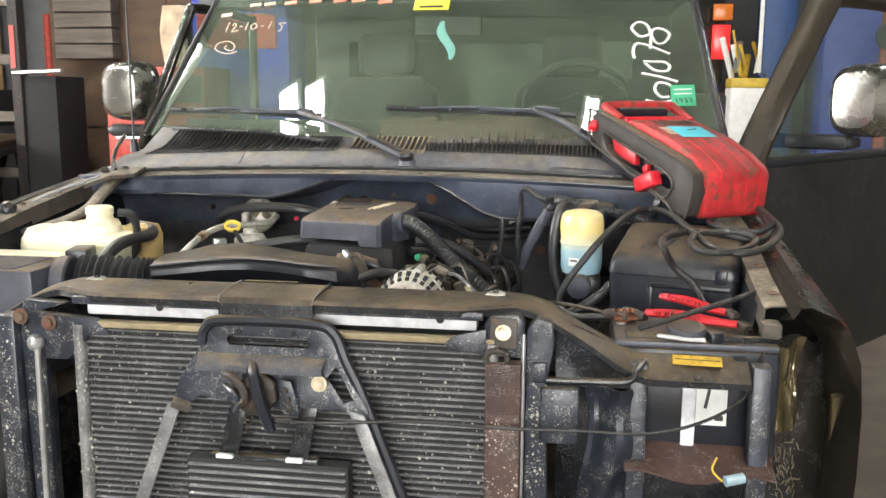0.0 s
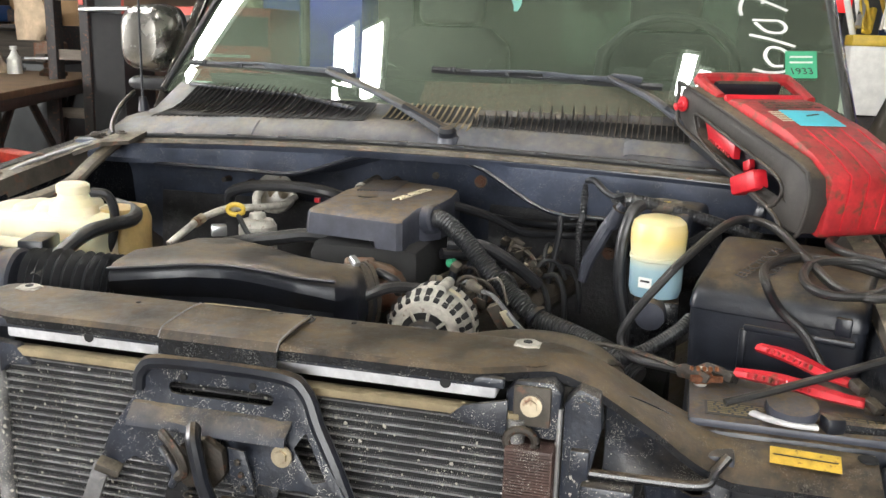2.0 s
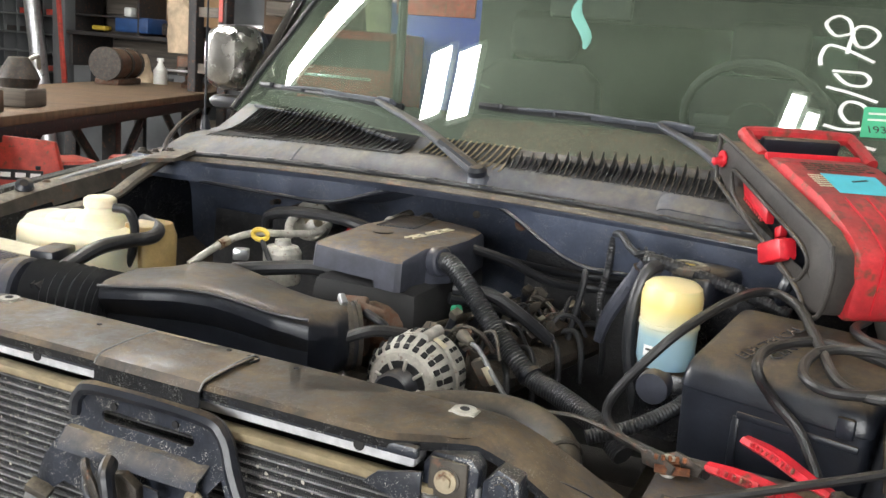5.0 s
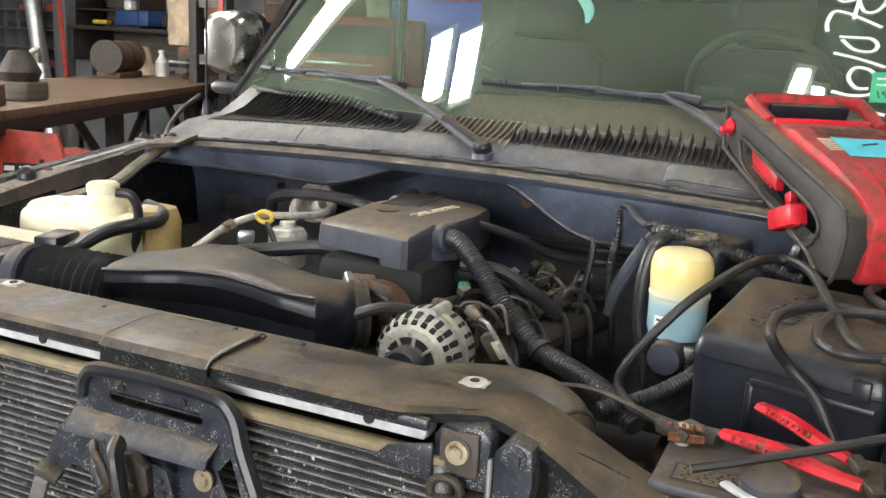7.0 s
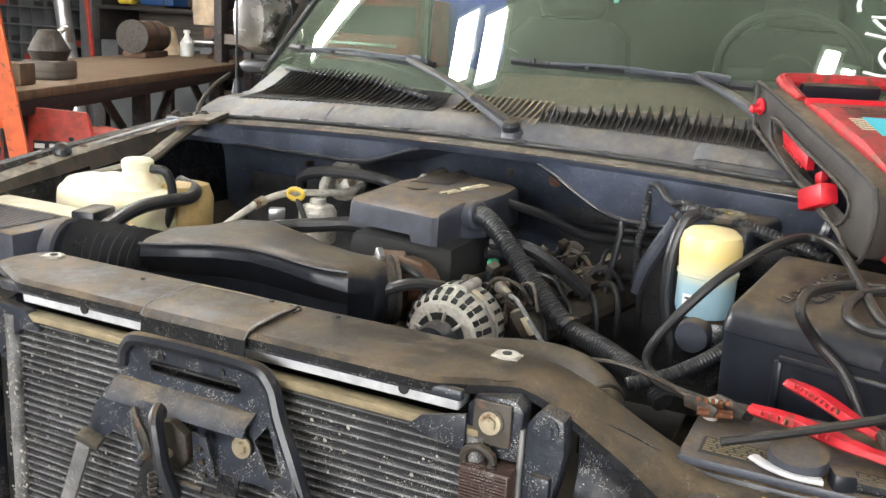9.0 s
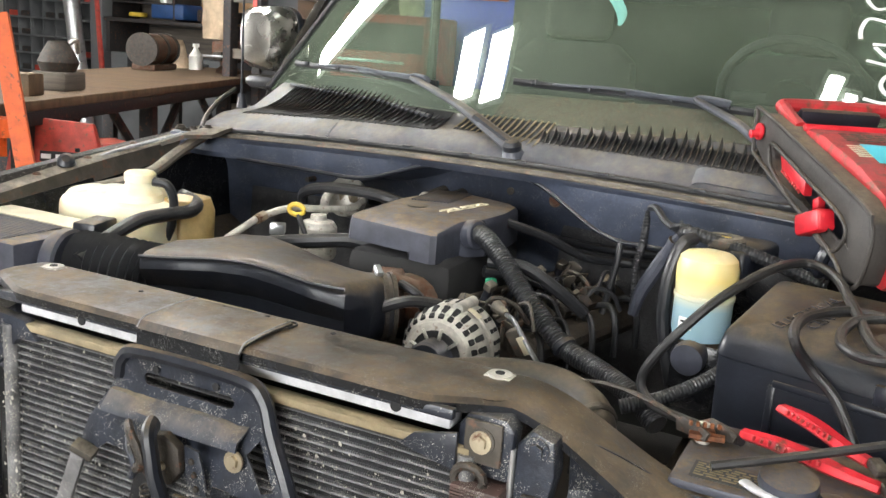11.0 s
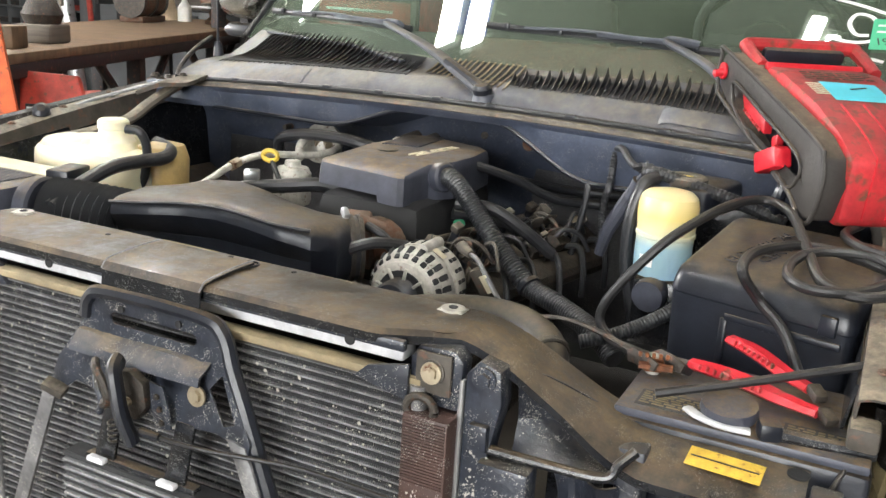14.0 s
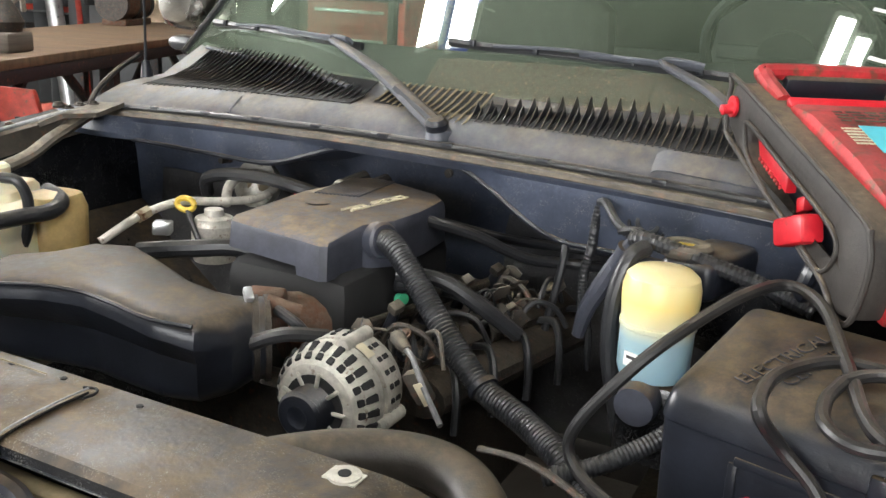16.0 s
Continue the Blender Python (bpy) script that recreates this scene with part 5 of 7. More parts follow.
part("bellows", sweep([(-0.56, 1.945, 0.985), (-0.50, 1.958, 0.985), (-0.43, 1.975, 0.98), (-0.40, 1.985, 0.977)], 0.068, 24, 8, ribs=0.011, pitch=0.017), "rubber", du, "ribbed rubber intake bellows")
ab = part("air_box", span((-0.96, 1.83, 0.78), (-0.612, 2.085, 1.036), 0.010), "plasticgrey", truck, "grey ribbed air filter box")
for k in range(15):
    part("rib", span((-0.95, 1.84 + 0.0098 * k, 1.036), (-0.655, 1.8435 + 0.0098 * k, 1.0395), 0.001, seg=1), "plasticgrey", ab)
lab = part("label", span((-0.94, 1.995, 1.0365), (-0.640, 2.066, 1.038)), "creamlabel", ab, "faded cream label", flat=True)
part("meter_flange", lathe([(0.062, 0), (0.066, 0.01), (0.066, 0.03), (0.06, 0.035)], (-0.615, 1.935, 0.985), (1, 0.2, 0), 26), "plasticgrey", ab)
part("meter_box", box((0.05, 0.085, 0.055), (-0.605, 2.02, 1.03), pose(0, 0, 0, 0, 0, 15), 0.005), "plastic", ab)
# coolant bottle
def tankring(z, k):
    return superring((-0.700, 2.21, z), (1, 0, 0), (0, 1, 0), 0.145 * k, 0.105 * k, 32, 4.5)


tk = part("coolant_tank", loft([tankring(0.88, 0.92), tankring(0.90, 1.0), tankring(1.040, 1.0), tankring(1.056, 0.985), tankring(1.066, 0.94), tankring(1.071, 0.86), tankring(1.073, 0.6)]), "tank", truck, "yellowed translucent coolant tank")
for k in range(4):
    part("lobe", loft([superring((-0.815 + 0.050 * k, 2.20 + 0.012 * k, zz + 0.005 * k), (1, 0, 0), (0, 1, 0), a, a * 2.0, 20, 2.4) for zz, a in ((1.045, 0.032), (1.066, 0.031), (1.076, 0.026), (1.081, 0.016), (1.0825, 0.005))]), "tank", tk)
part("neck", lathe([(0.055, -0.01), (0.048, 0.022), (0.034, 0.036), (0.031, 0.048), (0.034, 0.050), (0.034, 0.066), (0.028, 0.071), (0, 0.071)], (-0.645, 2.185, 1.066), seg=26), "tank", tk, "pale screw cap")
part("aged_corner", loft([superring((-0.575, 2.26, zz), (1, 0, 0), (0, 1, 0), a, a * 1.25, 18, 3) for zz, a in ((0.89, 0.045), (1.05, 0.048), (1.078, 0.04), (1.085, 0.02))]), "tankold", tk, "ambered end chamber")
part("side_hose", sweep([(-0.582, 2.16, 1.124), (-0.553, 2.17, 1.119), (-0.544, 2.18, 1.084), (-0.549, 2.18, 1.034), (-0.567, 2.18, 0.993)], 0.010, 10, 6), "rubber", tk, "grey overflow hose")
part("heater_hose", sweep([(-0.521, 1.9, 1.007), (-0.528, 1.97, 1.034), (-0.529, 2.06, 1.06), (-0.526, 2.14, 1.063), (-0.521, 2.2, 1.062), (-0.529, 2.235, 1.068), (-0.559, 2.262, 1.072), (-0.603, 2.27, 1.079)], 0.0150, 12, 8), "rubber", truck, "black coolant hose over the air box")

# alternator
AC = Vector((0.180, 2.09, 0.936))
al = part("alternator", lathe([(0.032, -0.058), (0.060, -0.055), (0.074, -0.042), (0.079, -0.027), (0.079, -0.004), (0.073, -0.002), (0.073, 0.004), (0.079, 0.006), (0.080, 0.037), (0.073, 0.055), (0.03, 0.059)], AC, (0, 1, 0), 40), "alu", truck, "oxidised aluminium alternator with slotted case")
for k in range(24):
    a = 6.28318 * k / 24
    dr = Vector((math.cos(a), 0, math.sin(a)))
    tg = Vector((-math.sin(a), 0, math.cos(a)))
    ax_ = (Vector((0, 1, 0)) + dr * 0.55).normalized()
    rot = Matrix((tg, ax_, tg.cross(ax_))).transposed().to_4x4()
    part("slot", box((0.0105, 0.032, 0.006), AC + dr * 0.0735 + Vector((0, -0.036, 0)), rot, 0.0012, 1), "near_black", al)
    rot = Matrix((tg, Vector((0, 1, 0)), dr)).transposed().to_4x4()
    part("slot", box((0.0075, 0.008, 0.006), AC + dr * 0.0785 + Vector((0, 0.017, 0)), rot, 0.001, 1), "near_black", al)
    part("slot", box((0.0075, 0.012, 0.006), AC + dr * 0.0785 + Vector((0, 0.031, 0)), rot, 0.001, 1), "near_black", al)
part("fan_opening", lathe([(0.0, 0), (0.046, 0), (0.046, 0.003), (0, 0.003)], AC + Vector((0, -0.059, 0)), (0, 1, 0), 28), "near_black", al)
for k in range(9):
    a = 6.28318 * k / 9
    dr = Vector((math.cos(a), 0, math.sin(a)))
    tg = Vector((-math.sin(a), 0, math.cos(a)))
    rot = Matrix((tg, Vector((0, 1, 0)), dr)).transposed().to_4x4()
    part("face_spoke", box((0.006, 0.006, 0.026), AC + dr * 0.040 + Vector((0, -0.0615, 0)), rot, 0.002, 1), "alu", al)
pu = part("pulley", lathe([(0.010, -0.094), (0.016, -0.097), (0.030, -0.096), (0.0345, -0.092), (0.031, -0.088), (0.0345, -0.084), (0.031, -0.080), (0.0345, -0.076), (0.031, -0.072), (0.0345, -0.068), (0.031, -0.064), (0.0345, -0.060), (0.02, -0.056)], AC, (0, 1, 0), 30), "plastic", al, "black grooved pulley")
for a in (1.35, -0.35):
    part("ear", rod(AC + Vector((math.cos(a) * 0.080, -0.02, math.sin(a) * 0.080)), AC + Vector((math.cos(a) * 0.080, 0.045, math.sin(a) * 0.080)), 0.011), "alu", al)
part("rating_label", sweep([AC + Vector((math.cos(a) * 0.0808, 0.006, math.sin(a) * 0.0808)) for a in [0.9 + 0.1 * k for k in range(6)]], 0.009, 6, 1, flatz=0.1), "creamlabel", al)
part("belt", sweep([(0.19, 2.02, 0.915), (0.26, 2.02, 0.86), (0.30, 2.02, 0.80)], 0.012, 6, 4, flatz=0.3), "rubber", al)

# hoses and looms round the engine
part("corrugated_hose", sweep([(0.104, 2.310, 1.095), (0.139, 2.295, 1.099), (0.188, 2.27, 1.071), (0.254, 2.24, 1.016), (0.310, 2.215, 0.974), (0.358, 2.193, 0.945), (0.429, 2.16, 0.932), (0.508, 2.11, 0.918), (0.56, 2.07, 0.895)], 0.0195, 16, 8, ribs=0.0019, pitch=0.0054), "rubber", truck, "ribbed black hose from the engine cover")
part("hose_tie", lathe([(0.0215, 0), (0.0235, 0.001), (0.0235, 0.009), (0.0215, 0.010)], (0.352, 2.196, 0.949), (0.75, -0.35, -0.45), 18), "plastic", truck)
part("radiator_hose", sweep([(0.22, 1.77, 0.965), (0.27, 1.825, 0.978), (0.34, 1.880, 0.984), (0.415, 1.908, 0.984), (0.475, 1.893, 0.980), (0.518, 1.850, 0.965), (0.525, 1.82, 0.90)], 0.029, 16, 8), "dustyhose", truck, "thick dusty radiator hose")
part("radiator_hose_clamp", lathe([(0.030, 0), (0.032, 0.003), (0.032, 0.010), (0.030, 0.013)], (0.512, 1.858, 0.970), (0.55, -0.75, -0.3), 20), "greaseiron", truck)
for pts, r in (([(0.118, 2.44, 1.105), (0.19, 2.50, 1.075), (0.26, 2.57, 1.03), (0.34, 2.62, 1.02), (0.44, 2.60, 1.03)], 0.010),
               ([(0.10, 2.50, 1.09), (0.20, 2.60, 1.05), (0.30, 2.68, 1.03), (0.42, 2.68, 1.04)], 0.009),
               ([(0.15, 2.30, 1.05), (0.22, 2.32, 1.045), (0.28, 2.34, 1.01), (0.33, 2.38, 0.96)], 0.013),
               ([(0.13, 2.33, 1.02), (0.22, 2.40, 1.0), (0.30, 2.46, 0.94)], 0.012),
               ([(0.04, 2.13, 1.02), (0.07, 2.10, 1.03), (0.105, 2.10, 1.015), (0.10, 2.13, 0.985)], 0.008),
               ([(-0.02, 2.05, 0.95), (0.05, 2.04, 0.99), (0.10, 2.07, 1.01), (0.14, 2.12, 1.0)], 0.011),
               ([(-0.30, 2.20, 1.03), (-0.20, 2.23, 1.045), (-0.13, 2.26, 1.05), (-0.05, 2.28, 1.03)], 0.015)):
    part("engine_hose", sweep(pts, r, 10, 7), "rubber", truck)
part("hose_grommet", lathe([(0.015, 0), (0.014, 0.01), (0.008, 0.016)], (0.345, 2.545, 1.15), (0, -0.8, -0.4), 16), "rubber", fw)
part("torn_insulation", grid([[(0.365 + 0.02 * u, 2.60 - 0.01 * u * v, 1.06 + 0.03 * v + 0.01 * u) for u in (0, 0.5, 1)] for v in (0, 0.5, 1)], 0.003), "whitestrip", fw)
part("clip_loom", sweep([(0.404, 2.508, 1.165), (0.403, 2.50, 1.12), (0.402, 2.495, 1.09), (0.397, 2.485, 1.045), (0.405, 2.47, 0.98)], 0.0085, 10, 7, ribs=0.0014, pitch=0.006), "rubber", truck, "ribbed loom hanging from a clip")
lo = part("wiring_loom", sweep([(0.500, 2.37, 1.152), (0.530, 2.362, 1.155), (0.596, 2.36, 1.142), (0.682, 2.36, 1.122), (0.76, 2.35, 1.10)], 0.0125, 10, 8, ribs=0.0014, pitch=0.006), "rubber", truck, "ribbed wiring loom")
part("loom_tail", sweep([(0.495, 2.40, 1.142), (0.470, 2.42, 1.102), (0.448, 2.42, 1.057), (0.428, 2.42, 1.014), (0.417, 2.42, 0.966)], lambda t: 0.010 + 0.005 * math.sin(3.1 * t), 10, 7), "plasticgrey", lo, "taped grey loom end")
part("loom_connector", rod((0.487, 2.405, 1.128), (0.470, 2.415, 1.09), 0.017, 0.014), "plasticgrey", lo)
part("loom_branch", sweep([(0.406, 2.505, 1.168), (0.425, 2.48, 1.172), (0.455, 2.44, 1.155), (0.490, 2.395, 1.150)], 0.007, 8, 6), "rubber", lo)
rnd = random.Random(31)
for k in range(5):
    part("tape_wrap", sweep([(0.488 + rnd.uniform(-0.012, 0.012), 2.385 + rnd.uniform(-0.01, 0.01), 1.160 + rnd.uniform(-0.01, 0.008)), (0.50 + rnd.uniform(-0.01, 0.012), 2.375, 1.164), (0.512 + rnd.uniform(-0.01, 0.014), 2.365, 1.150 + rnd.uniform(-0.01, 0.01))], 0.005, 6, 4), "rubber", lo)
part("drop_hose", sweep([(0.530, 2.335, 1.152), (0.515, 2.31, 1.140), (0.502, 2.30, 1.085), (0.501, 2.30, 1.007), (0.515, 2.30, 0.94), (0.531, 2.30, 0.88)], 0.0125, 12, 7), "rubber", truck, "black hose bending down beside the bottle")
part("thin_hose", sweep([(0.345, 2.530, 1.142), (0.352, 2.515, 1.09), (0.352, 2.50, 1.04), (0.335, 2.49, 0.93)], 0.007, 8, 7), "rubber", truck, "thin hose hanging from the firewall")
part("brake_booster", lathe([(0.0, -0.07), (0.10, -0.06), (0.125, -0.02), (0.125, 0.02), (0.09, 0.06), (0, 0.07)], (0.61, 2.62, 1.04), (0, -1, 0.05), 32), "blackmetal", truck, "round black brake booster")
mc_ = part("brake_reservoir", box((0.085, 0.16, 0.06), (0.605, 2.425, 1.112), pose(0, 0, 0, 0, 0, -15), 0.016, 3), "plastic", truck, "black brake fluid reservoir")
part("cap", lathe([(0.037, 0), (0.039, 0.004), (0.039, 0.012), (0.033, 0.017), (0.018, 0.017), (0.016, 0.014), (0, 0.014)], (0.575, 2.385, 1.139), seg=26), "rail", mc_, "dusty round screw cap")
part("cap_mark", box((0.022, 0.009, 0.0015), (0.575, 2.385, 1.154), None, 0.0005), "yelcap", mc_)

# bottle with yellow top and blue foot
rs = part("fluid_bottle", lathe([(0.030, -0.012), (0.046, -0.008), (0.050, 0.004), (0.0505, 0.062), (0.0525, 0.064), (0.0525, 0.070), (0.0505, 0.072)], (0.570, 2.285, 0.998), seg=32), "bottle", truck, "plastic fluid bottle, yellowed above and blue below")
part("yellowed_half", lathe([(0.0505, 0.072), (0.0530, 0.10), (0.0530, 0.118), (0.049, 0.134), (0.040, 0.142), (0.022, 0.146), (0, 0.147)], (0.570, 2.285, 0.998), seg=32), "bottle", rs, "aged yellow upper shell")
part("label", box((0.026, 0.001, 0.02), (0.552, 2.2353, 1.022), pose(0, 0, 0, 0, 0, -20), 0), "paperwhite", rs, flat=True)
part("print", box((0.018, 0.0008, 0.004), (0.552, 2.2342, 1.025), pose(0, 0, 0, 0, 0, -20), 0), "ink", rs, flat=True)
part("pump", lathe([(0.0, 0), (0.028, 0.003), (0.03, 0.02), (0.026, 0.045), (0.012, 0.05)], (0.565, 2.215, 0.962), (0.1, 1, 0.1), 22), "plasticgrey", rs)
part("bracket", span((0.53, 2.25, 0.86), (0.62, 2.33, 0.985), 0.01), "blackmetal", rs)

# black box beside it
bx = pose(0.791, 2.140, 0.0, 0, 0, -14.5)
def bxring(z, a, b, tilt=0.0):
    ring = superring(bx @ Vector((0, 0, z)), bx.to_3x3() @ Vector((1, 0, 0)), bx.to_3x3() @ Vector((0, 1, 0)), a, b, 56, 14)
    for p in ring:
        p.z += tilt * (bx.inverted() @ p).y / 0.109
    return ring


fb = part("fuse_box", loft([bxring(0.84, 0.134, 0.104), bxring(1.03, 0.1385, 0.109), bxring(1.032, 0.1400, 0.1105), bxring(1.042, 0.1400, 0.1105, 0.004), bxring(1.074, 0.1375, 0.108, 0.024), bxring(1.086, 0.1345, 0.105, 0.026), bxring(1.095, 0.128, 0.0985, 0.027), bxring(1.099, 0.119, 0.090, 0.027), bxring(1.100, 0.05, 0.03, 0.027)]), "plastic", truck, "big black plastic box with a dusty chamfered lid")
part("front_rib", box((0.012, 0.012, 0.09), bx @ Vector((-0.045, -0.1042, 0.965)), bx.to_3x3().to_4x4(), 0.003), "plastic", fb)
part("front_rib", box((0.17, 0.012, 0.012), bx @ Vector((0.04, -0.1050, 1.012)), bx.to_3x3().to_4x4(), 0.003), "plastic", fb)
lid = bx @ pose(0, 0, 1.1005, 13.5, 0, 0)
lettering("ELECTRICAL", 0.026, 0.001, lid @ pose(-0.045, 0.0, 0.001, 0, 0, 72), fb, "plasticgrey", "raised lid lettering")
lettering("CENTER", 0.026, 0.001, lid @ pose(-0.012, 0.0, 0.001, 0, 0, 72), fb, "plasticgrey")
part("lid_latch", box((0.024, 0.010, 0.03), bx @ Vector((0.105, -0.112, 1.04)), bx.to_3x3().to_4x4(), 0.003), "plastic", fb)

# air conditioning pipes and canister by the firewall
cn = part("canister", lathe([(0, 0), (0.040, 0.002), (0.044, 0.012), (0.044, 0.075), (0.036, 0.088), (0.020, 0.092), (0.018, 0.104), (0, 0.106)], (-0.343, 2.44, 0.946), seg=28), "alu", truck, "silver oil filler canister")
part("cap_handle", sweep([(-0.378 + 0.018 * math.cos(a), 2.40 + 0.004 * math.cos(a), 1.062 + 0.012 * math.sin(a)) for a in [k * 0.5236 for k in range(13)]], 0.006, 8, 1, cap=False), "yelcap", cn, "yellow looped dipstick handle")
part("dipstick", sweep([(-0.372, 2.40, 1.05), (-0.35, 2.39, 1.02), (-0.325, 2.385, 0.985)], 0.006, 8, 4), "rubber", cn)
ac = part("pipe_block", lathe([(0, 0), (0.05, 0.005), (0.052, 0.03), (0.03, 0.045), (0, 0.048)], (-0.386, 2.645, 1.058), (0.1, -1, 0.3), 26), "alu", truck, "silver pipe manifold on the firewall")
part("pipe", sweep([(-0.48, 2.28, 0.996), (-0.457, 2.33, 1.027), (-0.452, 2.37, 1.039), (-0.413, 2.42, 1.057), (-0.36, 2.47, 1.057), (-0.326, 2.54, 1.054), (-0.319, 2.6, 1.064)], 0.0085, 12, 8), "alu", ac, "dull aluminium pipe")
part("pipe", sweep([(-0.381, 2.52, 1.039), (-0.399, 2.55, 1.066), (-0.389, 2.575, 1.088), (-0.369, 2.6, 1.09), (-0.361, 2.63, 1.072)], 0.0105, 12, 8), "alu", ac)
for k in range(2):
    part("pipe_nut", rod(Vector((-0.398, 2.615, 1.075)) + Vector((0.03 * k, 0, 0)), Vector((-0.378, 2.6, 1.065)) + Vector((0.03 * k, 0, 0)), 0.011, seg=6), "bolt", ac)
part("pipe_nut", rod((-0.453, 2.35, 1.034), (-0.45, 2.375, 1.041), 0.013, seg=6), "bolt", ac)
part("connector", box((0.035, 0.03, 0.025), (-0.40, 2.36, 1.02), pose(0, 0, 0, 0, 0, 30), 0.004), "silver", ac)
part("bulkhead_hose", sweep([(-0.50, 2.60, 1.03), (-0.477, 2.575, 1.07), (-0.40, 2.56, 1.092), (-0.30, 2.55, 1.098), (-0.22, 2.545, 1.093), (-0.16, 2.58, 1.07)], 0.014, 10, 8), "rubber", truck, "black heater hose along the firewall")
for k in range(2):
    part("heater_pipe", sweep([(-0.16 + 0.05 * k, 2.50, 1.06), (-0.13 + 0.05 * k, 2.56, 1.10), (-0.11 + 0.05 * k, 2.62, 1.115)], 0.017, 10, 6, ribs=0.001, pitch=0.01), "rubber", truck)
    part("hose_clamp", lathe([(0.019, 0), (0.02, 0.002), (0.02, 0.01), (0.019, 0.012)], (-0.132 + 0.05 * k, 2.56, 1.097), (0.3, 0.8, 0.4), 16), "alu", truck)
part("red_tag", box((0.014, 0.01, 0.012), (-0.26, 2.60, 1.06), None, 0.002), "redbright", truck)

# engine block clutter
eb = part("engine_block", span((-0.20, 2.20, 0.55), (0.25, 2.72, 0.93), 0.03), "greaseiron", truck, "greasy engine block")
part("timing_cover", span((-0.18, 2.12, 0.55), (0.20, 2.20, 0.90), 0.03), "greaseiron", eb)
part("intake_manifold", span((-0.12, 2.20, 0.93), (0.12, 2.56, 1.055), 0.03), "near_black", eb)
part("throttle_body", rod((0.015, 2.175, 0.97), (0.055, 2.23, 0.975), 0.052), "rustiron", eb, "grimy throttle body")
part("valve", rod((0.045, 2.10, 1.035), (0.085, 2.13, 1.02), 0.016, 0.013), "rustiron", eb)
part("valve_body", box((0.06, 0.035, 0.03), (0.02, 2.135, 1.028), pose(0, 0, 0, 10, 0, 20), 0.008), "rustiron", eb)
# coil packs and plugs along the head, with their leads and clips
for k in range(5):
    x, y = 0.235 + 0.022 * k, 2.235 + 0.085 * k
    cb = part("coil_pack", box((0.040, 0.060, 0.046), (x, y, 0.948), pose(0, 0, 0, 0, 28, -14), 0.006), "greaseiron", eb, "oily ignition coil")
    part("connector", box((0.018, 0.022, 0.016), (x - 0.010, y - 0.036, 0.968), pose(0, 0, 0, 20, 25, -14), 0.003), "plastic", cb)
    part("terminal_clip", box((0.012, 0.016, 0.006), (x - 0.012, y - 0.044, 0.980), pose(0, 0, 0, 30, 20, -30), 0.001), "rail", cb)
    part("plug_lead", sweep([(x + 0.02, y, 0.95), (x + 0.055, y - 0.01, 0.955), (x + 0.075, y - 0.03, 0.92), (x + 0.080, y - 0.04, 0.86)], 0.0065, 8, 6), "rubber", cb)
for k in range(4):
    x, y = 0.165 + 0.016 * k, 2.245 + 0.09 * k
    part("injector", rod((x, y, 0.965), (x + 0.016, y, 1.012), 0.011, 0.008, 12), "plastic", eb)
    part("injector_plug", box((0.018, 0.022, 0.016), (x + 0.020, y - 0.006, 1.018), pose(0, 0, 0, 15, 25, -12), 0.003), "greaseiron" if k % 2 else "rail", eb)
part("fuel_rail", sweep([(0.150, 2.22, 0.990), (0.185, 2.35, 0.992), (0.22, 2.54, 0.99)], 0.009, 10, 5), "greaseiron", eb)
part("head_cover", sweep([(0.24, 2.20, 0.905), (0.28, 2.38, 0.905), (0.33, 2.60, 0.905)], 0.065, 16, 5, flatz=0.55), "greaseiron", eb, "oily cast rocker cover")
rnd = random.Random(77)
for k in range(46):
    u = rnd.random()
    x, y, zz = 0.175 + 0.10 * u + rnd.uniform(-0.03, 0.085), 2.17 + 0.36 * u + rnd.uniform(-0.03, 0.03), 0.955 + rnd.uniform(-0.02, 0.05)
    a_ = rnd.uniform(0, 6.28)
    ln = rnd.uniform(0.02, 0.055)
    dx, dy = ln * math.cos(a_), ln * math.sin(a_)
    part("wire", sweep([(x - dx, y - dy, zz - 0.025), (x - dx * 0.4, y - dy * 0.3, zz + rnd.uniform(0, 0.018)), (x + dx * 0.5, y + dy * 0.4, zz + rnd.uniform(-0.004, 0.014)), (x + dx, y + dy, zz - 0.035)], rnd.choice((0.0018, 0.0025, 0.0035, 0.0048)), 6, 5), rnd.choice(("rubber", "cable", "greaseiron", "rail")), eb)
    if k % 4 == 0:
        part("bracket_tab", prism([(-0.014, -0.011), (0.011, -0.014), (0.018, 0.008), (0.0, 0.016), (-0.016, 0.007)], 0.003, pose(x + 0.01, y, zz + 0.008, rnd.uniform(-40, 40), rnd.uniform(-30, 30), rnd.uniform(-40, 40)), 0.001), rnd.choice(("rail", "greaseiron")), eb)
    if k % 5 == 1:
        hexbolt(eb, (x, y - 0.01, zz + 0.006), (rnd.uniform(-0.3, 0.3), -0.6, 0.7), 0.006, rnd.choice(("rustiron", "bolt")))
part("battery_lead", sweep([(0.258, 2.14, 1.002), (0.286, 2.11, 1.004), (0.316, 2.08, 0.989), (0.343, 2.06, 0.97), (0.367, 2.04, 0.957)], 0.0042, 8, 6), "coretube", eb, "dusty grey charging lead")
part("lead_boot", rod((0.233, 2.16, 1.007), (0.263, 2.135, 1.002), 0.012, 0.007, 12), "rail", eb)
part("steering_bracket", box((0.028, 0.020, 0.050), (0.303, 2.1, 0.971), pose(0, 0, 0, 15, -28, -15), 0.006), "rail", eb, "dusty bracket with a small label")
part("bracket_label", box((0.016, 0.002, 0.034), (0.322, 2.075, 0.974), pose(0, 0, 0, 15, -28, -15), 0.001), "creamlabel", eb)
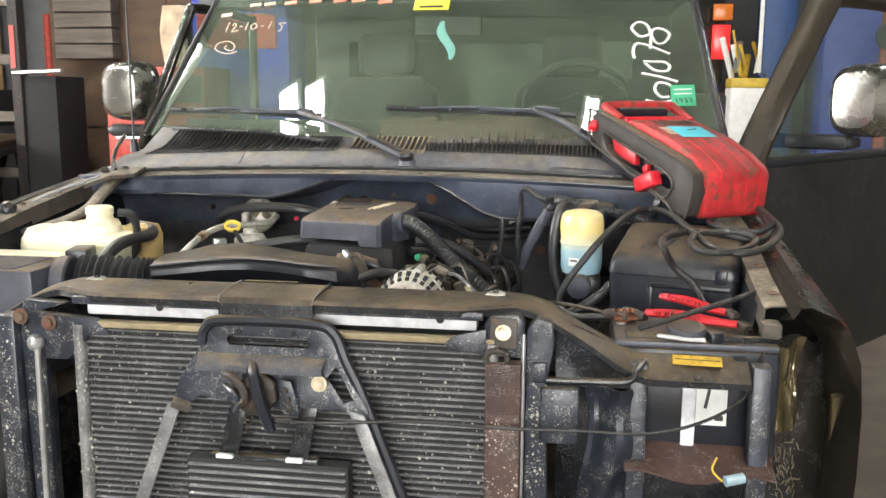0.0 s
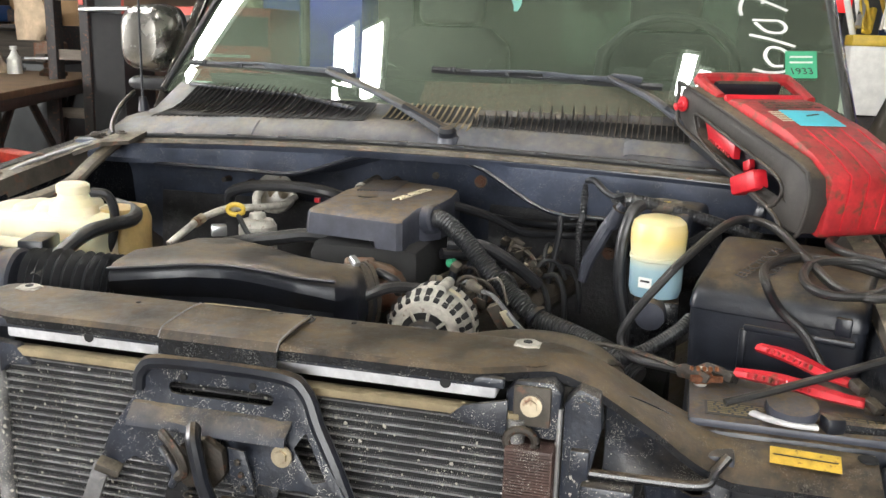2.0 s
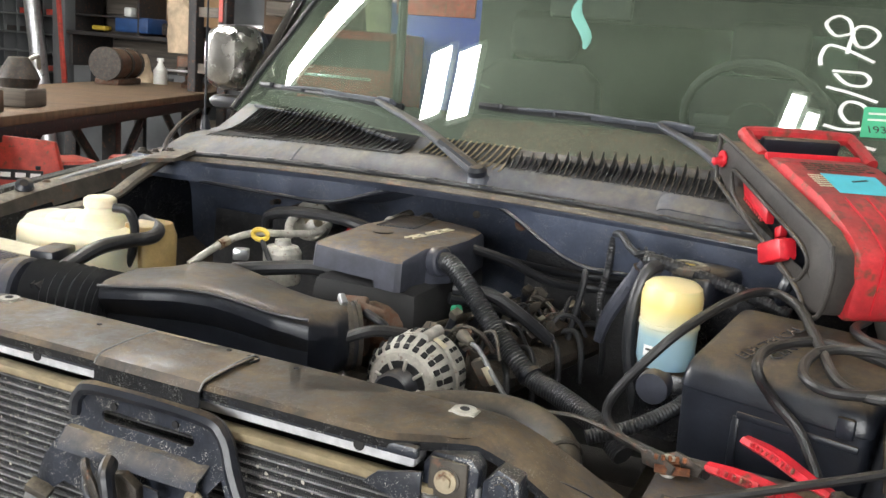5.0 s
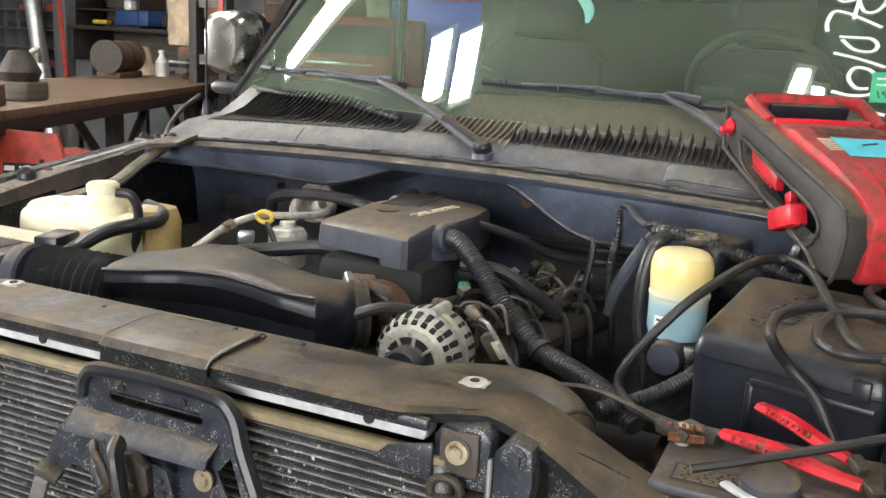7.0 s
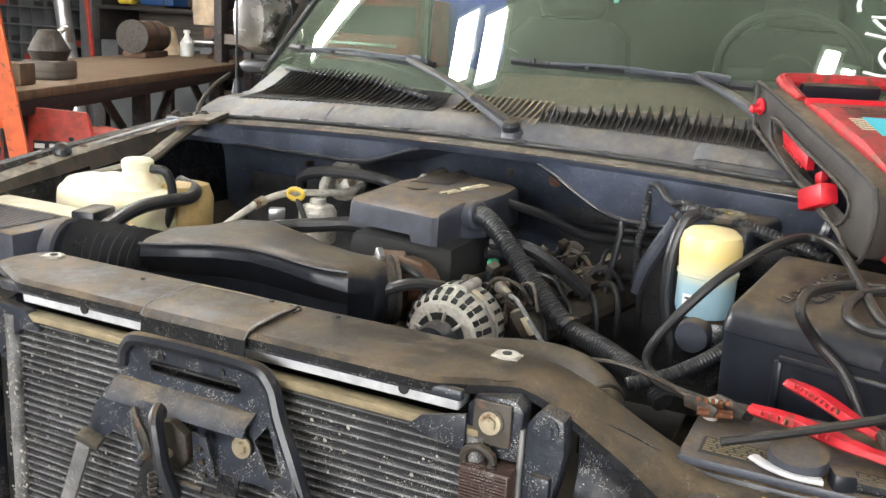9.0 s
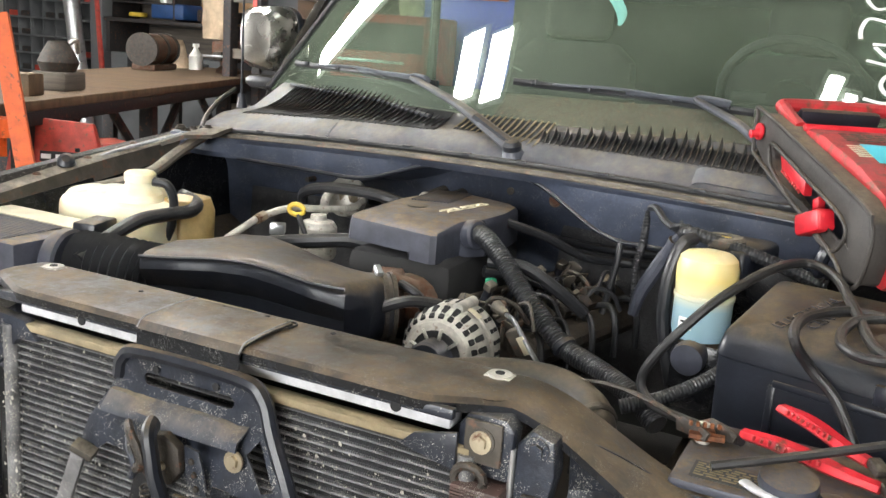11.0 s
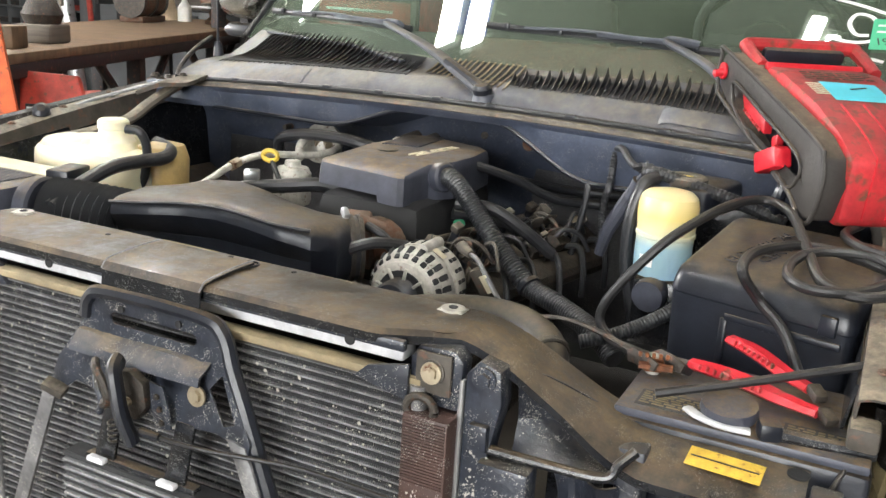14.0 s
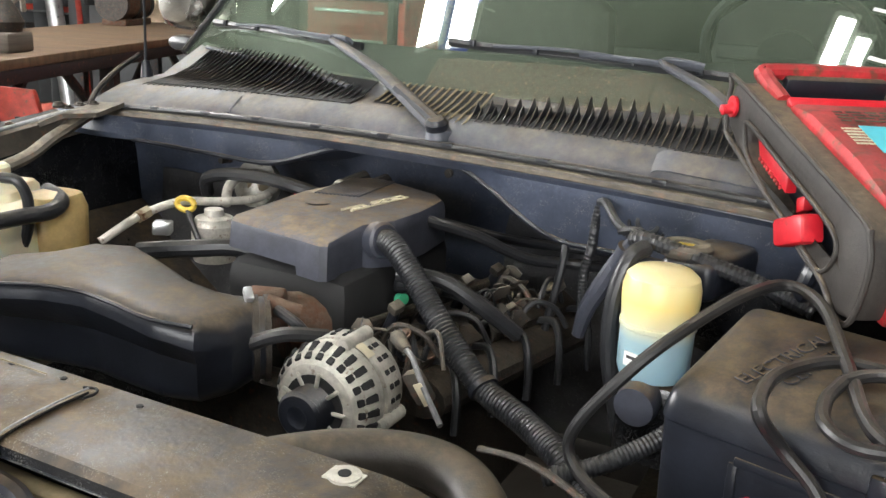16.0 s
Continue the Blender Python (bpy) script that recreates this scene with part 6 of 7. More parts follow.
part("green_plug", rod((0.154, 2.3, 1.008), (0.168, 2.294, 1.012), 0.009, seg=12), "green", eb)
part("fan_shroud", grid([[(x, 1.80, 0.965 + 0.02 * math.cos(x * 4)), (x, 1.86, 0.955), (x, 1.90, 0.90), (x, 1.91, 0.55)] for x in [-0.40 + 0.05 * k for k in range(16)]], 0.005), "plastic", truck, "black fan shroud")
part("ground_strap", sweep([(0.44, 2.00, 0.965), (0.502, 1.98, 0.978), (0.567, 1.95, 0.979), (0.633, 1.905, 0.977)], 0.0055, 8, 6, flatz=0.7), "greaseiron", truck)
part("under_loom", sweep([(0.50, 2.06, 0.915), (0.56, 2.09, 0.935), (0.615, 2.13, 0.965), (0.64, 2.16, 0.985)], 0.0125, 12, 6, ribs=0.0013, pitch=0.005), "rubber", truck)
part("strut_rod", sweep([(0.685, 1.785, 0.978), (0.76, 1.815, 0.997), (0.85, 1.86, 1.018), (0.94, 1.905, 1.040)], 0.0062, 8, 4), "cable", truck, "black rod slanting over the battery")
# wheels and frame under the truck
for x in (-0.85, 0.92):
    w = part("front_wheel", lathe([(0.20, -0.12), (0.36, -0.11), (0.385, -0.07), (0.385, 0.07), (0.36, 0.11), (0.20, 0.12)], (x, 2.28, 0.385), (1, 0, 0), 36), "tyre", truck, "front tyre")
    part("rim", lathe([(0.05, -0.10), (0.20, -0.10), (0.20, 0.10), (0.05, 0.10)], (x, 2.28, 0.385), (1, 0, 0), 24), "silver", w)
for x in (-0.45, 0.5):
    part("frame_rail", span((x - 0.04, 1.70, 0.40), (x + 0.04, 4.6, 0.52), 0.01), "greaseiron", truck)

# ---- battery ----
bt = thing("battery", "black car battery with a dusty top and white side label", "battery", (0.79, 1.87, 0.74))
part("case", span((0.635, 1.765, 0.74), (0.945, 1.985, 0.945), 0.008), "plastic", bt)
part("top", span((0.638, 1.768, 0.945), (0.942, 1.982, 0.958), 0.004), "plasticgrey", bt)
part("front_label", span((0.795, 1.7620, 0.80), (0.852, 1.764, 0.912)), "paperwhite", bt, "white front label", flat=True)
part("print", box((0.006, 0.001, 0.07), (0.818, 1.7610, 0.868), pose(0, 0, 0, 0, 10, 0)), "ink", bt, flat=True)
part("print", box((0.016, 0.001, 0.010), (0.838, 1.7610, 0.815)), "ink", bt, flat=True)
part("white_guard", span((0.768, 1.756, 0.75), (0.794, 1.763, 0.915), 0.003), "whitestrip", bt)
for x0, x1, s in ((0.66, 0.755, 3), (0.84, 0.925, 4)):
    part("top_label", span((x0, 1.785, 0.9585), (x1, 1.835, 0.9595)), "ink", bt, "dirty black caution label with tan print", flat=True)
    bars(bt, pose((x0 + x1) / 2, 1.81, 0.9602, -90, 0, 0), x1 - x0 - 0.008, 0.042, 6, "tan", 0.0006, s)
tm = part("terminal", lathe([(0.010, 0), (0.009, 0.03), (0, 0.031)], (0.655, 1.90, 0.955), seg=14), "alu", bt)
part("terminal_clamp", box((0.030, 0.026, 0.020), (0.655, 1.898, 0.972), pose(0, 0, 0, 0, 0, 20), 0.006), "copper", bt, "corroded copper clamp")
for dx, dz in ((-0.018, 0.0), (0.020, 0.002)):
    part("clamp_jaw", prism([(-0.030, -0.010), (0.018, -0.012), (0.024, 0.002), (0.012, 0.010), (-0.012, 0.009), (-0.034, 0.003)], 0.005, pose(0.655 + dx * 0.9, 1.896 + dx * 0.3, 0.980 + dz, 10, 0, 150), 0.001), "greaseiron", bt, "blackened clamp jaw")
for k in range(5):
    part("jaw_tooth", box((0.005, 0.006, 0.007), (0.640 + 0.009 * k, 1.878 + 0.002 * k, 0.990), pose(0, 0, 0, 0, 0, 20), 0.001, 1), "copper", bt)
part("clamp_bolt", rod((0.64, 1.875, 0.975), (0.685, 1.885, 0.975), 0.006, seg=6), "copper", bt)
cp = part("filler_cap", lathe([(0.034, 0), (0.036, 0.006), (0.034, 0.016), (0.0, 0.018)], (0.775, 1.80, 0.968), (0, -0.15, 1), 26), "plasticgrey", bt, "round grey cap")
part("cap_strap", sweep([(0.725, 1.80, 0.962), (0.745, 1.775, 0.966), (0.775, 1.765, 0.966), (0.805, 1.772, 0.964)], 0.008, 8, 6, flatz=0.5), "whitestrip", bt, "white strap round the cap")
part("nut_cover", box((0.028, 0.028, 0.024), (0.826, 1.782, 0.968), pose(0, 0, 0, 0, 0, 20), 0.006), "plastic", bt)
part("hold_down", sweep([(0.83, 1.782, 0.965), (0.88, 1.79, 0.962), (0.945, 1.80, 0.962)], 0.009, 8, 4), "blackmetal", bt)

# ---- jump starter pack ----
L_ = Vector((0.205, -0.30, -0.115)).normalized()
W_ = Vector((0, 0, 1)).cross(L_).normalized()
W_ = W_ if W_.x > 0 else -W_
H_ = W_.cross(L_).normalized()
H_ = H_ if H_.z > 0 else -H_
org = Vector((0.595, 2.525, 1.36))
rot = Matrix((W_, -L_, H_)).transposed().to_4x4()
# own axes: x across to the fender, y up towards the glass, z out of its top; origin at the far upper edge of the bumper
jp = thing("jump_starter", "red and black jump starter pack with cables, lying on the cowl", "jump starter", org, rot=rot)
side = [(-0.055, -0.10), (-0.055, -0.012), (-0.075, 0.006), (-0.10, 0.030), (-0.15, 0.0415), (-0.28, 0.0435), (-0.36, 0.034), (-0.412, 0.020), (-0.430, 0.008), (-0.447, -0.085), (-0.435, -0.10)]
body = part("body", prism(side, 0.192, Matrix(((0, 1, 0, 0.030), (1, 0, 0, 0), (0, 0, 1, 0), (0, 0, 0, 1))), 0.010), "red", jp, "scuffed red plastic case, dirty and worn")
for k in range(4):
    part("groove", sweep([(0.072 + 0.040 * k + 0.004 * math.sin(6 * j), y, z_ + 0.0008) for j, (y, z_) in enumerate(((-0.285, 0.0430), (-0.36, 0.0345), (-0.412, 0.0205), (-0.4305, 0.007), (-0.4455, -0.08)))], 0.0016, 6, 3), "redbright", body)
part("top_ridge", box((0.19, 0.016, 0.012), (0.126, -0.088, 0.026), pose(0, 0, 0, 40, 0, 0), 0.004), "redbright", body)
part("tail_shell", box((0.18, 0.06, 0.09), (0.130, -0.03, -0.055), None, 0.012), "bumper", body)
out = [(-0.01, 0.0), (-0.36, 0.0), (-0.412, -0.014), (-0.432, -0.05), (-0.432, -0.108), (-0.40, -0.122), (-0.33, -0.100), (-0.05, -0.082), (-0.005, -0.068), (0.012, -0.015)]
hole = [(-0.068, -0.038), (-0.20, -0.041), (-0.335, -0.046), (-0.362, -0.072), (-0.335, -0.108), (-0.24, -0.102), (-0.105, -0.082), (-0.072, -0.062)]
mb = Matrix(((0, 1, 0, -0.006), (1, 0, 0, 0), (0, 0, 1, 0.022), (0, 0, 0, 1)))
part("bumper", prism([(a, b * 1.05) for a, b in out], 0.056, mb, 0.008, (hole,)), "bumper", jp, "thick dusty black rubber bumper frame")
part("bumper_rim", sweep([mb @ Vector((a, -0.002, b * 1.05)) for a, b in out + out[:2]], 0.004, 8, 4), "bumper", jp)
part("hole_rim", sweep([mb @ Vector((a, -0.001, b)) for a, b in hole + hole[:2]], 0.0035, 8, 4), "bumper", jp)
part("recess_plate", span((0.0235, -0.40, -0.105), (0.0295, -0.03, 0.005), 0.002), "plastic", jp)
part("control_panel", prism([(-0.080, -0.022), (-0.190, -0.026), (-0.200, -0.056), (-0.106, -0.050)], 0.016, Matrix(((0, 1, 0, 0.0035), (1, 0, 0, 0), (0, 0, 1, 0), (0, 0, 0, 1))), 0.002), "redbright", jp, "bright red control panel")
for k in range(9):
    part("panel_tooth", box((0.004, 0.005, 0.006), (0.003, -0.112 - 0.009 * k, -0.0505 - 0.0006 * k), None, 0.001, 1), "red", jp)
part("red_peg", prism([(-0.222, -0.050), (-0.238, -0.036), (-0.246, -0.054), (-0.232, -0.068)], 0.014, Matrix(((0, 1, 0, 0.0075), (1, 0, 0, 0), (0, 0, 1, 0), (0, 0, 0, 1))), 0.002), "redbright", jp)
part("switch", box((0.034, 0.074, 0.038), (-0.008, -0.274, -0.068), pose(0, 0, 0, -38, 0, 0), 0.007), "redbright", jp, "red clamp rest")
part("cable_boot", sweep([(0.012, -0.305, -0.085), (-0.004, -0.325, -0.095), (-0.006, -0.325, -0.125), (0.004, -0.315, -0.140)], 0.011, 10, 6), "plastic", jp)
part("knob", lathe([(0.008, 0), (0.010, 0.006), (0.007, 0.014), (0.008, 0.022), (0, 0.026)], (-0.004, -0.013, -0.018), (-1, 0, -0.2), 16), "redbright", jp)
part("knob_ring", lathe([(0.008, 0), (0.016, 0.0), (0.016, 0.004), (0.008, 0.004)], (-0.0075, -0.013, -0.016), (-1, 0, 0), 18), "redbright", jp)
hd = part("handle", sweep([(0.035, -0.07, 0.018), (0.035, 0.0, 0.026), (0.055, 0.014, 0.030), (0.235, 0.014, 0.030), (0.258, 0.0, 0.026), (0.262, -0.07, 0.012)], 0.013, 10, 8), "red", jp, "red carrying handle")
part("grip", box((0.165, 0.022, 0.048), (0.145, -0.004, 0.008), None, 0.009), "plastic", hd, "black rubber grip")
part("tape", box((0.102, 0.074, 0.001), (0.124, -0.235, 0.0455), pose(0, 0, 0, 0, 0, -3)), "cyan", jp, "turquoise tape with a pen stroke", flat=True)
part("pen_stroke", box((0.034, 0.004, 0.0008), (0.135, -0.222, 0.0465), pose(0, 0, 0, 0, 0, 14)), "ink", jp, flat=True)
bars(jp, pose(0.062, -0.225, 0.0455, -90, 0, 0), 0.03, 0.05, 6, "creamlabel", 0.0006, 8)
bars(jp, pose(0.125, -0.165, 0.0445, -90, 0, 0), 0.13, 0.035, 4, "bumper", 0.0006, 18)
inv_ = (Matrix.Translation(org) @ rot).inverted()
wl = lambda pts: [inv_ @ Vector(p) for p in pts]
part("clamp_cable", sweep(wl([(0.705, 1.895, 0.975), (0.66, 1.93, 0.965), (0.60, 2.0, 0.945), (0.55, 2.06, 0.932), (0.524, 2.08, 0.955), (0.537, 2.08, 0.998), (0.582, 2.085, 1.063), (0.624, 2.11, 1.110), (0.679, 2.20, 1.146), (0.724, 2.28, 1.150), (0.773, 2.24, 1.144), (0.812, 2.12, 1.122), (0.846, 2.00, 1.104), (0.90, 1.97, 1.10), (0.96, 2.02, 1.11), (1.0, 2.12, 1.13), (0.98, 2.24, 1.16)]), 0.0078, 10, 8), "cable", jp, "black jumper cable looped over the box")
part("clamp_cable", sweep(wl([(0.84, 1.975, 0.974), (0.808, 2.0, 1.023), (0.769, 2.01, 1.057), (0.743, 1.991, 1.1), (0.744, 2.05, 1.112), (0.77, 2.1, 1.116), (0.807, 2.127, 1.12), (0.851, 2.131, 1.118), (0.893, 2.112, 1.115)] + [(0.955, 2.09, 1.11), (0.985, 2.16, 1.13), (0.975, 2.25, 1.16)]), 0.0078, 10, 8), "cable", jp)
part("clamp_cable", sweep(wl([(0.812, 2.075, 1.118), (0.800, 2.03, 1.111), (0.806, 1.985, 1.104), (0.84, 1.962, 1.100), (0.90, 1.985, 1.104), (0.94, 2.06, 1.118), (0.90, 2.11, 1.124), (0.84, 2.10, 1.122), (0.812, 2.075, 1.118)]), 0.0074, 10, 8), "cable", jp)
part("clamp_cable", sweep(wl([(0.88, 2.27, 1.135), (0.86, 2.20, 1.130), (0.895, 2.13, 1.128), (0.95, 2.11, 1.125), (1.0, 2.16, 1.14)]), 0.0074, 10, 8), "cable", jp)


def clamp(a, b, label):
    a, b = Vector(a), Vector(b)
    d = (b - a).normalized()
    pr = [inv_ @ p for p in (a, a.lerp(b, 0.35) + Vector((0, 0, 0.004)), a.lerp(b, 0.75), b)]
    c = part("clamp", sweep(pr, lambda t: 0.011 + 0.004 * math.sin(3.14 * min(1, t * 1.2)), 6, 6, flatz=0.6), "redbright", jp, label)
    for k in range(9):
        p = inv_ @ (a.lerp(b, 0.12 + 0.06 * k) + Vector((-0.004, -0.013, 0.006)))
        part("grip_tooth", box((0.004, 0.005, 0.008), p, None, 0.001, 1), "red", c)
    tip = inv_ @ (b + d * 0.012)
    part("jaw", box((0.018, 0.026, 0.013), tip, None, 0.003), "greaseiron", c)
    return c


clamp((0.704, 1.905, 0.982), (0.875, 1.84, 0.980), "bright red jumper clamp on the battery")
clamp((0.742, 1.985, 1.0), (0.86, 1.875, 0.995), "second red clamp handle")


# ---- the workshop ----
setting("floor", span((-9.6, -7.2, -0.12), (9.2, 13.2, 0.0)), "concrete", "oil-stained concrete floor", "floor")
setting("ground", span((-60, -160, -0.14), (60, -7.2, -0.02)), "concrete", "paved yard outside the bay door", "ground")
setting("ceiling", span((-9.6, -7.2, 4.6), (9.2, 13.2, 4.75)), "ceiling", "dark roof deck", "ceiling")
setting("wall_north", span((-9.6, 13.0, 0), (9.2, 13.2, 4.6)), "wallgrey", "dim grey back wall", "wall")
setting("wall_east", span((9.0, -7.0, 0), (9.2, 13.0, 4.6)), "paintwall", "pale painted side wall", "wall")
ww = setting("wall_west", span((-9.6, -7.0, 0), (-9.4, 13.0, 4.6)), "paintwall", "pale painted side wall", "wall")
for a, c in (((-9.6, -7.2, 0), (-2.0, -7.0, 4.6)), ((3.6, -7.2, 0), (9.2, -7.0, 4.6)), ((-2.0, -7.2, 3.9), (3.6, -7.0, 4.6))):
    setting("wall_south", span(a, c), "paintwall", "front wall round the open bay door", "wall")
bw = setting("partition", span((-9.4, 8.75, 0), (-3.9, 8.85, 3.6)), "wallgrey", "boarded partition behind the bench", "wall")
for k in range(13):
    part("board", span((-9.3, 8.70, 0.05 + 0.27 * k), (-5.4, 8.748, 0.31 + 0.27 * k), 0.006, seg=1), "slat", bw, flat=True)
bp = setting("partition", span((-4.1, 7.6, 0), (-1.9, 7.7, 3.4)), "wallgrey", "partition of brown boards", "wall")
for k in range(2):
    for q in range(3):
        part("plywood_sheet", span((-4.08 + 1.09 * k, 7.555, 0.02 + 1.12 * q), (-3.0 + 1.09 * k, 7.598, 1.13 + 1.12 * q), 0.004, seg=1), "ply", bp, flat=True)
for q in range(4):
    part("stacked_plank", span((-3.95, 7.40, 1.72 + 0.13 * q), (-3.42, 7.55, 1.84 + 0.13 * q), 0.006, seg=1), "slat", bp, flat=True)


def ceiling_or_fill_light(at, sx, sy):
    lt = thing("ceiling_or_fill_light", "white fluorescent ceiling light, switched on, the unseen ones added as fill", "ceiling light", (at[0], at[1], at[2]), "ceiling lights")
    x, y, z = at
    part("housing", span((x - sx / 2 - 0.03, y - sy / 2 - 0.03, z + 0.02), (x + sx / 2 + 0.03, y + sy / 2 + 0.03, z + 0.09), 0.01), "lampbody", lt)
    part("diffuser", span((x - sx / 2, y - sy / 2, z), (x + sx / 2, y + sy / 2, z + 0.018), 0.003), "tube", lt)
    for dx in (-0.4, 0.4):
        part("hanger", rod((x + dx * sx, y, z + 0.08), (x + dx * sx, y, 4.6), 0.006, seg=6), "lampbody", lt)
    return lt


# first five follow reflections in the glass; last four are unseen, added for brightness
for x, y, sx, sy in ((-2.13, 3.71, 0.22, 0.46), (-1.80, 3.63, 0.21, 0.46), (0.99, 3.33, 0.11, 0.22), (1.14, 3.31, 0.09, 0.12), (-4.2, 4.95, 1.6, 0.24), (0.5, -1.2, 1.2, 0.25), (2.6, -0.6, 1.2, 0.25), (-2.4, -0.8, 1.2, 0.25), (4.0, 6.4, 1.2, 0.2)):
    ceiling_or_fill_light((x, y, 4.2), sx, sy)

# bench
bd, bn = Vector((-0.37, 0.93, 0)).normalized(), Vector((-0.93, -0.37, 0)).normalized()
brot = Matrix((bd, -bn, UP)).transposed().to_4x4()
bo = Vector((-4.1, 6.92, 0.0))
bench = thing("workbench", "long steel-legged workbench with a worn wooden top", "workbench", bo, rot=brot)
# own axes: x along to its far end, y towards the truck, z up
part("top", box((6.1, 1.1, 0.05), (-1.85, -0.55, 1.025), None, 0.006), "benchwood", bench)
part("front_rail", box((6.1, 0.04, 0.07), (-1.85, -0.02, 0.965), None, 0.004), "darkframe", bench)
for x in (1.05, -0.4, -1.9, -3.4, -4.75):
    for y in (-0.08, -1.02):
        part("leg", box((0.09, 0.09, 0.97), (x, y, 0.485), None, 0.004), "darkframe", bench)
    for s in (-1, 1):
        if -4.7 < x + s * 0.5 < 1.1:
            part("brace", rod((x, -0.08, 0.50), (x + s * 0.55, -0.08, 0.94), 0.028, seg=6), "darkframe", bench)
def onb(x, y, z):
    return bo + brot.to_3x3() @ Vector((x, y, z))


def on_bench(name, label, cat, x, y):
    return thing(name, label, cat, onb(x, y, 1.05), rot=brot)


v = on_bench("bench_vise", "rusty iron bench vise at the bench end", "vise", 0.40, -0.30)
part("base", lathe([(0.11, 0), (0.11, 0.03), (0.07, 0.06), (0.08, 0.12), (0, 0.13)], (0, 0, 0), seg=20), "rustiron", v)
part("fixed_jaw", box((0.16, 0.20, 0.16), (0.04, 0, 0.20), None, 0.02), "rustiron", v)
part("moving_jaw", box((0.08, 0.20, 0.15), (-0.14, 0, 0.20), None, 0.02), "rustiron", v)
part("slide", box((0.36, 0.08, 0.07), (-0.15, 0, 0.15), None, 0.01), "greaseiron", v)
part("screw_handle", rod((-0.33, -0.12, 0.15), (-0.33, 0.12, 0.15), 0.01), "silver", v)
j = on_bench("jug", "white plastic jug standing on the workbench", "jug", 0.60, -0.67)
part("body", loft([superring((0, 0, z), (1, 0, 0), (0, 1, 0), a, a * 0.7, 18, 3) for z, a in ((0, 0.075), (0.12, 0.075), (0.17, 0.035), (0.20, 0.022))]), "paperwhite", j)
part("cap", lathe([(0.03, 0), (0.03, 0.03), (0, 0.031)], (0, 0, 0.20), seg=14), "paperwhite", j)
c = on_bench("engine_core", "rusty cylindrical starter motor core", "motor", 0.10, -0.85)
part("barrel", rod((-0.26, 0, 0.17), (0.22, 0, 0.17), 0.125, seg=26), "rustiron", c)
for x in (-0.26, 0.0, 0.22):
    part("band", rod((x - 0.02, 0, 0.17), (x + 0.02, 0, 0.17), 0.135, seg=26), "greaseiron", c)
part("foot", box((0.5, 0.2, 0.05), (0, 0, 0.025), None, 0.01), "rustiron", c)
g_ = on_bench("carburettor", "greenish old carburettor on a block", "carburettor", -2.72, -0.25)
part("base", box((0.24, 0.20, 0.10), (0, 0, 0.05), None, 0.015), "slat", g_)
part("bowl", lathe([(0.09, 0), (0.11, 0.05), (0.08, 0.11), (0.05, 0.16), (0, 0.165)], (0, 0, 0.10), seg=18), "greaseiron", g_)
part("lever", sweep([(0.05, 0, 0.22), (0.12, 0.04, 0.27), (0.18, 0.02, 0.20)], 0.015, 8, 4), "alu", g_)
w_ = on_bench("wood_block", "scrap wooden block lying on the workbench", "block", -3.2, -0.18)
part("block", box((0.15, 0.13, 0.11), (0, 0, 0.055), None, 0.01), "benchwood", w_)
t_ = on_bench("shop_rags", "stained shop rags in a heap", "rags", 0.75, -0.9)
part("heap", loft([superring((0.02 * math.sin(k * 2), 0, 0.05 * k), (1, 0, 0), (0, 1, 0), 0.16 - 0.02 * k + 0.02 * math.sin(k * 3), 0.12 - 0.015 * k, 16, 2.2) for k in range(6)]), "cloth", t_)

# back row behind the bench: bins, poles, cabinet and shelf
b_ = thing("parts_bin_rack", "dark steel rack of small parts bins with red fronts", "bin rack", (-7.6, 8.3, 0))
for k in range(6):
    part("shelf", span((-8.6, 8.15, 0.78 + 0.2 * k), (-7.2, 8.6, 0.80 + 0.2 * k), 0.003), "wallgrey", b_)
for k in range(8):
    part("divider", span((-8.6 + 0.2 * k, 8.15, 0), (-8.59 + 0.2 * k, 8.6, 1.82), 0.002), "wallgrey", b_)
rnd = random.Random(3)
for i in range(7):
    for k in range(5):
        if rnd.random() < 0.5:
            part("bin_front", span((-8.57 + 0.2 * i, 8.17, 0.80 + 0.2 * k), (-8.42 + 0.2 * i, 8.4, 0.86 + 0.2 * k), 0.006), rnd.choice(("machinered", "machinered", "darkframe")), b_)
p_ = thing("steel_pole", "shiny steel pole leaning at the wall", "pole", (-7.1, 7.9, 0))
part("pole", rod((-7.02, 7.9, 0), (-7.52, 8.0, 2.6), 0.085, seg=20), "silver", p_)
p_ = thing("steel_column", "grey steel building column", "column", (-7.05, 8.1, 0))
part("column", span((-7.15, 8.05, 0), (-6.97, 8.2, 4.6), 0.01), "wallgrey", p_)
part("conduit", rod((-6.90, 8.05, 0), (-7.08, 8.05, 2.1), 0.03, seg=12), "machinered", p_, "red conduit")
c_ = thing("steel_cabinet", "dark steel cabinet with a cluttered open shelf", "cabinet", (-6.1, 8.3, 0))
part("body", span((-6.85, 8.05, 0), (-5.2, 8.6, 1.10), 0.01), "wallgrey", c_)
part("recess", span((-6.6, 8.04, 0.75), (-5.5, 8.07, 1.06), 0.004), "near_black", c_)
part("top", span((-6.9, 8.0, 1.42), (-5.2, 8.6, 1.46), 0.006), "darkframe", c_)
for x in (-6.88, -5.24):
    part("upright", span((x, 8.02, 1.1), (x + 0.05, 8.6, 1.46), 0.004), "darkframe", c_)
for z_ in (1.62, 1.84):
    part("shelf", span((-7.0, 8.2, z_), (-6.1, 8.6, z_ + 0.02), 0.004), "darkframe", c_)
for x in (-7.0, -6.12):
    part("upright", span((x, 8.2, 1.46), (x + 0.03, 8.6, 2.1), 0.004), "darkframe", c_)
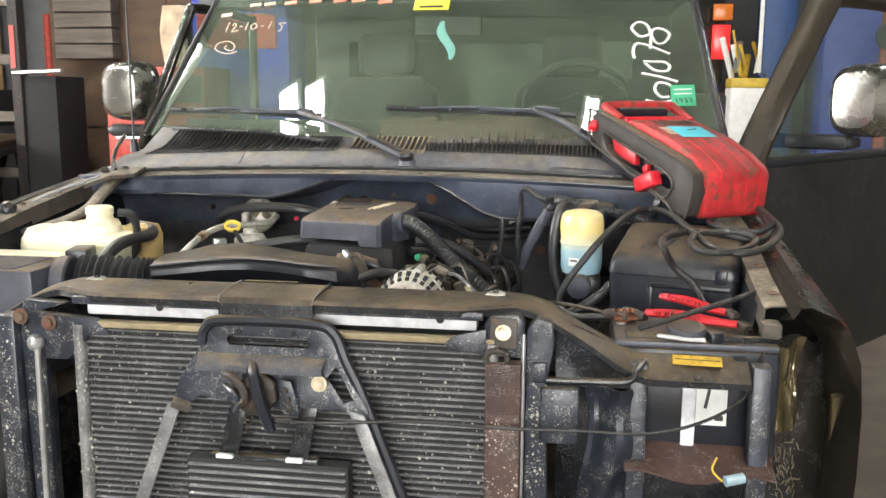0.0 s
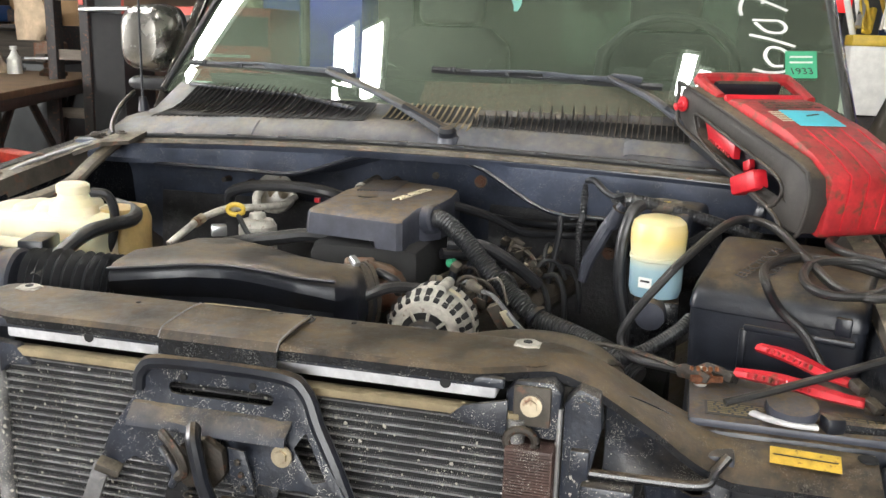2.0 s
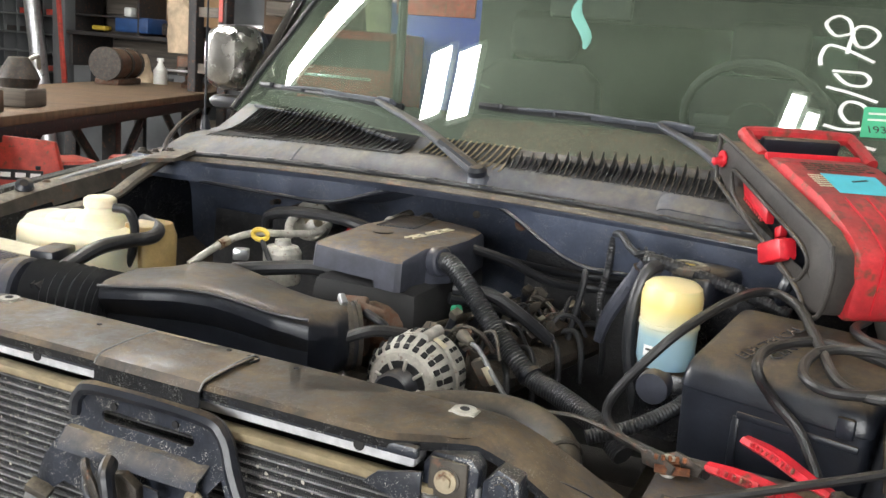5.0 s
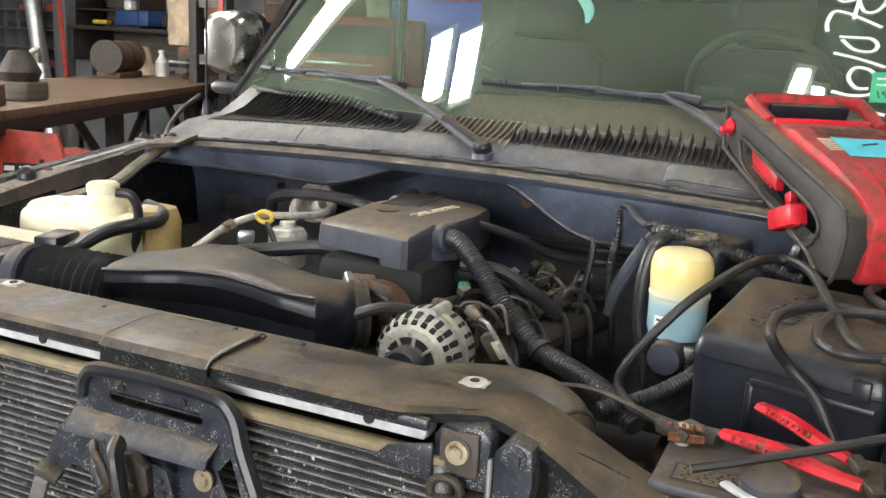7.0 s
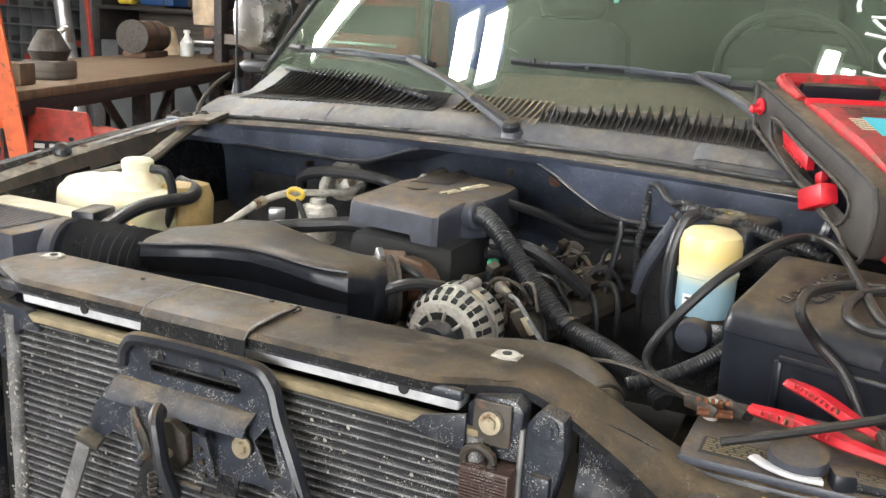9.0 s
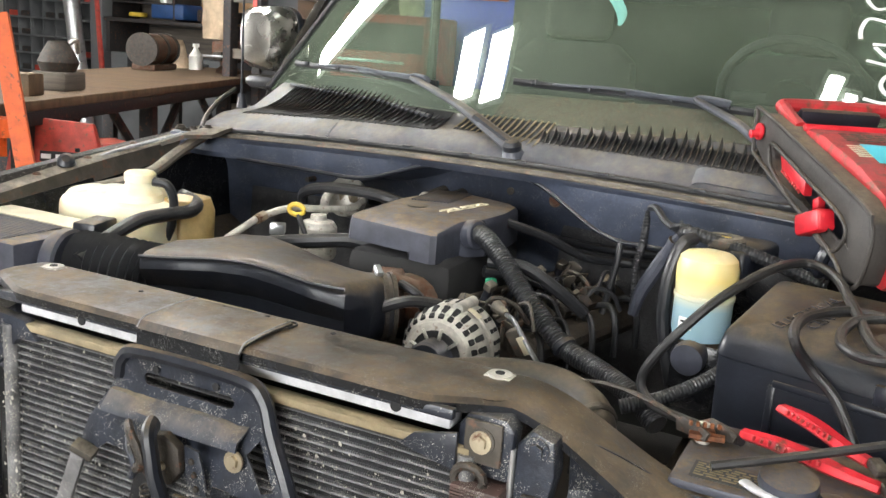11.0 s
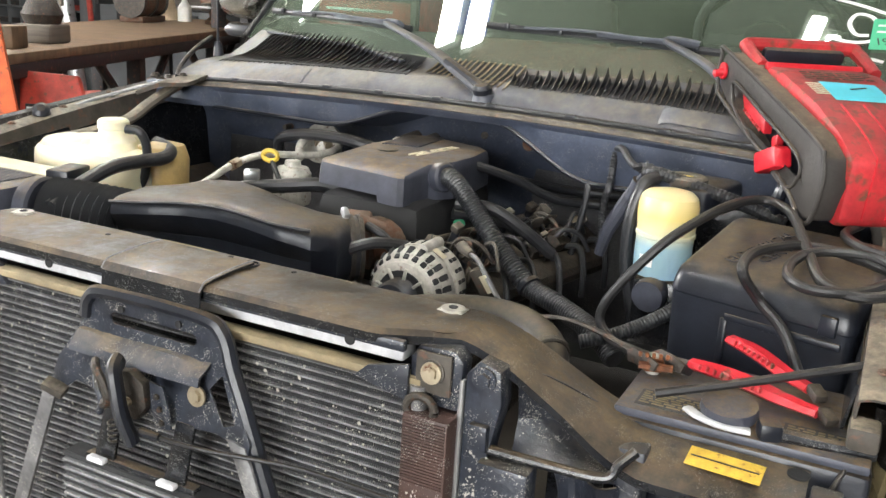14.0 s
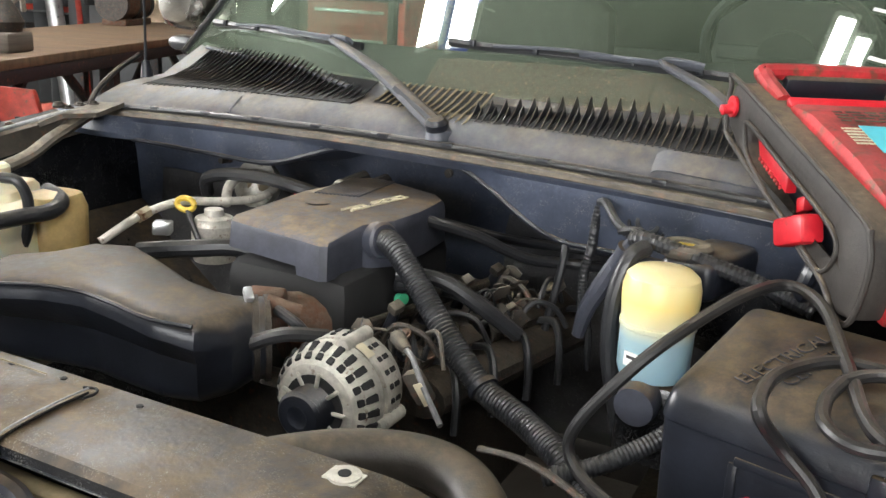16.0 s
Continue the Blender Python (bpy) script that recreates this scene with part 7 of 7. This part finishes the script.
part("stencil_plate", span((-6.3, 8.035, 0.62), (-6.15, 8.04, 0.68)), "yelcap", c_, flat=True)
for x, z_, m_, s_ in ((-6.8, 1.86, "machinered", (0.3, 0.2, 0.16)), (-6.42, 1.86, "bluelift", (0.16, 0.2, 0.2)), (-6.35, 1.64, "paperwhite", (0.1, 0.1, 0.1)), (-6.2, 1.48, "bluelift", (0.45, 0.3, 0.16)), (-6.75, 1.48, "yelcap", (0.2, 0.1, 0.05)), (-5.6, 1.48, "darkframe", (0.4, 0.3, 0.12))):
    o = thing("supply_box", {"machinered": "red supply carton on the shelf", "bluelift": "blue wrapped supplies on the shelf", "paperwhite": "white tub on the shelf", "yelcap": "yellow tool on the shelf", "darkframe": "black tool case on the cabinet"}[m_], "box", (x, 8.35, z_))
    part("carton", box(s_, (x, 8.35, z_ + s_[2] / 2), None, 0.02), m_, o)
k_ = thing("cardboard_sheet", "brown cardboard sheet against the partition", "cardboard", (-5.8, 8.62, 1.46))
part("sheet", span((-6.1, 8.62, 1.46), (-5.3, 8.64, 2.4), 0.002), "card", k_)
r_ = thing("hanging_rag", "long stained rag hanging by the bench", "rag", (-5.35, 8.0, 1.4))
rag = []
for k in range(15):
    z_ = 1.32 + 0.075 * k
    rag.append([Vector((-5.38 + 0.02 * math.sin(k * 0.7) + (0.13 + 0.05 * math.sin(k * 0.5)) * math.cos(a), 8.0 + 0.05 * math.sin(a) + 0.02 * math.sin(3 * a + k), z_)) for a in [q * 0.3927 for q in range(16)]])
part("cloth", loft(rag), "cloth", r_)
part("hook", rod((-5.38, 8.0, 2.35), (-5.38, 8.7, 2.45), 0.012), "darkframe", r_)
e_ = thing("wall_bar", "thin red bar bracketed on the partition", "bar", (-4.75, 8.6, 0))
part("bar", rod((-4.75, 8.6, 0), (-4.75, 8.6, 2.2), 0.045, seg=12), "machinered", e_)

# red machine and orange hoist beside the bench
m_ = thing("engine_machine", "red engine-driven machine with black grille slots", "machine", (-2.75, 4.0, 0))
mr = pose(0, 0, 0, 0, 0, -20)
part("hood", loft([superring((-2.88 + 0.05 * (z - 0.5), 4.10, z), mr.to_3x3() @ Vector((1, 0, 0)), mr.to_3x3() @ Vector((0, 1, 0)), a, b, 32, 9) for z, a, b in ((0.50, 0.18, 0.24), (0.74, 0.18, 0.23), (0.80, 0.165, 0.215), (0.83, 0.13, 0.17))]), "machinered", m_)
part("front_apron", prism([(-0.30, 0.30), (-0.24, 0.62), (-0.20, 0.88), (0.17, 0.86), (0.27, 0.52), (0.30, 0.34), (0.16, 0.34), (0.12, 0.50), (0.02, 0.62), (-0.12, 0.58), (-0.19, 0.46), (-0.21, 0.30)], 0.05, Matrix.Translation((-2.74, 3.72, 0.10)) @ pose(0, 0, 0, -8, 0, 28), 0.012), "machinered", m_, "red pressed apron arched over a wheel")
part("badge", box((0.20, 0.006, 0.05), (-2.67, 3.735, 0.80), pose(0, 0, 0, -8, 0, 28), 0.002), "near_black", m_)
for k in range(3):
    part("badge_print", box((0.045, 0.008, 0.022), (-2.73 + 0.06 * k, 3.700 + 0.032 * k, 0.80), pose(0, 0, 0, -8, 0, 28)), "lampbody", m_, flat=True)
part("stripe", box((0.24, 0.006, 0.012), (-2.66, 3.735, 0.735), pose(0, 0, 0, -8, 0, 28), 0.001), "lampbody", m_)
part("skirt", box((0.50, 0.56, 0.40), (-2.88, 4.06, 0.35), mr, 0.04), "darkframe", m_)
part("drive_wheel", lathe([(0.06, -0.05), (0.20, -0.06), (0.225, -0.03), (0.225, 0.03), (0.20, 0.06), (0.06, 0.05)], (-2.78, 3.86, 0.225), (0.45, -0.9, 0), 28), "tyre", m_)
for k in range(5):
    part("grille_slot", box((0.02, 0.28, 0.02), Vector((-2.655, 3.98, 0.62 + 0.05 * k)), mr, 0.004), "near_black", m_)
part("cap", lathe([(0.05, 0), (0.05, 0.04), (0, 0.045)], (-2.9, 4.05, 0.825), seg=16), "darkframe", m_)
part("side_wing", box((0.30, 0.12, 0.16), (-2.66, 4.42, 0.76), mr, 0.03), "machinered", m_)
for s in (-0.25, 0.25):
    part("wheel", rod((-2.85 + s, 3.72, 0.13), (-2.85 + s, 3.80, 0.13), 0.13, seg=20), "tyre", m_)
h_ = thing("engine_hoist", "orange painted engine hoist frame", "hoist", (-2.62, 3.45, 0))
part("upright", rod((-2.197, 3.3, 0.0), (-2.51, 3.3, 1.441), 0.05, seg=4), "orange", h_)
part("brace", rod((-2.64, 3.42, 0.95), (-3.0, 2.9, 1.35), 0.035, seg=4), "orange", h_)
part("cross_tube", rod((-2.64, 3.42, 0.88), (-3.2, 2.75, 0.88), 0.05, seg=4), "orange", h_)
part("foot", rod((-2.60, 3.44, 0.05), (-3.3, 2.6, 0.05), 0.05, seg=4), "orange", h_)
part("foot", rod((-2.60, 3.44, 0.05), (-3.4, 3.7, 0.05), 0.05, seg=4), "orange", h_)
part("collar", rod((-2.64, 3.42, 0.92), (-2.64, 3.42, 1.0), 0.07, seg=10), "orange", h_)
y_ = thing("hose_pile", "yellow and black hose pile on the floor", "hose", (-3.2, 3.5, 0))
for k in range(5):
    part("coil", sweep([(-3.25 + (0.22 + 0.02 * k) * math.cos(a), 3.55 + 0.2 * math.sin(a), 0.05 + 0.05 * k + 0.02 * math.sin(2 * a)) for a in [q * 0.5236 for q in range(13)]], 0.022, 8, 1, cap=False), "yelmark" if k == 3 else "rubber", y_)

# left background seen past the chrome mirror
s_ = thing("steel_rack", "dark steel rack with a bright bar across", "rack", (-3.9, 6.8, 0))
for x in (-4.2, -3.9):
    part("upright", span((x - 0.04, 6.75, 0), (x + 0.04, 6.85, 2.6), 0.005), "darkframe", s_)
part("bright_bar", rod((-3.92, 6.74, 1.585), (-3.50, 6.74, 1.60), 0.018, seg=10), "silver", s_)
part("side_case", span((-3.88, 6.78, 0.0), (-3.58, 7.2, 1.56), 0.01), "near_black", s_)
part("red_stripe", span((-3.93, 6.74, 1.62), (-3.89, 6.745, 1.95)), "machinered", s_, flat=True)
for k in range(5):
    part("cross_plate", span((-4.2, 6.78, 0.3 + 0.45 * k), (-3.9, 6.84, 0.38 + 0.45 * k), 0.004), "slat", s_)
t_ = thing("tool_chest", "red rolling tool chest", "tool chest", (-3.1, 6.6, 0))
part("body", span((-2.98, 6.45, 0.1), (-2.2, 6.95, 1.62), 0.015), "machinered", t_)
part("dark_band", span((-2.96, 6.44, 1.36), (-2.22, 6.452, 1.56), 0.002), "darkframe", t_)
for k in range(6):
    part("drawer", span((-2.94, 6.435, 0.2 + 0.19 * k), (-2.25, 6.452, 0.37 + 0.19 * k), 0.006), "machinered", t_)
    part("pull", span((-2.9, 6.42, 0.33 + 0.19 * k), (-2.35, 6.436, 0.35 + 0.19 * k), 0.003), "silver", t_)
for x in (-2.9, -2.3):
    part("caster", rod((x, 6.5, 0.05), (x, 6.58, 0.05), 0.05, seg=14), "tyre", t_)
r_ = thing("hanging_rag", "pale rags hanging on the partition", "rag", (-2.85, 7.4, 1.5))
part("cloth", loft([[Vector((-2.86 + 0.12 * math.cos(a) + 0.02 * math.sin(k), 7.42 + 0.06 * math.sin(a), 1.45 + 0.1 * k)) for a in [q * 0.5236 for q in range(12)]] for k in range(8)]), "cloth", r_)
part("hook", rod((-2.86, 7.42, 2.1), (-2.86, 7.6, 2.2), 0.012), "darkframe", r_)
v_ = thing("vending_cabinet", "blue cabinet with a red notice panel", "cabinet", (-2.2, 7.2, 0))
part("body", span((-2.55, 7.05, 0), (-1.75, 7.5, 2.45), 0.02), "bluepanel", v_)
part("notice", span((-2.50, 7.035, 1.78), (-1.85, 7.052, 2.05), 0.003), "machinered", v_, "red notice panel")
part("screen", span((-2.48, 7.035, 2.10), (-1.9, 7.052, 2.40), 0.003), "wallgrey", v_)

# right background past the open door
b_ = thing("parked_truck", "dark vehicle parked further back with a lit red tail lamp", "truck", (0.6, 8.2, 0))
part("body", span((-0.5, 7.2, 0.5), (1.62, 10.5, 1.45), 0.05), "fender", b_)
part("cab", span((-0.45, 7.25, 1.45), (1.58, 10.0, 2.35), 0.10), "fender", b_)
tl = part("tail_lamp", span((1.47, 7.17, 1.70), (1.60, 7.21, 1.95), 0.01), "tailred", b_)
part("amber_lamp", span((1.47, 7.17, 1.98), (1.61, 7.21, 2.10), 0.01), "amber", b_)
part("bumper", span((-0.5, 7.1, 0.55), (1.65, 7.22, 0.75), 0.02), "chrome", b_)
for x in (-0.35, 1.4):
    for y in (7.9, 9.9):
        part("wheel", rod((x - 0.1, y, 0.38), (x + 0.1, y, 0.38), 0.38, seg=24), "tyre", b_)
w_ = thing("white_carton", "white carton on the floor stand", "carton", (1.73, 7.1, 0))
part("carton", span((1.60, 7.0, 1.05), (1.90, 7.3, 1.49), 0.01), "paperwhite", w_)
part("stand", span((1.55, 6.98, 0), (1.95, 7.35, 1.04), 0.01), "darkframe", w_)
part("tray", span((1.60, 7.0, 1.49), (1.86, 7.3, 1.56), 0.01), "yelcap", w_, "yellow tray of parts")
rnd = random.Random(12)
for k in range(14):
    x, z_ = rnd.uniform(1.62, 1.86), rnd.uniform(1.56, 1.62)
    part("loose_part", rod((x, 7.05 + rnd.uniform(0, 0.2), z_), (x + rnd.uniform(-0.1, 0.1), 7.1 + rnd.uniform(0, 0.2), z_ + rnd.uniform(0.05, 0.45)), rnd.uniform(0.008, 0.025), seg=8), rnd.choice(("silver", "paperwhite", "darkframe", "yelcap", "orange")), w_)
l_ = thing("vehicle_lift", "blue two-post vehicle lift column", "lift", (1.92, 7.2, 0))
part("column", span((1.82, 7.1, 0.02), (2.05, 7.4, 4.2), 0.01), "bluelift", l_)
part("base_plate", span((1.65, 6.95, 0), (2.2, 7.55, 0.02), 0.004), "bluelift", l_)
part("white_edge", span((1.79, 7.09, 1.6), (1.818, 7.12, 2.3), 0.003), "paperwhite", l_)
p_ = thing("blue_locker", "royal blue steel locker", "locker", (2.45, 7.2, 0))
part("body", span((2.22, 7.0, 0), (2.60, 7.5, 2.7), 0.02), "bluepanel", p_)
part("side_box", span((2.60, 7.0, 0), (3.2, 7.5, 2.5), 0.02), "machinered", p_, "red side cabinet")
part("hose_reel", rod((2.66, 6.96, 1.85), (2.66, 7.0, 1.85), 0.10, seg=20), "darkframe", p_)
